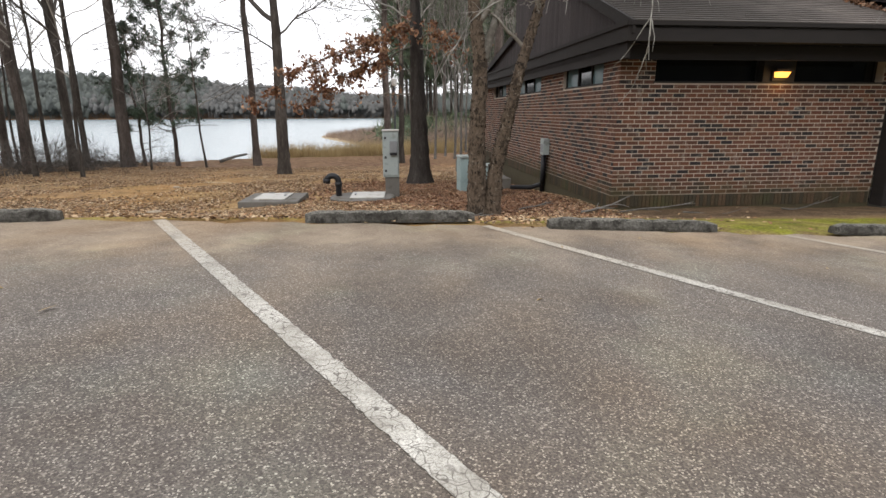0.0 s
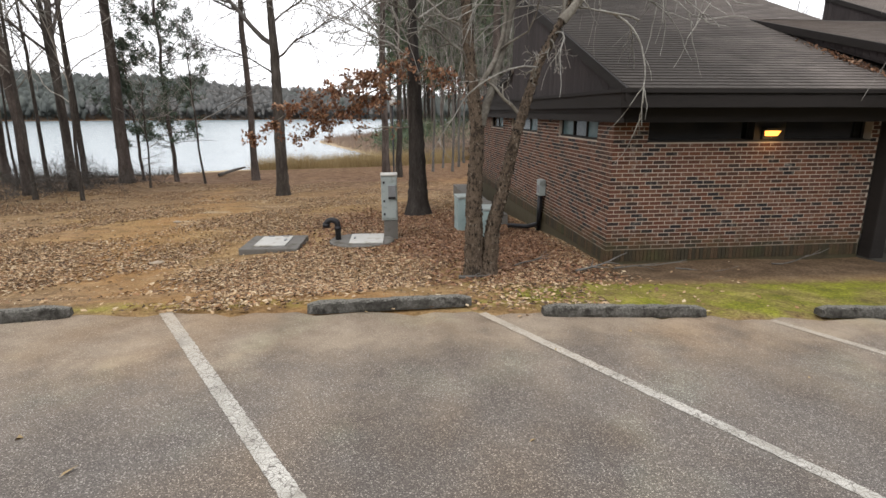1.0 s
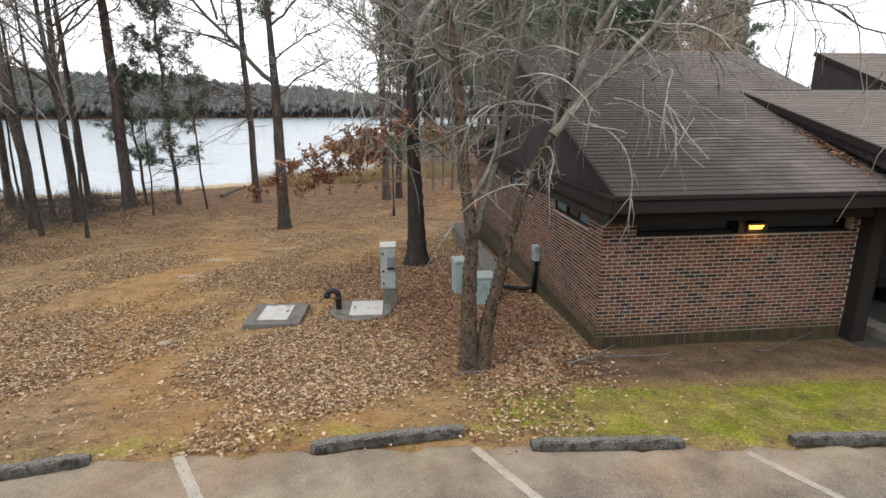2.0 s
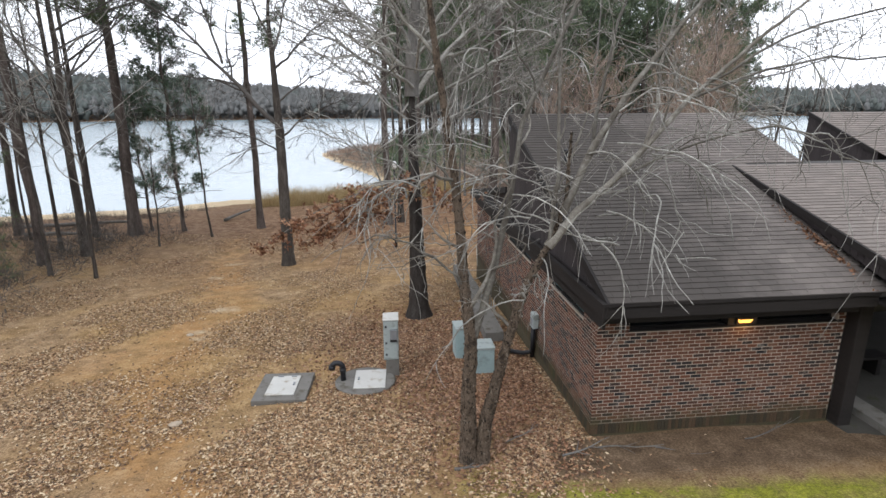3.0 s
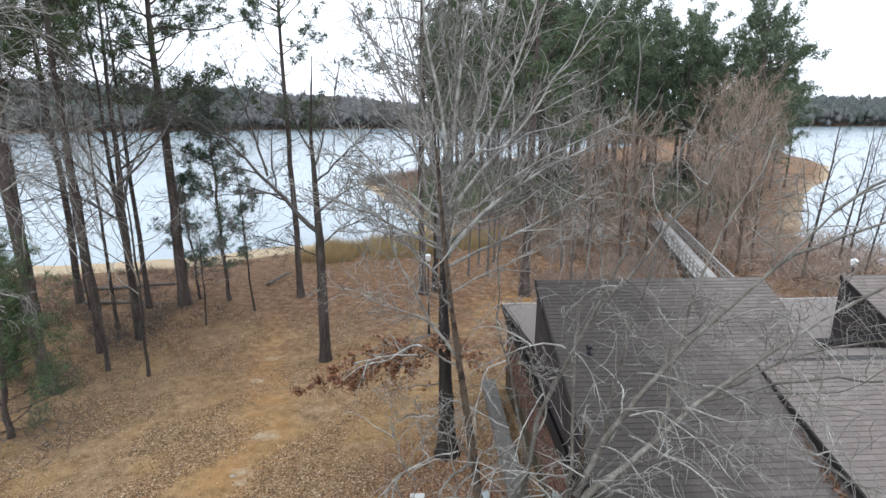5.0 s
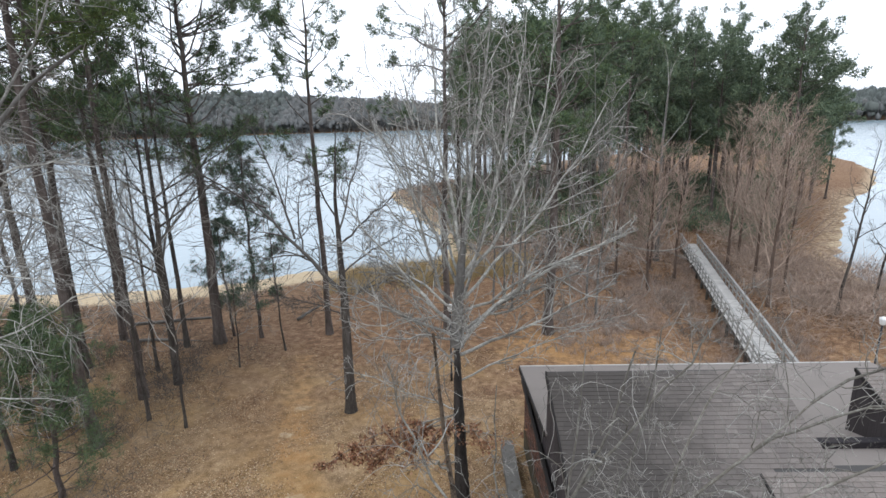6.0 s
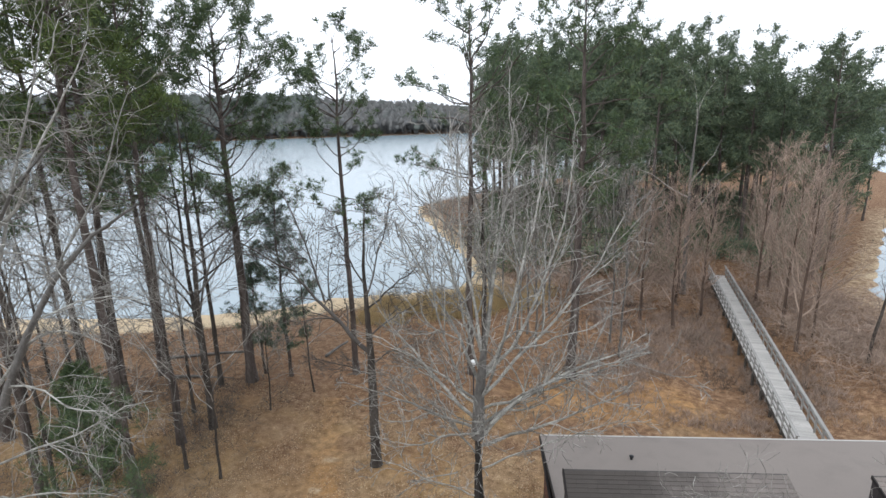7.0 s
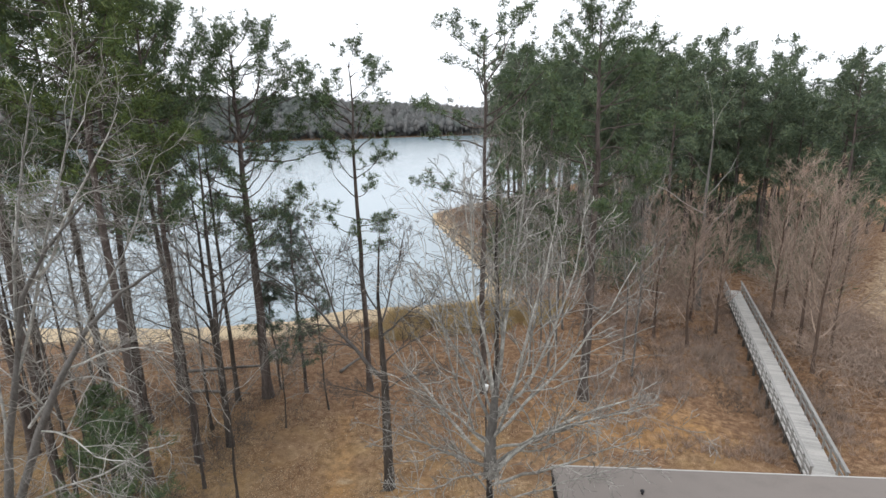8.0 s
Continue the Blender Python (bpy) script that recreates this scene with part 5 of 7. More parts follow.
def bare_tree(name, x, y, top, r0, seed, spec, bark, twig, label, levels=3, lean=(0, 0), stems=None, group=""):
    """A leafless tree: one or more stems, limbs and fine twigs."""
    rng = np.random.default_rng(seed)
    z = gz(x, y)
    t = thing(name, label, "tree", pose(x, y, z), group)
    limbs, twigs = [], []
    h = top - z
    for k, (dx, dy, part, rk) in enumerate(stems or [(lean[0], lean[1], 1.0, 1.0)]):
        n = 14
        s = np.linspace(0, 1, n)
        line = np.stack([dx * s ** 1.1, dy * s ** 1.1, -0.15 + (h * part + 0.15) * s], 1)
        line[1:-1, :2] += np.cumsum(rng.normal(0, 0.035 + 0.05 * r0, (n - 2, 2)), 0)
        rr = flare(r0 * rk * (1 - s) ** 0.8 + 0.012)
        limbs.append((line, rr, 0))
        branch_out(rng, limbs, twigs, line, rr, 0, levels, spec)
    stem = [q for q in limbs if q[2] == 0]
    weave(t, "trunk", stem, bark, sides=(10, 6, 4, 3))
    weave(t, "crown", [q for q in limbs if q[2] > 0] + twigs, twig, sides=(8, 5, 3, 3))
    return t


def tufts(rng, centres, size, blades, width, up=0.35):
    """Needle tufts: thin triangles standing out from each centre."""
    k = len(centres)
    d = rng.normal(0, 1, (k, blades, 3))
    d[..., 2] += up
    d /= np.linalg.norm(d, axis=2)[..., None]
    c = np.asarray(centres)[:, None]
    side = np.cross(d, rng.normal(0, 1, (k, blades, 3)))
    side /= np.linalg.norm(side, axis=2)[..., None]
    ln = size * rng.uniform(0.55, 1.15, (k, blades, 1))
    tip = c + d * ln
    mid = c + d * ln * 0.25
    return np.stack([mid + side * width, mid - side * width, tip], 2).reshape(-1, 3, 3)


def pine_parts(seed, h, r0, crown_from, reach, whorls, tuft=0.34, blades=14, width=0.035, dead=10, ragged=0.35, per=7, droop=0.0, fine_twigs=True, sides=(10, 5, 4, 3), round_top=0.0):
    """Trunk mesh data and needle mesh data of one pine standing at the origin."""
    rng = np.random.default_rng(seed)
    n = 16
    s = np.linspace(0, 1, n)
    line = np.stack([np.cumsum(rng.normal(0, 0.05, n)), np.cumsum(rng.normal(0, 0.05, n)), -0.2 + (h + 0.2) * s], 1)
    line[:, :2] -= line[:1, :2]
    rr = flare(r0 * (1 - s) ** 0.75 + 0.025, 0.4)
    trunk, cents = [(line, rr, 0)], []
    def on(z):
        i = min(int(z * (n - 1)), n - 2)
        f = z * (n - 1) - i
        return line[i] * (1 - f) + line[i + 1] * f
    for _ in range(dead):
        z = rng.uniform(min(0.2, crown_from), crown_from + 0.08)
        a = rng.uniform(0, 2 * math.pi)
        l = bend(rng, on(z), (math.cos(a), math.sin(a), rng.uniform(-0.3, 0.2)), rng.uniform(0.8, 3.0), 6, 0.14, -0.02)
        trunk.append((l, np.linspace(0.022, 0.007, 7), 2))
        for _ in range(3 if fine_twigs else 0):
            i = rng.integers(2, 6)
            trunk.append((bend(rng, l[i], l[i] - l[i - 1] + rng.normal(0, 0.3, 3), rng.uniform(0.3, 0.9), 3, 0.2, 0.0), np.linspace(0.010, 0.006, 4), 3))
    for k in range(whorls):
        f = (k + rng.uniform(0, 1)) / whorls
        z = crown_from + (1 - crown_from) * f
        for _ in range(rng.integers(2, 4)):
            if rng.uniform() < ragged * (1 - f) * 0.9:
                continue
            a = rng.uniform(0, 2 * math.pi)
            cone = (0.65 + 0.65 * f) if f < 0.45 else (1.25 * (1 - f) ** 0.7 + 0.15) if f > 0.55 else 0.95
            dome = 0.7 + 0.6 * f if f < 0.5 else math.sqrt(max(0.05, 1 - ((f - 0.5) / 0.53) ** 2))
            L = reach * (cone + (dome - cone) * round_top) * rng.uniform(0.6, 1.15)
            l = bend(rng, on(min(z, 0.985)), (math.cos(a), math.sin(a), 0.1 + 0.55 * f - droop), L, 8, 0.17, 0.06 - 0.06 * droop)
            trunk.append((l, np.linspace(0.009 * L + 0.010, 0.007, 9), 1))
            for q in range(max(3, int(per * L / reach + 1))):
                i = min(8, int(3 + 6 * rng.uniform() ** 0.7))
                b0 = l[i]
                way = unit(l[i] - l[i - 1]) * 0.8 + rng.normal(0, 0.5, 3) + np.array([0, 0, 0.35])
                tw = bend(rng, b0, way, rng.uniform(0.35, 1.0) * min(1, L / 1.6), 3, 0.15, 0.18)
                if fine_twigs:
                    trunk.append((tw, np.linspace(0.010, 0.005, 4), 3))
                cents += [tw[3], tw[3] + rng.normal(0, tuft * 0.45, 3), tw[2] + rng.normal(0, tuft * 0.4, 3), tw[1] + rng.normal(0, tuft * 0.4, 3)]
            cents += [l[-1], l[-1] + rng.normal(0, tuft * 0.4, 3)]
    return sweep(trunk, sides), tufts(rng, cents, tuft, blades, width, 0.7)


def pine(x, y, top, seed, r0=0.2, crown_from=0.55, reach=3.0, whorls=17, needles=None, label="tall loblolly pine with bare lower trunk and open crown", group="", **kw):
    z = gz(x, y)
    t = thing("pine_tree", label, "tree", pose(x, y, z), group)
    b, nd = pine_parts(seed, top - z, r0, crown_from, reach, whorls, **kw)
    tr = new("trunk", poly_mesh("trunk", *b, M_BARK_PINE, smooth=True))
    tr.parent = t
    ob = new("crown", tri_mesh("crown", nd, needles or M_NEEDLE))
    ob.parent = t
    return t


def curve3(a, b, c, n, rng, shake):
    """A curved line through a, bending by b, to c."""
    q = np.linspace(0, 1, n)[:, None]
    a, b, c = np.array(a, float), np.array(b, float), np.array(c, float)
    line = a * (1 - q) ** 2 + 2 * b * q * (1 - q) + c * q ** 2
    line[1:] += np.cumsum(rng.normal(0, shake, (n - 1, 3)), 0)
    return line


def leaf_quads(rng, centres, size):
    k = len(centres)
    c = np.asarray(centres, float)
    a = rng.normal(0, 1, (k, 3))
    a /= np.linalg.norm(a, axis=1)[:, None]
    b = np.cross(a, rng.normal(0, 1, (k, 3)))
    b /= np.linalg.norm(b, axis=1)[:, None]
    n = np.cross(a, b)
    L = size * rng.uniform(0.6, 1.2, (k, 1))
    W = L * rng.uniform(0.4, 0.6, (k, 1))
    return np.stack([c - a * L / 2, c + b * W / 2 + n * L * 0.12, c + a * L / 2, c - b * W / 2 + n * L * 0.12], 1)


def shaped_tree(name, x, y, stems, boughs, bark, crown, label, seed, stem_spec, bough_spec, crown_label="", limb=None, base=None, thick=0.72, whips=0, flakes=0, arching=0, fans=(), taper=1.0, flare=0.5):
    """A tree with given stems (lines from the root) and given boughs, and grown branches on them."""
    rng = np.random.default_rng(seed)
    t = thing(name, label, "tree", pose(x, y, gz(x, y) if base is None else base))
    trunk, limbs, fine, grey = [], [], [], []
    for line, r, *high in stems:
        line = np.array(line, float)
        k = len(line) * 8
        q = np.linspace(0, len(line) - 1, k)
        line = np.stack([np.interp(q, np.arange(len(line)), line[:, d]) for d in range(3)], 1)
        line[2:] += rng.normal(0, 0.004, (k - 2, 3))
        rr = r * (1 - (taper * np.linspace(0, 1, k) ** 0.9 if taper < 1 else np.linspace(0, 1, k) ** 1.5)) + 0.012
        rr *= 1 + (0 if high else flare) * np.exp(-np.arange(k) / 2.5) + rng.normal(0, 0.02, k)
        (grey if "grey" in high else limbs if high else trunk).append((line, rr, 0 if "grey" in high else len(high)))
        if stem_spec:
            branch_out(rng, limbs, fine, line, rr, 0, 4, stem_spec)
    for a, b, c, r in boughs:
        line = curve3(a, b, c, 10, rng, 0.055)
        rr = thick * r * (1 - np.linspace(0, 1, 10)) ** 0.8 + 0.008
        limbs.append((line, rr, 1))
        branch_out(rng, limbs, fine, line, rr, 1, 4, bough_spec)
    vs, qs = sweep(trunk, (18, 8, 5, 3))
    new("trunk", poly_mesh("trunk", vs + rng.normal(0, 0.0055, vs.shape), qs, bark, smooth=True)).parent = t
    if grey:
        weave(t, "upper_trunk", grey, M_BARK_GREY, "pale grey upper trunk", sides=(14, 8, 5, 3))
    both = limbs + fine
    for _ in range(whips):
        src = both[rng.integers(len(both))][0]
        way = rng.normal(0, 0.5, 3) + np.array([0, 0, -0.5])
        start = src[rng.integers(1, len(src))]
        if start[2] > 3.6:
            both.append((bend(rng, start, way, rng.uniform(0.5, 1.5), 7, 0.16, -0.16), np.linspace(0.0065, 0.003, 8), 3))
    arcs = []
    for _ in range(arching):
        src = (trunk + limbs)[rng.integers(len(trunk) + len(limbs))][0]
        start = src[rng.integers(len(src) // 3, len(src))]
        if start[2] < 3.0 or (start[2] > 6.6 and rng.uniform() < 0.75):
            continue
        a = rng.uniform(0, 2 * math.pi)
        line = bend(rng, start, (math.cos(a), math.sin(a), rng.uniform(0.1, 0.9)), rng.uniform(0.7, 2.3), 12, 0.09, rng.uniform(-0.2, -0.05))
        arcs.append((line, np.linspace(0.013, 0.0035, 13), 2))
        for _ in range(4):
            i = rng.integers(3, 12)
            way = unit(line[i] - line[i - 1]) + rng.normal(0, 0.6, 3)
            arcs.append((bend(rng, line[i], way, rng.uniform(0.15, 0.6), 5, 0.16, -0.05), np.linspace(0.006, 0.0028, 6), 3))
    for o, way, n, lo, hi in fans:
        for _ in range(n):
            line = bend(rng, np.array(o) + rng.normal(0, 1, 3) * np.array([0.5, 0.15, 0.35]), np.array(way) + rng.normal(0, 0.45, 3), rng.uniform(lo, hi), 14, 0.15, rng.uniform(-0.15, -0.02))
            arcs.append((line, np.linspace(rng.uniform(0.009, 0.017), 0.0045, 15), 1))
            for _ in range(5):
                i = rng.integers(4, 14)
                arcs.append((bend(rng, line[i], unit(line[i] - line[i - 1]) + rng.normal(0, 0.5, 3), rng.uniform(0.3, 1.0), 7, 0.14, -0.09), np.linspace(0.009, 0.0032, 8), 2))
    if arcs:
        weave(t, "arching_bough", arcs, M_LICHEN, "white arching whips", sides=(6, 5, 5, 3), kind="stuff")
    if flakes:
        at = rng.integers(0, len(vs), flakes)
        at = at[vs[at][:, 2] < 6]
        q = leaf_quads(rng, vs[at], 0.065)
        c = vs[at][:, None]
        new("peeling_bark", tri_mesh("peeling_bark", c + (q - c) * np.array([0.7, 0.7, 1.4]), M_FLAKE, 4)).parent = t
    weave(t, "bough", [q for q in both if q[2] <= 2], limb or crown, "crooked lichen-pale boughs", sides=(8, 6, 4, 3))
    weave(t, "crown", [q for q in both if q[2] > 2], crown, crown_label, sides=(8, 6, 4, 3))
    return t


STEM = spec_with(count=(7, 4, 3, 3), angle=((25, 70), (30, 85), (25, 80), (25, 75)), length=((0.14, 0.32), (0.3, 0.75), (0.3, 0.8), (0.3, 0.7)), lift=(0.02, -0.03, -0.05, -0.03), wander=0.28, tip=0.0036, limb_levels=1)
STEM["from"] = (0.42, 0.2, 0.15, 0.1)
BOUGH = spec_with(count=(0, 7, 5, 4), angle=((0, 0), (20, 95), (25, 90), (25, 80)), length=((0, 0), (0.14, 0.55), (0.25, 0.75), (0.3, 0.65)), lift=(0, -0.03, -0.06, -0.03), wander=0.30, tip=0.0036, limb_levels=1)
BOUGH["from"] = (0.3, 0.12, 0.1, 0.1)

# the bare twin-stemmed tree by the corner of the building; places relative to its root
shaped_tree("twin_stem_tree", 0.62, 8.4,
            [([(0, 0, -0.2), (-0.03, 0, 0.6), (-0.04, 0, 1.2), (0.0, 0.03, 2.2), (-0.1, 0.1, 3.0), (-0.22, 0.2, 4.5), (-0.52, 0.3, 6.5), (-0.73, 0.35, 8.2), (-0.85, 0.4, 9.8)], 0.145),
             ([(0.0, 0.03, 2.1), (0.18, 0.1, 2.7), (0.38, 0.2, 3.4), (0.6, 0.25, 4.5), (0.75, 0.3, 5.6), (1.47, 0.35, 7.2), (1.9, 0.4, 8.2), (2.2, 0.4, 9.6)], 0.06, "high"),
             ([(0.18, -0.02, -0.2), (0.25, 0, 0.75), (0.40, 0, 1.4), (0.55, 0, 2.07), (0.85, 0.05, 3.1), (1.2, 0.15, 3.75), (1.45, 0.25, 4.4), (1.5, 0.35, 5.4)], 0.115),
             ([(1.18, 0.14, 3.7), (1.6, 0.25, 4.2), (2.18, 0.3, 4.7), (3.2, 0.3, 5.9), (4.2, 0.3, 6.8), (5.2, 0.3, 7.6)], 0.066, "high"),
             ([(1.4, 0.22, 4.2), (1.82, 0.3, 5.2), (2.3, 0.3, 6.0), (2.96, 0.3, 6.9), (4.04, 0.3, 8.1), (4.8, 0.3, 9.0)], 0.052, "high")],
            [((1.2, 0.15, 3.75), (1.6, 0.7, 5.8), (1.9, 1.1, 9.2), 0.05), ((-0.52, 0.3, 6.5), (-1.3, 0.9, 7.6), (-1.9, 1.2, 9.0), 0.04), ((-0.22, 0.2, 4.5), (-1.0, 0.6, 5.4), (-1.8, 0.8, 5.0), 0.03), ((3.2, 0.3, 5.9), (4.6, 0.2, 6.6), (6.6, 0.0, 6.5), 0.035),
             ((1.82, 0.3, 5.2), (2.3, 0.8, 7.0), (2.6, 1.2, 9.6), 0.045), ((4.04, 0.3, 8.1), (5.4, 0.4, 8.9), (7.2, 0.5, 8.8), 0.035), ((2.18, 0.3, 4.7), (3.8, -0.1, 5.9), (5.8, -0.4, 4.4), 0.028), ((0.6, 0.25, 4.5), (0.2, 0.7, 6.3), (0.3, 1.2, 8.6), 0.035),
             ((1.47, 0.35, 7.2), (2.6, 0.6, 8.8), (3.6, 0.8, 10.2), 0.04), ((2.6, 0.3, 5.2), (3.0, 0.9, 7.4), (4.4, 1.3, 9.8), 0.04), ((-0.1, 0.1, 3.0), (-0.9, 0.1, 4.0), (-1.5, -0.1, 3.7), 0.026), ((5.1, 0.3, 7.5), (6.6, 0.3, 8.6), (8.6, 0.3, 8.9), 0.03), ((4.7, 0.3, 8.9), (6.2, 0.3, 9.8), (8.0, 0.2, 10.0), 0.03), ((3.4, 0.3, 6.1), (5.0, 0.1, 7.6), (7.6, 0.0, 7.6), 0.03)],
            M_BARK_BIRCH, M_TWIG, "leafless twin-stemmed tree with peeling bark and arching grey twigs", 77, STEM, BOUGH, "lichen-grey twigs", M_LIMB, thick=0.5, whips=300, flakes=4500, arching=36, taper=0.98,
            fans=[((1.75, 0.3, 4.3), (0.8, -0.2, 0.3), 9, 1.3, 3.0), ((2.6, 0.3, 5.2), (0.8, -0.3, 0.2), 6, 1.2, 2.8), ((3.6, 0.3, 6.3), (0.8, -0.1, 0.2), 5, 1.2, 2.4), ((1.2, 0.2, 3.9), (-0.8, -0.1, 0.5), 5, 0.9, 1.9), ((-0.28, 0.25, 4.7), (-1.0, -0.1, 0.45), 7, 1.0, 1.9), ((-0.5, 0.3, 6.4), (-0.9, 0.0, 0.5), 4, 0.9, 1.7), ((2.3, 0.3, 6.0), (0.4, -0.5, 0.5), 4, 1.0, 2.2)])


# dark oak behind the control cabinet, with russet leaves still on its low boughs
def leafy_oak():
    rng = np.random.default_rng(31)
    up = spec_with(count=(0, 11, 5, 3), angle=((0, 0), (15, 60), (20, 70), (25, 70)), length=((0, 0), (0.14, 0.5), (0.28, 0.7), (0.3, 0.7)), lift=(0, 0.06, 0.04, 0.0), wander=0.17, tip=0.0105, limb_levels=1)
    t = shaped_tree("oak_tree", -0.56, 16.2, [([(0, 0, -0.2), (0.0, 0.0, 1.0), (-0.03, 0.02, 2.5), (-0.08, 0.05, 4.5), (-0.1, 0.1, 6.5), (-0.07, 0.1, 7.4)], 0.27), ([(-0.09, 0.1, 6.6), (-0.05, 0.1, 8.0), (0.1, 0.2, 9.6), (0.25, 0.3, 11.2)], 0.2, "grey")],
                    [((-0.08, 0.1, 7.2), (-1.5, 0.1, 8.4), (-3.4, 0.3, 10.8), 0.11), ((0.0, 0.1, 6.6), (1.3, 0.0, 8.8), (4.9, -0.2, 10.2), 0.15), ((0.0, 0.1, 6.3), (2.0, -0.3, 7.7), (4.3, -0.6, 8.9), 0.09), ((0.0, 0.1, 8.4), (-1.0, 0.2, 10.6), (-3.0, 0.4, 13.5), 0.10),
                     ((0.1, 0.2, 9.4), (-0.5, 0.3, 12.4), (-0.5, 0.3, 16.0), 0.10), ((0.15, 0.2, 9.8), (0.7, 0.4, 12.5), (1.0, 0.5, 16.3), 0.11), ((0.05, 0.2, 8.8), (1.7, 0.4, 11.6), (2.1, 0.5, 16.2), 0.10), ((0.05, 0.2, 8.6), (2.3, 0.5, 11.0), (3.0, 0.7, 15.9), 0.10), ((0.0, 0.2, 8.0), (2.6, 0.8, 10.2), (4.0, 1.0, 14.0), 0.09),
                     ((0.2, 0.3, 10.2), (0.4, 1.2, 13.0), (0.2, 1.8, 15.8), 0.08), ((0.0, 0.1, 8.0), (0.9, -1.2, 10.4), (1.4, -1.8, 14.5), 0.08), ((0.0, 0.1, 7.6), (-1.0, -1.2, 9.8), (-1.3, -1.8, 13.6), 0.08), ((0.0, 0.2, 8.8), (-1.2, 1.2, 11.0), (-1.8, 2.0, 14.6), 0.08), ((0.1, 0.2, 9.2), (-0.9, 0.0, 12.0), (-1.6, -0.2, 15.0), 0.08),
                     ((-0.08, 0.05, 4.4), (-1.5, -0.3, 5.4), (-3.6, -0.5, 5.8), 0.035), ((-0.05, 0.1, 5.4), (1.8, 0.2, 6.6), (4.2, 0.2, 7.6), 0.045), ((-0.05, 0.1, 5.8), (-1.4, 0.9, 7.0), (-3.8, 1.2, 8.2), 0.05),
                     ((-0.08, 0.1, 6.9), (-1.8, -0.4, 7.6), (-4.2, -0.8, 8.8), 0.08), ((-0.05, 0.1, 7.8), (-1.6, 0.5, 9.0), (-3.8, 0.8, 9.7), 0.07), ((0.0, 0.1, 7.0), (1.8, 0.5, 8.4), (4.5, 0.9, 9.5), 0.09), ((0.0, 0.1, 7.6), (2.0, -0.8, 9.2), (4.6, -1.4, 10.8), 0.08), ((0.0, 0.0, 7.2), (0.3, -1.8, 8.2), (0.6, -3.4, 9.2), 0.07), ((0.0, 0.0, 6.8), (-0.9, -1.6, 7.6), (-1.8, -3.2, 8.6), 0.06)],
                    M_BARK_BLACK, M_TWIG, "dark-trunked oak with spreading grey limbs and russet low leaves", 31, None, up, "lichen-grey twigs", M_LICHEN, thick=0.55, flare=1.1)
    limbs, cents = [], []
    for z0, mid, end, twigs, leaves in ((4.3, (-1.7, -0.3, 3.75), (-4.3, -0.5, 2.35), 46, 13), (4.1, (-1.5, 0.2, 3.5), (-3.9, 0.5, 2.5), 40, 13), (4.4, (-1.6, -0.7, 4.0), (-3.4, -1.1, 3.0), 34, 12), (3.9, (-1.2, -0.5, 3.6), (-2.5, -0.8, 2.8), 34, 12),
                                        (2.55, (-0.9, -0.1, 2.62), (-2.2, -0.2, 2.6), 9, 4), (4.0, (-0.3, -0.6, 4.3), (-0.9, -1.0, 3.9), 26, 9), (4.0, (0.3, -0.5, 4.2), (0.9, -0.9, 3.8), 20, 7), (3.7, (0.8, -0.2, 3.75), (1.9, -0.4, 3.6), 14, 5)):
        line = curve3((-0.06, 0.0, z0), mid, end, 10, rng, 0.06)
        limbs.append((line, np.linspace(0.03, 0.006, 10), 1))
        for k in range(twigs):
            i = rng.integers(3, 10)
            tw = bend(rng, line[i], unit(line[i] - line[i - 1]) * 0.5 + rng.normal(0, 0.45, 3) + np.array([0, 0, -0.2]), rng.uniform(0.2, 0.6), 4, 0.15, -0.06)
            limbs.append((tw, np.linspace(0.006, 0.003, 5), 3))
            for q in range(int(leaves * 1.6)):
                cents.append(tw[rng.integers(1, 5)] + rng.normal(0, 0.055, 3))
    weave(t, "low_bough", limbs, M_LIMB)
    ob = new("foliage", tri_mesh("foliage", leaf_quads(rng, cents, 0.135), M_OAKLEAF, 4))
    ob.parent = t
    tagged(ob, "russet dry leaves")


leafy_oak()

# forked bare tree on the bank
shaped_tree("forked_tree", -6.75, 23.8, [([(0, 0, -0.2), (0.02, 0, 1.2), (0.05, 0, 3.5), (0.06, 0.05, 6.0), (0.0, 0.1, 8.0), (-0.05, 0.1, 10.5), (0.2, 0.1, 13.6)], 0.25)],
            [((0.05, 0, 6.2), (-1.6, 0.1, 8.2), (-5.2, 0.3, 12.0), 0.15), ((-2.1, 0.13, 8.65), (-2.8, 0.2, 10.8), (-4.2, 0.4, 14.2), 0.07), ((-3.4, 0.2, 10.1), (-5.2, 0.0, 11.0), (-7.4, -0.2, 13.4), 0.06), ((0, 0.1, 8.4), (1.2, 0.2, 10.0), (2.7, 0.2, 11.4), 0.07), ((0.0, 0.1, 9.0), (0.9, 0.6, 11.0), (1.2, 1.0, 13.5), 0.06),
             ((0.05, 0, 5.0), (-1.2, -0.4, 6.0), (-2.6, -0.6, 6.2), 0.045), ((0.05, 0, 5.6), (1.4, -0.2, 6.8), (3.0, -0.3, 7.0), 0.05), ((-0.02, 0.1, 9.6), (-0.6, -0.8, 11.5), (-0.8, -1.2, 13.2), 0.05), ((0.04, 0.0, 7.0), (1.3, 0.5, 8.4), (2.6, 0.8, 8.9), 0.05)],
            M_BARK_OAK, M_TWIG_DARK, "leafless tree forking high above a dark trunk", 41, None,
            spec_with(count=(0, 12, 8, 4), angle=((0, 0), (25, 65), (25, 65), (25, 60)), length=((0, 0), (0.3, 0.55), (0.35, 0.65), (0.3, 0.6)), lift=(0, 0.02, 0.0, 0.0), wander=0.2, tip=0.0075, limb_levels=1))

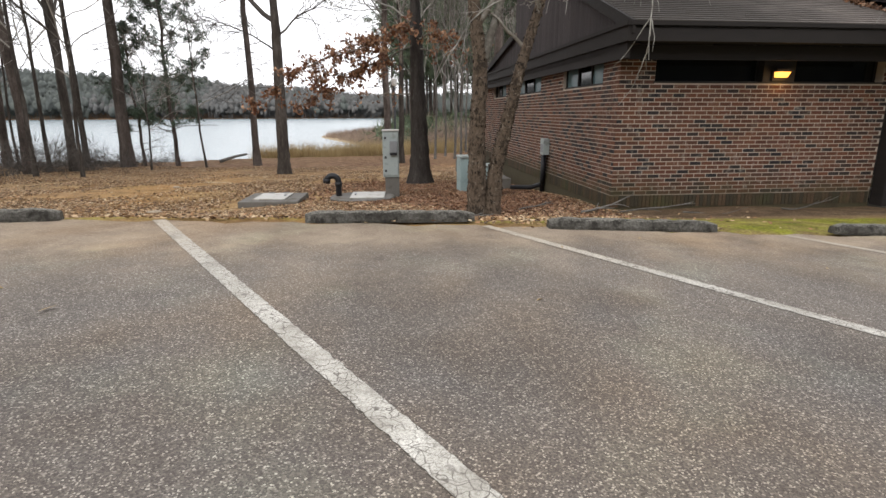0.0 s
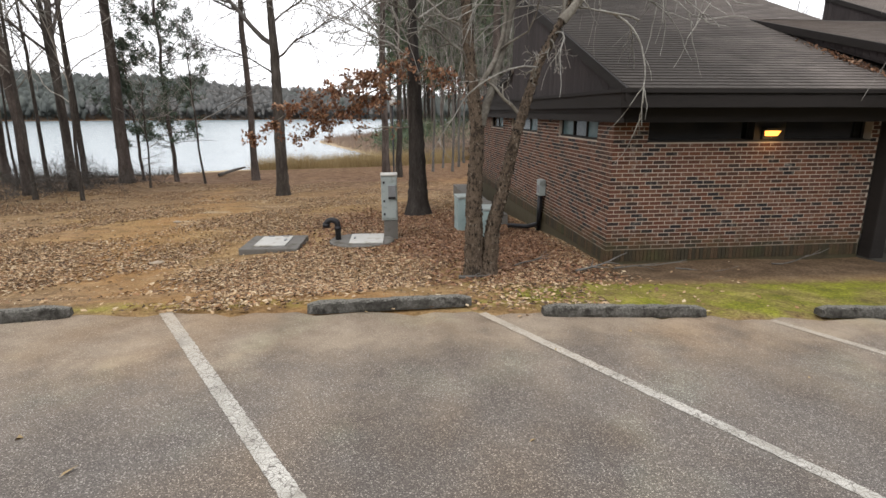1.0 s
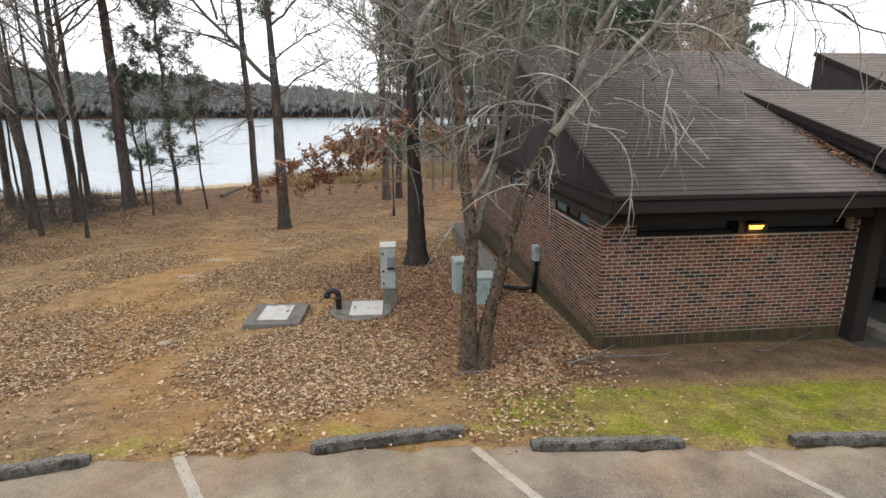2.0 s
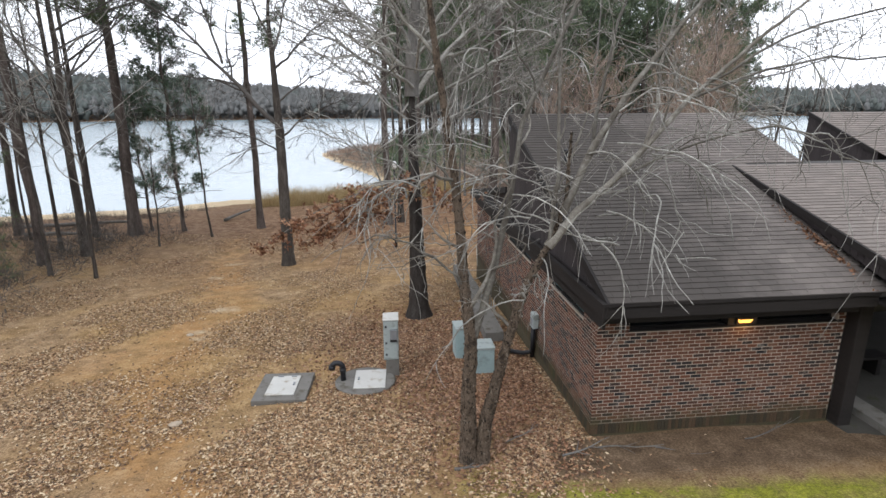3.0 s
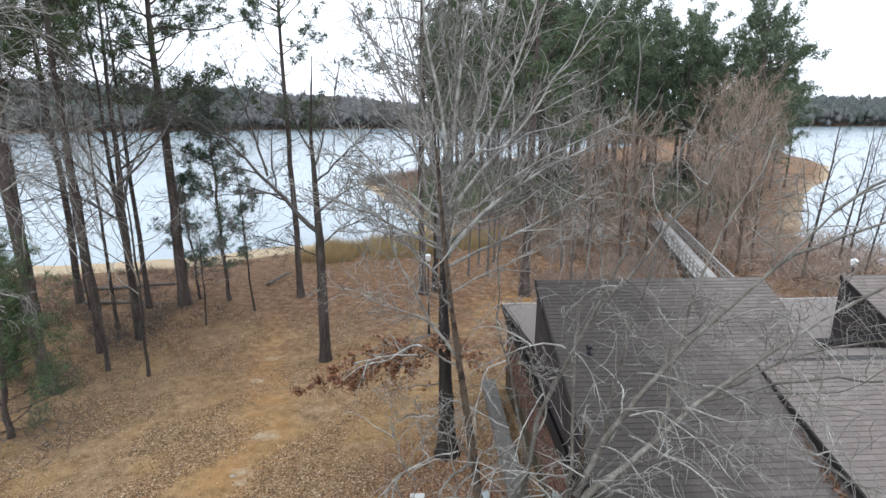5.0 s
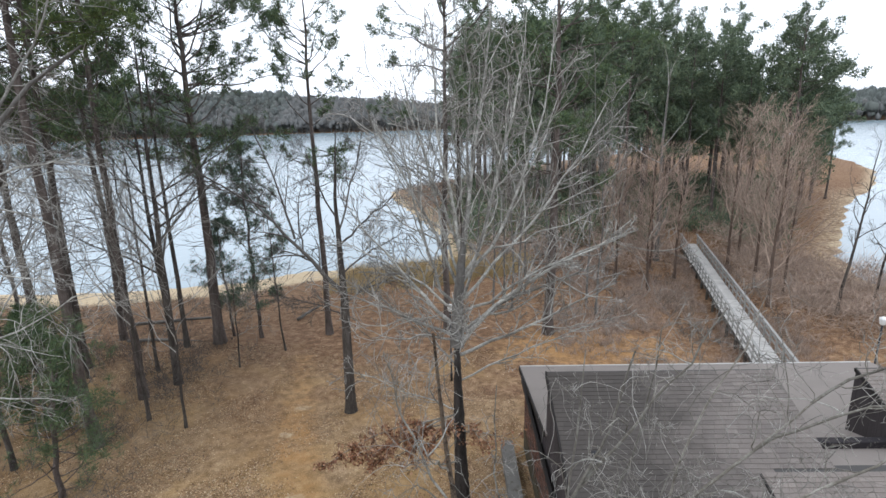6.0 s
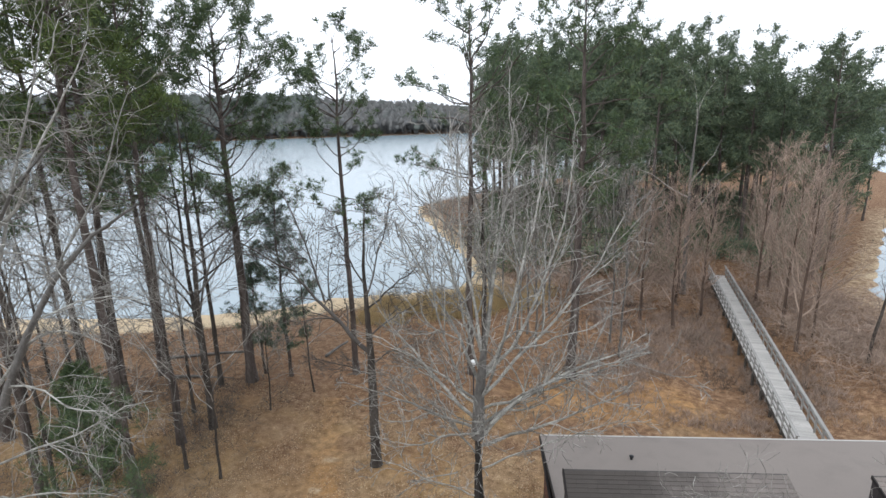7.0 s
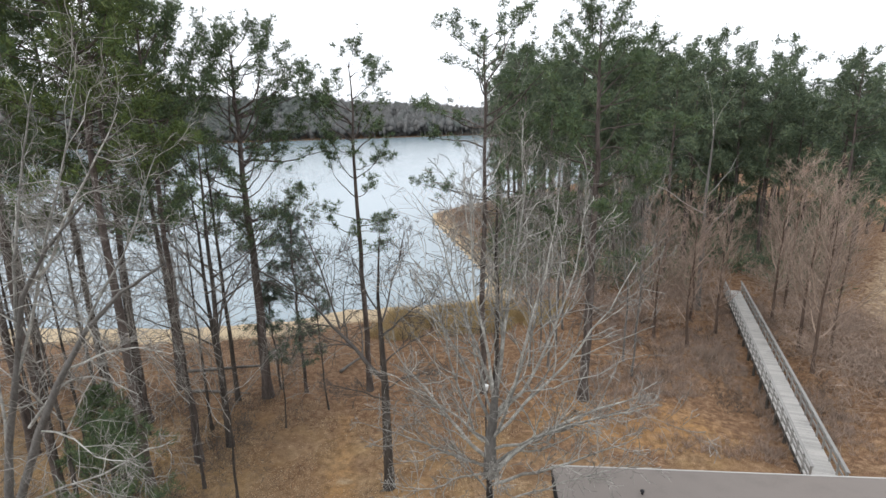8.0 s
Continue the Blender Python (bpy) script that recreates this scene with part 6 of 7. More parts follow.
# tall pines along the bank
BIG = dict(tuft=0.40, blades=18, width=0.021, per=11, dead=30, round_top=0.6)
pine(-11.4, 34.2, 20.9, 51, 0.19, 0.42, 4.4, 17, round_top=0.6, label="slender pine with sparse tufted branches by the shore", ragged=0.6, per=8, tuft=0.38, blades=19, width=0.021, dead=26)
pine(-18.2, 32.0, 21.8, 52, 0.32, 0.45, 6.4, 31, M_NEEDLE, "tall thick-trunked pine with a rounded crown", **BIG)
pine(-3.3, 35.2, 22.2, 53, 0.22, 0.5, 6.2, 18, round_top=0.8, ragged=0.5, tuft=0.38, blades=19, width=0.021, per=9, dead=26, label="tall open-crowned pine behind the lamp post")
pine(3.5, 35.4, 22.6, 54, 0.3, 0.42, 5.6, 26, label="broad-crowned pine at the wood's edge", **BIG)
pine(-16.9, 19.6, 25.5, 55, 0.22, 0.6, 4.8, 26, M_NEEDLE_YEL, "tall pine with a yellowish green crown", **BIG)
pine(-24.1, 27.4, 27.0, 56, 0.24, 0.42, 5.4, 28, M_NEEDLE_YEL, "tall pine with a dense green crown", **BIG)
pine(-25.2, 32.0, 25.5, 57, 0.2, 0.45, 4.8, 22, M_NEEDLE, **BIG)
pine(-29.5, 30.1, 27.0, 58, 0.22, 0.4, 5.2, 26, M_NEEDLE_YEL, **BIG)
pine(-35.5, 30.4, 26.0, 59, 0.22, 0.36, 5.2, 24, M_NEEDLE, **BIG)
pine(-21.5, 19.0, 26.5, 66, 0.2, 0.6, 4.8, 24, M_NEEDLE, **BIG)
pine(-28.0, 23.0, 26.0, 67, 0.22, 0.4, 5.0, 24, M_NEEDLE, **BIG)
pine(-34.0, 25.0, 25.0, 68, 0.22, 0.35, 5.0, 24, M_NEEDLE_YEL, **BIG)
pine(-18.0, 24.1, 23.5, 60, 0.19, 0.5, 4.4, 22, M_NEEDLE, "slim straight pine with a small high crown", **BIG)
pine(-15.8, 33.1, 11.3, 61, 0.10, 0.16, 2.7, 24, M_NEEDLE_BLUE, "young pine with tiers of bluish tufts", blades=20, width=0.020, tuft=0.32, dead=6, ragged=0.3, per=6)
pine(-17.8, 33.2, 6.4, 62, 0.07, 0.12, 1.7, 16, M_NEEDLE_BLUE, "young pine sapling with bluish tufts", dead=2, ragged=0.3, per=5, blades=18, width=0.017, tuft=0.29)
pine(-15.6, 16.2, 6.2, 63, 0.09, 0.03, 3.0, 20, M_NEEDLE, "bushy young pine at the wood's edge", dead=4, ragged=0.55, tuft=0.32, width=0.009, blades=24, per=6)
pine(-20.2, 20.6, 5.0, 64, 0.08, 0.05, 1.8, 16, M_NEEDLE, "bushy young pine in the undergrowth", dead=0, ragged=0.1, blades=30, width=0.014)

# leafless trees of the left bank
bare_tree("twin_trunk_tree", -17.15, 25.8, 17.5, 0.19, 65, spec_with(count=(11, 6, 5, 3)), M_BARK_OAK, M_TWIG_DARK, "leafless tree with two close dark trunks", 3, stems=[(0.25, 0.5, 1.0, 1.0), (-0.9, 0.7, 0.9, 0.85)])
for i, (x, y, top, r) in enumerate([(-19.4, 27.3, 13, 0.09), (-20.0, 31.1, 19, 0.15), (-22.8, 26, 11, 0.08), (-27.2, 27.0, 14, 0.12), (-31.8, 27.5, 12, 0.1), (-21.5, 22.5, 9, 0.06), (-14.9, 28.3, 4.5, 0.04), (-33, 33, 15, 0.12), (-23.4, 30.5, 10, 0.06), (-16.2, 22.0, 12, 0.08), (-19.0, 17.6, 14, 0.1), (-14.0, 21.5, 9, 0.06), (-25.5, 24.0, 13, 0.09), (-30.0, 25.0, 14, 0.1), (-13.2, 31.0, 8, 0.05)]):
    bare_tree("bare_tree", x, y, top, r, 70 + i, spec_with(count=(14, 6, 4, 3), wander=0.2, tip=0.0085), M_BARK_OAK, M_TWIG, "slim leafless tree with a dark trunk on the bank", 3)

bare_tree("bare_tree", -2.55, 36.0, 15.5, 0.2, 95, spec_with(count=(18, 8, 6, 3), wander=0.16, tip=0.010), M_BARK_OAK, M_TWIG, "tall leafless tree close beside a pine on the bank", 3)

# the lichen-grey tree beside the lot, whose boughs reach into view from the side
LICHEN_BOUGH = spec_with(count=(0, 9, 6, 4), angle=((0, 0), (25, 80), (25, 80), (25, 75)), length=((0, 0), (0.18, 0.55), (0.28, 0.75), (0.3, 0.7)), lift=(0, 0.0, -0.02, -0.02), wander=0.22, tip=0.0058, limb_levels=1)
LICHEN_BOUGH["from"] = (0.3, 0.12, 0.1, 0.1)
shaped_tree("lichen_tree", -14.4, 11.0,
            [([(0, 0, -0.2), (0.5, 0, 3.5), (1.4, 0, 7.6), (2.8, 0, 10.2), (3.7, 0, 11.6), (4.7, 0.1, 13.0), (5.8, 0.2, 14.0), (7.0, 0.3, 14.7)], 0.15),
             ([(-0.25, 0.1, -0.2), (0.3, 0.1, 4.0), (1.1, 0.1, 8.0), (1.55, 0.1, 9.6), (2.4, 0.1, 11.8), (3.1, 0.1, 13.8), (4.0, 0.2, 15.0), (5.2, 0.3, 16.1)], 0.14)],
            [((1.7, 0.6, 9.8), (3.2, 1.0, 12.2), (5.2, 1.0, 11.0), 0.10), ((1.4, 0.3, 7.6), (3.6, 1.0, 8.3), (5.6, 1.1, 9.5), 0.06), ((2.4, 0.1, 11.7), (3.9, 0.5, 15.2), (5.4, 0.6, 18.6), 0.09), ((2.7, 0.1, 13.0), (3.3, 0.5, 16.5), (4.3, 0.6, 18.7), 0.08), ((3.1, 0.1, 13.8), (4.6, 0.4, 15.6), (6.0, 0.5, 18.0), 0.08),
             ((1.2, 0.2, 8.2), (0.6, 1.0, 12.0), (1.2, 1.4, 16.0), 0.09), ((4.0, 0.1, 12.0), (5.2, 0.6, 12.6), (6.6, 0.7, 12.0), 0.05), ((2.8, 0.0, 10.2), (4.6, -0.6, 10.6), (6.2, -0.8, 10.0), 0.05), ((1.0, 0.2, 6.4), (2.8, 0.8, 6.6), (4.6, 1.2, 6.2), 0.05), ((4.7, 0.1, 13.0), (5.9, 0.7, 15.0), (6.6, 1.0, 17.0), 0.05), ((0.5, 0.1, 6.0), (-0.5, 0.6, 11.0), (-0.4, 0.8, 17.0), 0.09)],
            M_BARK_GREY, M_TWIG, "large leafless tree with lichen-grey crooked boughs", 90, None, LICHEN_BOUGH, "lichen-grey twigs", M_LICHEN, thick=0.42, taper=0.95,
            fans=[((3.4, 0.9, 11.9), (1.0, 0.0, 0.15), 3, 1.5, 3.2), ((4.4, 1.0, 9.0), (1.0, 0.0, 0.1), 2, 1.2, 2.6), ((2.8, 0.6, 8.2), (1.0, -0.2, 0.0), 2, 1.5, 3.0), ((3.9, 0.1, 13.4), (0.9, 0.2, 0.4), 3, 1.4, 3.0)])


# thicket of grey saplings behind the oak
SAP = spec_with(tip=0.009, count=(9, 6, 4, 3), angle=((15, 38), (18, 45), (20, 50), (20, 50)), lift=(0.12, 0.1, 0.05, 0), wander=0.10)
rng_s = np.random.default_rng(8)
greys = []
for i in range(7):
    x, y = rng_s.uniform(-0.5, 8), rng_s.uniform(38, 48)
    greys.append(bare_tree("grey_sapling", x, y, rng_s.uniform(8, 13.5), rng_s.uniform(0.06, 0.1), 100 + i, SAP, M_BARK_GREY, M_TWIG, "slender pale grey leafless sapling", 3, group="grey saplings"))
bare_tree("dead_tree", 15.4, 55, 17.0, 0.24, 130, spec_with(count=(6, 3, 2, 1), **{}), M_BARK_GREY, M_TWIG, "bleached dead snag with a few broken limbs", 2)

# brown leafless trees round the boardwalk, three models repeated
CYP = spec_with(tip=0.012, count=(26, 7, 5, 3), angle=((30, 56), (22, 50), (22, 50), (20, 50)), length=((0.24, 0.42), (0.3, 0.6), (0.35, 0.7), (0.3, 0.5)), lift=(0.08, 0.06, 0.03, 0), wander=0.10)
CYP["from"] = (0.2, 0.15, 0.15, 0.1)
models = [bare_tree("brown_tree", x, y, top, 0.12, 140 + k, CYP, M_BARK_BROWN, M_TWIG_BROWN, "brown leafless tree with fine upswept twigs by the boardwalk", 3, group="brown trees round the boardwalk")
          for k, (x, y, top) in enumerate([(12.6, 46.3, 8.8), (20.6, 42.6, 10.9), (15.6, 49.4, 8.4)])]
rng_c = np.random.default_rng(9)
spots = [(10.1, 47.4), (14.0, 52.0), (21.4, 53.0), (21.3, 46.8), (23.6, 49.4), (22.9, 45.2), (23.6, 56.0), (11.4, 56.0)]
for x, y in spots:
    s = rng_c.uniform(0.86, 1.02)
    copy_thing(models[1 if x > 20 else 2 * int(rng_c.integers(2))], pose(x, y, gz(x, y), 0, 0, rng_c.uniform(0, 360)) @ Matrix.Scale(s, 4))

# slim dark trees at the head of the cove
for i, (x, y, top, r) in enumerate([(24.4, 40.6, 10.6, 0.11), (27.3, 41.8, 9.4, 0.09), (29.2, 43.6, 9.0, 0.09), (26.4, 37.4, 7.6, 0.07)]):
    bare_tree("bare_tree", x, y, top, r, 160 + i, spec_with(count=(13, 5, 4, 3), wander=0.18, tip=0.009, length=((0.12, 0.3), (0.3, 0.6), (0.35, 0.6), (0.3, 0.6))), M_BARK_OAK, M_TWIG_DARK, "slim leafless tree at the head of the cove", 3, lean=(0.9, 0.0))

# pine wood on the peninsula: models repeated
woods = [pine(x, y, top, sd, r, cf, reach, wh, nd, "tall dark green pine of the peninsula wood", "pines of the peninsula wood", blades=8, tuft=0.6, width=0.05, dead=6, ragged=0.06, per=10, fine_twigs=False, sides=(7, 3, 3, 3), round_top=0.85)
         for x, y, top, sd, r, cf, reach, wh, nd in [(31.8, 85, 25, 201, 0.27, 0.34, 5.0, 20, M_NEEDLE_WOOD), (12, 66, 23.5, 202, 0.25, 0.40, 4.8, 18, M_NEEDLE_WOOD), (22, 78, 25, 203, 0.26, 0.30, 5.4, 21, M_NEEDLE_WOOD), (6, 72, 22, 204, 0.24, 0.38, 4.8, 18, M_NEEDLE_WOOD)]]
rng_w = np.random.default_rng(12)
placed = [(31.8, 85), (12, 66), (22, 78), (6, 72)]
tries = 0
cand = np.c_[rng_w.uniform(-8, 80, 8000), rng_w.uniform(59, 150, 8000)]
cand = cand[shore_distance(cand[:, 0], cand[:, 1]) > 3.5]
while len(placed) < 94 and tries < len(cand):
    x, y = cand[tries]
    tries += 1
    if x > 4.0 + 0.52 * y or y > 150 - 0.9 * x or (y < 66 and 14 < x < 24) or y < 75 - 0.9 * x:
        continue
    if min(math.hypot(x - a, y - b) for a, b in placed) < 3.1:
        continue
    placed.append((x, y))
    s = rng_w.uniform(0.85, 1.1) * float(np.interp(x, [20, 30, 45], [1.0, 0.86, 0.74]))
    copy_thing(woods[rng_w.integers(4)], pose(x, y, gz(x, y), 0, 0, rng_w.uniform(0, 360)) @ Matrix.Scale(s, 4))
# bare light trees in front of and right of the wood
for i in range(7):
    x, y = rng_w.uniform(-4, 12), rng_w.uniform(52, 66)
    if float(shore_distance(np.array(x), np.array(y))) > 3:
        copy_thing(greys[i % 3], pose(x, y, gz(x, y), 0, 0, rng_w.uniform(0, 360)) @ Matrix.Scale(rng_w.uniform(0.8, 1.2), 4))


# ---- far shore woods ----
def far_woods(name, label, mat, evergreen, seed, most):
    """Crowns of many small facets over slim trunks, thickest along the shore."""
    rng = np.random.default_rng(seed)
    x, y = rng.uniform(-620, 480, 90000), rng.uniform(240, 600, 90000)
    sd = shore_distance(x, y)
    belt = np.sin(x * 0.021 + 1.3) + 0.6 * np.sin(x * 0.057 + y * 0.03) + rng.normal(0, 0.5, len(x))
    keep = (sd > 0) & (rng.uniform(0, 1, len(x)) < np.where(sd < 22, 1.0, 0.5)) & (sd < 170) & ~((np.abs(x - 20) < 90) & (y < 300)) & ((belt > 0.2) == evergreen)
    x, y = x[keep][:most], y[keep][:most]
    z = ground_z(x, y, False)
    m, k = len(x), 28
    h = rng.uniform(12.5, 17, m) * (1.08 if evergreen else 1.0)
    w = h * rng.uniform(0.17, 0.25, m)
    q = rng.normal(0, 1, (m, k, 3))
    q /= np.linalg.norm(q, axis=2)[..., None]
    p = q * rng.uniform(0.7, 1.12, (m, k, 1)) * np.stack([w, w, h * 0.46], -1)[:, None] + np.stack([x, y, z + h * 0.54], -1)[:, None]
    d = rng.normal(0, 0.42, (m, k, 2, 3)) * np.array([1, 1, 2.2])
    crowns = np.stack([p, p + d[:, :, 0], p + d[:, :, 1]], 2).reshape(-1, 3, 3)
    bm = bmesh.new()
    bmesh.ops.create_icosphere(bm, subdivisions=1, radius=1)
    ball, tris = np.array([v.co[:] for v in bm.verts]), np.array([[v.index for v in f.verts] for f in bm.faces])
    bm.free()
    lumps = np.repeat(np.arange(m), 2)
    size = np.stack([w, w, h * 0.32], -1)[lumps] * rng.uniform(0.5, 0.85, (2 * m, 3))
    mid = np.stack([x, y, z + h * 0.5], -1)[lumps] + rng.normal(0, 1, (2 * m, 3)) * size * np.array([0.45, 0.45, 0.5])
    round_ = (ball[None] * rng.uniform(0.7, 1.2, (2 * m, 12, 1)) * size[:, None] + mid[:, None]).reshape(-1, 3)
    masses = new(name, poly_mesh(name, round_, (tris[None] + 12 * np.arange(2 * m)[:, None, None]).reshape(-1, 3), mat, smooth=True))
    tagged(masses, label, "woods", kind="stuff")
    tr = rng.uniform(0.1, 0.22, m)
    trunks = np.stack([np.stack([x - tr, y, z - 0.5], -1), np.stack([x + tr, y, z - 0.5], -1), np.stack([x, y, z + h * 0.8], -1)], 1)
    ob = new("twig_fringe", tri_mesh("twig_fringe", np.concatenate([crowns, trunks]), mat))
    ob.parent = masses


far_woods("far_woods", "grey leafless woods along the far shore", M_FARWOOD_HAZE, False, 15, 7000)
far_woods("far_pines", "dark green pines among the far shore woods", M_FARPINE_HAZE, True, 16, 4800)


# ---- litter, grass, moss ----
def lay(rng, n, region, density):
    out = []
    while len(out) < n:
        x, y = rng.uniform(region[0], region[1], 4000), rng.uniform(region[2], region[3], 4000)
        keep = rng.uniform(0, 1, 4000) < density(x, y)
        out.extend(zip(x[keep], y[keep]))
    a = np.array(out[:n])
    return a[:, 0], a[:, 1]


def leaf_litter():
    rng = np.random.default_rng(21)
    def dens(x, y):
        d = 0.4 + 0.6 * np.exp(-(((x + 0.2) / 3.2) ** 2 + ((y - 10.5) / 3.2) ** 2)) + 0.35 * np.exp(-(((x + 11) / 5) ** 2 + ((y - 13) / 6) ** 2))
        d = d * (0.06 + 1.6 * smooth01(0.5 + 0.9 * np.sin(0.9 * x + 0.4 * y) * np.sin(0.7 * y - 0.5 * x + 1) + 0.4 * np.sin(2.3 * x - 1.1 * y)))
        d = d * (1 - 0.6 * np.exp(-(trail_distance(x, y) / 0.9) ** 2))
        inside = (x > 2.9 - 0.1 * (y - 9)) & (y > 9.1)
        return np.where(inside | (y < lot_edge(x) - 0.25), 0, np.where(y < lot_edge(x) + 0.02, 0.05, 1) * d * np.where((x > 2) & (y < 9), 0.12, 1) * (1 - 0.75 * smooth01((x + 0.3) / 1.2) * (1 - smooth01((y - 7.0) / 1.0))))
    x, y = lay(rng, 140000, (-26, 6, 5.3, 32), dens)
    x2, y2 = lay(rng, 48000, (-13, 3.2, 5.3, 21), lambda a, b: dens(a, b) * (1 - smooth01((b - 8) / 12)) * (1 - smooth01((-a - 6) / 7)))
    x, y = np.r_[x, x2], np.r_[y, y2]
    z = np.where(y < lot_edge(x) + 0.3, np.maximum(ground_z(x, y), lot_z(x, y) + 0.002), ground_z(x, y)) + 0.010
    k = len(x)
    q = leaf_quads(rng, np.c_[x, y, z], 0.088)
    c = np.c_[x, y, z][:, None]
    q = c + (q - c) * np.array([1, 1, 0.35])
    q[..., 2] += 0.008
    ob = new("leaf_litter", tri_mesh("leaf_litter", q, M_LITTER, 4))
    tagged(ob, "scattered dry brown fallen leaves on the ground", "leaves", kind="stuff")
    # darker red-brown leaves blown together under the oak and against the wall
    def blown(x, y):
        free = (x < 2.7 - 0.1 * (y - 9)) & (y > 7.4)
        return free * (np.exp(-(((x - 1.3) / 1.5) ** 2 + ((y - 11.2) / 2.6) ** 2)) + 0.6 * np.exp(-(((x + 0.3) / 2.2) ** 2 + ((y - 14.0) / 2.6) ** 2)))
    x, y = lay(rng, 26000, (-6, 3.2, 7.4, 19), blown)
    c = np.c_[x, y, ground_z(x, y) + 0.02]
    q = leaf_quads(rng, c, 0.1)
    ob = new("blown_leaves", tri_mesh("blown_leaves", c[:, None] + (q - c[:, None]) * np.array([1, 1, 0.5]), M_REDLEAF, 4))
    tagged(ob, "dark red-brown leaves blown together beside the brick wall", "leaves", kind="stuff")
    # a few loose leaves on the asphalt
    for lx, ly, s in ((-1.98, 2.97, 0.12), (-2.48, 3.27, 0.1), (0.64, 3.4, 0.10), (1.08, 4.8, 0.14), (1.93, 5.3, 0.11), (-0.7, 5.6, 0.11), (3.1, 4.4, 0.08)):
        qq = leaf_quads(rng, [(0, 0, 0.0)], s)
        qq[..., 2] = np.abs(qq[..., 2]) * 0.4
        o = new("fallen_leaf", tri_mesh("fallen_leaf", qq, M_STRAW, 4))
        o.location = (lx, ly, float(lot_z(lx, ly)) + 0.004)
        tagged(o, "single curled brown leaf lying on asphalt", "leaf", "loose leaves on the asphalt")


leaf_litter()


def grass_clumps(name, label, mat, pts, size, blades, width, seed, up=1.6):
    rng = np.random.default_rng(seed)
    pts = np.array(pts)
    c = np.c_[pts, ground_z(pts[:, 0], pts[:, 1]) - 0.03]
    k = len(c)
    d = rng.normal(0, 0.55, (k, blades, 3))
    d[..., 2] = up
    d /= np.linalg.norm(d, axis=2)[..., None]
    base = c[:, None] + rng.normal(0, size * 0.16, (k, blades, 3)) * np.array([1, 1, 0])
    side = np.cross(d, rng.normal(0, 1, (k, blades, 3)))
    side /= np.linalg.norm(side, axis=2)[..., None]
    tip = base + d * size * rng.uniform(0.5, 1.1, (k, blades, 1)) * rng.uniform(0.35, 1.15, (k, 1, 1)) ** 1.3
    tr = np.stack([base + side * width, base - side * width, tip], 2).reshape(-1, 3, 3)
    ob = new(name, tri_mesh(name, tr, mat))
    return tagged(ob, label, "grass", kind="stuff")


rng_g = np.random.default_rng(25)


def scatter(n, x0, x1, y0, y1, wanted):
    x, y = rng_g.uniform(x0, x1, n * 8), rng_g.uniform(y0, y1, n * 8)
    k = wanted(x, y, shore_distance(x, y))
    return np.c_[x[k], y[k]][:n]


pts = scatter(3800, -15, 7, 31, 56, lambda x, y, sd: (sd > 2.0) & (sd < 11) & (np.sin(1.1 * x + 0.4 * y) * np.sin(0.8 * y - 0.6 * x) + rng_g.normal(0, 0.35, len(x)) > 0.0) & (rng_g.uniform(0, 1, len(x)) < 0.95 - 0.045 * np.abs(x + 3)))
pts = np.concatenate([pts, scatter(700, -9, 5, 26.5, 33, lambda x, y, sd: (sd > 0.8) & (sd < 9) & (np.sin(1.3 * x + 0.7 * y) + rng_g.normal(0, 0.7, len(x)) > 0.1))])
grass_clumps("marsh_grass", "tan dry marsh grass clumps behind the beach", M_STRAW, pts, 1.5, 14, 0.013, 26, 2.2)
pts = scatter(1500, -26, 6, 60, 125, lambda x, y, sd: (sd > 0.8) & (sd < 12))
grass_clumps("reeds", "brown reeds and brush along the wooded point", M_TWIG_BROWN, pts, 1.6, 12, 0.022, 36, 1.8)
pts = scatter(2400, 4, 34, 30, 60, lambda x, y, sd: (sd > 2) & (x < 1.0 + 0.47 * y) & (np.sin(0.55 * x + 0.3 * y) + np.sin(0.41 * y - 0.5 * x + 2) + rng_g.normal(0, 0.5, len(x)) > 0.2))
more = scatter(1700, 6, 32, 27, 50, lambda x, y, sd: (sd > 2) & ~((x < 13.5) & (y < 37)) & (np.abs(x - 15.22 - 0.146 * (y - 28)) > 1.3) & (np.sin(0.7 * x + 0.2 * y) + np.sin(0.5 * y - 0.6 * x + 1) + rng_g.normal(0, 0.5, len(x)) > 0.5))
pts = np.concatenate([pts, more])
grass_clumps("wetland_grass", "brown dry wetland grass round the boardwalk", M_TWIG_BROWN, pts, 0.8, 16, 0.014, 27, 1.0)
pts = scatter(3000, -45, 24, 14, 58, lambda x, y, sd: (sd > 3.5) & (np.sin(0.8 * x + 0.5 * y) * np.sin(0.6 * y - 0.4 * x) + rng_g.normal(0, 0.3, len(x)) > 0.1) & ((x < -16.5 - 0.1 * (y - 22)) | ((x > 3) & (y > 36))))
grass_clumps("undergrowth", "bare grey-brown undergrowth twigs under the trees", M_TWIG_DARK, pts, 1.0, 8, 0.009, 29, 1.1)
pts = [(rng_g.normal(3.6, 3.0), rng_g.normal(6.75, 0.6)) for _ in range(7500)]
pts = [(x, y) for x, y in pts if rng_g.uniform() < (x + 0.4) / 2.6 and x < 12 and y > float(lot_edge(x)) + 0.05]
grass_clumps("moss", "bright yellow-green moss between the lot and the wall", M_MOSSBLADE, pts, 0.035, 7, 0.006, 28, 0.8)


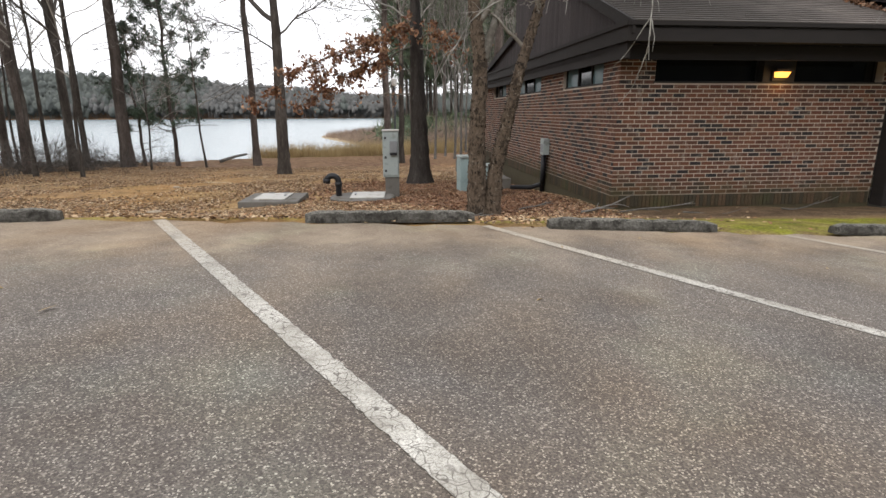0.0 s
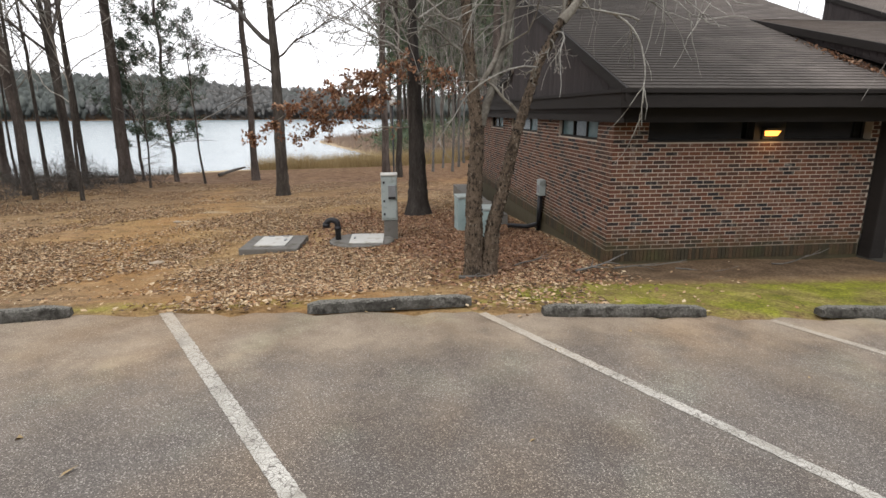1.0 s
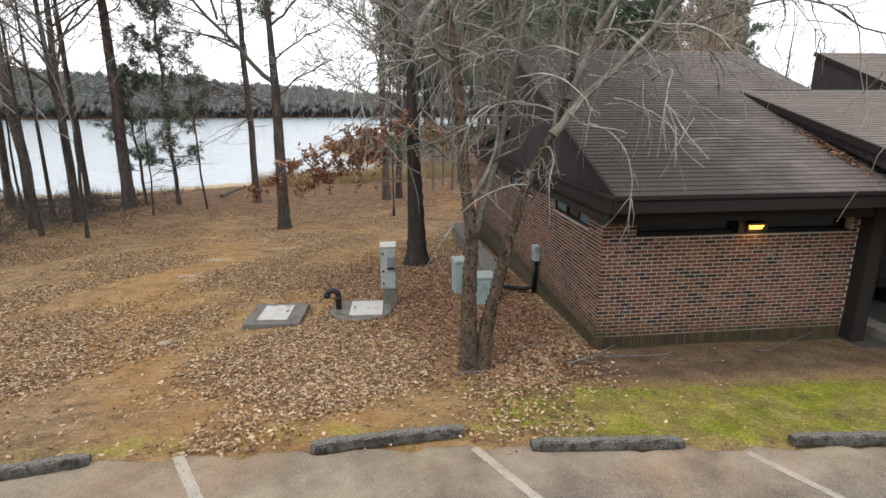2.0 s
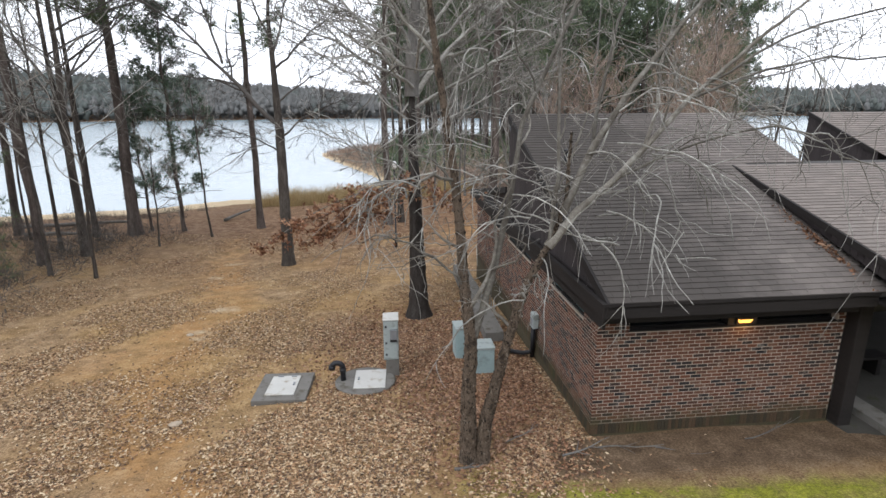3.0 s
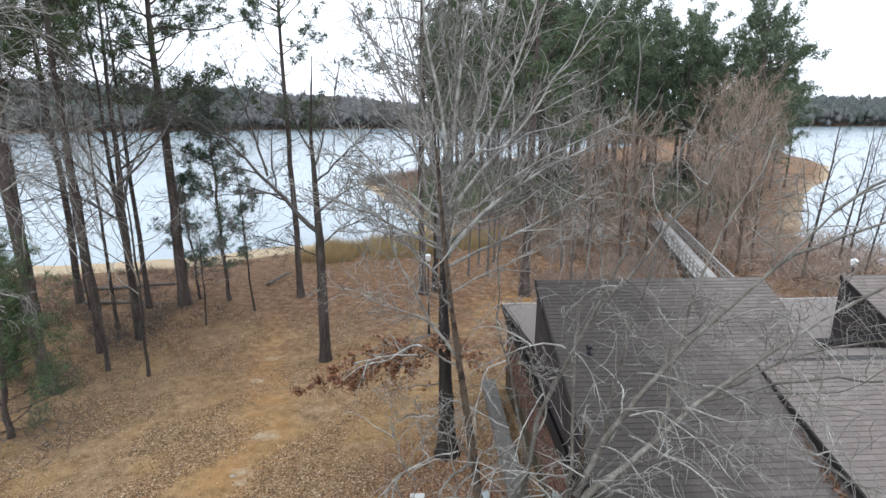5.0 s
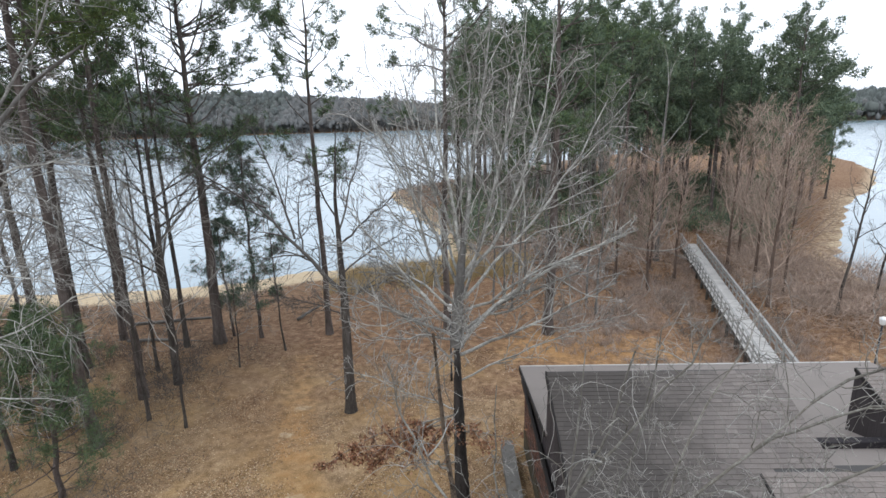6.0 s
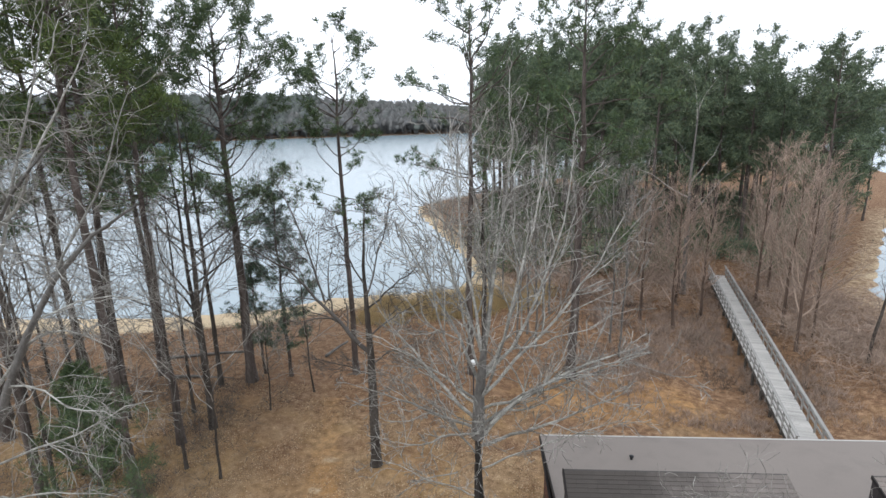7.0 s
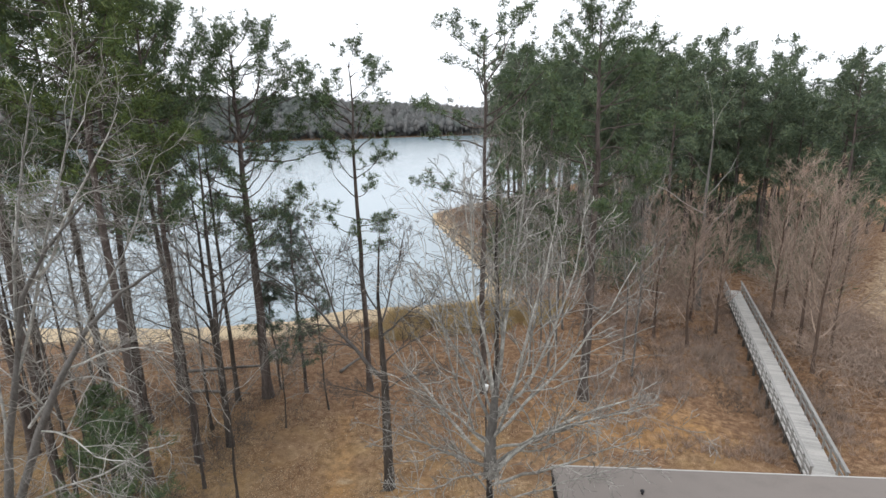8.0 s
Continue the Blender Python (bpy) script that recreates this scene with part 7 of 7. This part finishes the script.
def thicket(name, label, mat, pts, low, high, blades, width, seed):
    """Low brush: rounded clumps of short blades."""
    rng = np.random.default_rng(seed)
    pts = np.array(pts)
    h = rng.uniform(low, high, len(pts))
    c = np.repeat(np.c_[pts, ground_z(pts[:, 0], pts[:, 1])], 5, 0)
    hh = np.repeat(h, 5)
    c = c + rng.normal(0, 1, c.shape) * np.stack([hh * 0.4, hh * 0.4, hh * 0.22], -1) + np.stack([0 * hh, 0 * hh, hh * 0.5], -1)
    ob = new(name, tri_mesh(name, tufts(rng, c, 0.6 * high, blades, width, 0.5), mat))
    tagged(ob, label, "shrubs", kind="stuff")


pts = scatter(1100, -8, 75, 60, 110, lambda x, y, sd: (sd > 2) & (x < 1.0 + 0.47 * y) & ~((np.abs(x - 20.5) < 4.5) & (y < 68)))
thicket("evergreen_brush", "dark evergreen brush under the pine wood", M_NEEDLE_WOOD, pts, 1.2, 3.2, 9, 0.06, 33)
pts = scatter(620, -2, 60, 50, 90, lambda x, y, sd: (sd > 3) & (x < 0.0 + 0.47 * y) & (np.abs(x - 15.22 - 0.146 * (y - 28)) > 2.4))
thicket("bare_brush", "grey-brown leafless brush at the wood's edge", M_TWIG_BROWN, pts, 1.0, 2.8, 12, 0.022, 34)


pts = scatter(190, 20.5, 36, 36, 54, lambda x, y, sd: (sd > 0.5) & (x > 19.5 + 0.1 * (y - 36)))
thicket("cove_brush", "brown leafless brush at the head of the cove", M_TWIG_BROWN, pts, 1.2, 3.0, 14, 0.016, 37)
pts = scatter(150, -34, -12, 13, 31, lambda x, y, sd: (sd > 4) & (x < -12.5 - 0.12 * (y - 14)))
thicket("twiggy_brush", "grey leafless brush among the bank trees", M_TWIG_DARK, pts, 0.6, 1.6, 13, 0.009, 35)
pts = scatter(70, -8.5, 3.5, 29, 36, lambda x, y, sd: (sd > 0.3) & (sd < 6) & (rng_g.uniform(0, 1, len(x)) < 0.5))
thicket("shore_brush", "thin red-brown leafless brush along the shore", M_TWIG_BROWN, pts, 0.8, 1.9, 13, 0.008, 38)


def fallen_log(x, y, rot, length, r, tilt=0.0):
    rng = np.random.default_rng(int(abs(x * 100)))
    line = bend(rng, (0, 0, r * 0.8), (1, 0, tilt), length, 6, 0.03, 0)
    ob = Build().tube(line, np.linspace(r, r * 0.6, 7), 8).make("fallen_log", M_BARK_GREY, smooth=True)
    ob.matrix_world = pose(x, y, gz(x, y), 0, 0, rot)
    return tagged(ob, "bleached fallen log on the leaf litter", "log", "fallen logs")


def backing_woods():
    """Unseen woods added behind the lot, to darken window reflections and light from there."""
    rng = np.random.default_rng(44)
    m, k = 900, 26
    x, y = rng.uniform(-130, 130, m), rng.uniform(-62, -34, m)
    z = ground_z(x, y, False)
    h, w = rng.uniform(13, 21, m), rng.uniform(2.5, 4.5, m)
    p = rng.normal(0, 1, (m, k, 3)) * np.stack([w * 0.5, w * 0.5, h * 0.26], -1)[:, None] + np.stack([x, y, z + h * 0.5], -1)[:, None]
    d = rng.normal(0, 1, (m, k, 2, 3)) * np.array([1.1, 1.1, 1.4])
    ob = new("backing_woods", tri_mesh("backing_woods", np.stack([p, p + d[:, :, 0], p + d[:, :, 1]], 2).reshape(-1, 3, 3), M_FARWOOD_HAZE))
    tagged(ob, "unseen woods added behind the parking lot", "woods", kind="stuff")


backing_woods()


def drift(name, label, centre, spread, n, seed, lift):
    """A drift of dry leaves caught on the roof, in building axes."""
    rng = np.random.default_rng(seed)
    u = centre[0] - np.abs(rng.normal(0, spread[0], n))
    v = centre[1] + rng.normal(0, spread[1], n)
    z = EAVE_Z + SL * (v - EAVE_V) + lift + np.abs(rng.normal(0, 0.02, n))
    c = np.array([bw(a, b, d)[:] for a, b, d in zip(u, v, z)])
    ob = new(name, tri_mesh(name, leaf_quads(rng, c, 0.09), M_REDLEAF, 4))
    tagged(ob, label, "leaves", kind="stuff")


drift("leaf_drift", "red-brown leaves caught in the roof valley", (PORCH_U - 0.03, 0.6), (0.10, 0.45), 220, 45, 0.03)


def roof_vent(u, v, z, h, label):
    m = BASE @ Matrix.Translation((u, v, z))
    t = thing("roof_vent", label, "vent", m, "roof vents")
    Build().tube([(0, 0, -0.15), (0, 0, h)], [0.05, 0.05], 12).make("pipe", M_BLACK, t, smooth=True)
    Build().tube([(0, 0, h - 0.02), (0, 0, h + 0.03), (0, 0, h + 0.05)], [0.085, 0.085, 0.03], 12).make("cap", M_BLACK, t, smooth=True)


roof_vent(0.62, 3.9, EAVE_Z + SL * (3.9 - EAVE_V), 0.25, "small black vent pipe on the shingle slope")
roof_vent(3.2, 10.95, 2.99, 0.14, "small black vent on the pale back roof")


def stone(x, y, size, seed, label):
    rng = np.random.default_rng(seed)
    bm = bmesh.new()
    bmesh.ops.create_icosphere(bm, subdivisions=2, radius=1)
    for v in bm.verts:
        v.co *= 1 + 0.18 * noise.noise(v.co * 1.7 + Vector((seed, 0, 0)))
        v.co = Vector((v.co.x * size * 1.3, v.co.y * size * 0.9, v.co.z * size * 0.4))
    me = bpy.data.meshes.new("stone")
    bm.to_mesh(me)
    bm.free()
    me.materials.append(M_STONE)
    ob = new("stone", me)
    ob.matrix_world = pose(x, y, gz(x, y) + size * 0.15, 0, 0, rng.uniform(0, 360))
    tagged(ob, label, "stone", "loose stones")


stone(-5.1, 9.85, 0.11, 3, "flat pale stone half sunk in leaf litter")
stone(-6.95, 14.55, 0.09, 4, "flat pale stone on the clay path")


def stick(x, y, rot, length, r, seed):
    rng = np.random.default_rng(seed)
    lines = [(bend(rng, (0, 0, r), (1, 0, 0.02), length, 7, 0.1, 0.0), np.linspace(r, r * 0.3, 8), 1)]
    for _ in range(3):
        i = rng.integers(2, 7)
        lines.append((bend(rng, lines[0][0][i], (1, rng.uniform(-1, 1), 0.1), length * 0.3, 3, 0.12, -0.02), np.linspace(r * 0.5, r * 0.2, 4), 2))
    ob = new("fallen_stick", poly_mesh("fallen_stick", *sweep(lines, (6, 6, 4, 3)), M_BARK_GREY, smooth=True))
    ob.matrix_world = pose(x, y, gz(x, y) + 0.01, 0, 0, rot)
    tagged(ob, "forked grey stick lying on bare soil", "stick", "fallen sticks")


for q, (x, y, rot, ln, r) in enumerate([(2.2, 8.45, 14, 0.9, 0.022), (2.9, 8.75, 5, 1.1, 0.015), (3.9, 8.75, -4, 1.6, 0.012), (5.6, 8.95, 6, 1.4, 0.013), (0.35, 8.1, 10, 0.5, 0.03), (1.3, 8.9, 30, 0.8, 0.014)]):
    stick(x, y, rot, ln, r, 60 + q)


fallen_log(-14.6, 36.4, 65, 2.4, 0.12, 0.15)
fallen_log(-24.5, 31.5, 10, 5.0, 0.12)
fallen_log(-27, 34.5, 20, 6.5, 0.14)
fallen_log(26.5, 39.0, -25, 3.2, 0.1)


# ---- bricks, last ----
put_pieces(wall_front, "brick", brick_boxes(WALL_W, FRONT_OPEN, True, 3, None), M_BRICK, M_BRICK_I, lambda lo, hi: 1.2 < lo[0] < 3.1 and 0.4 < lo[2] < 2.05)
put_pieces(wall_front, "soldier_brick", soldier_boxes(WALL_W, True, 4), M_SOLDIER, M_SOLDIER, lambda lo, hi: False)
put_pieces(wall_side, "brick", brick_boxes(WALL_D, SIDE_OPEN, False, 5, None), M_BRICK, M_BRICK_I, lambda lo, hi: lo[1] < 2.3 and lo[2] < 2.0)
put_pieces(wall_side, "soldier_brick", soldier_boxes(WALL_D, False, 6), M_SOLDIER, M_SOLDIER, lambda lo, hi: False)
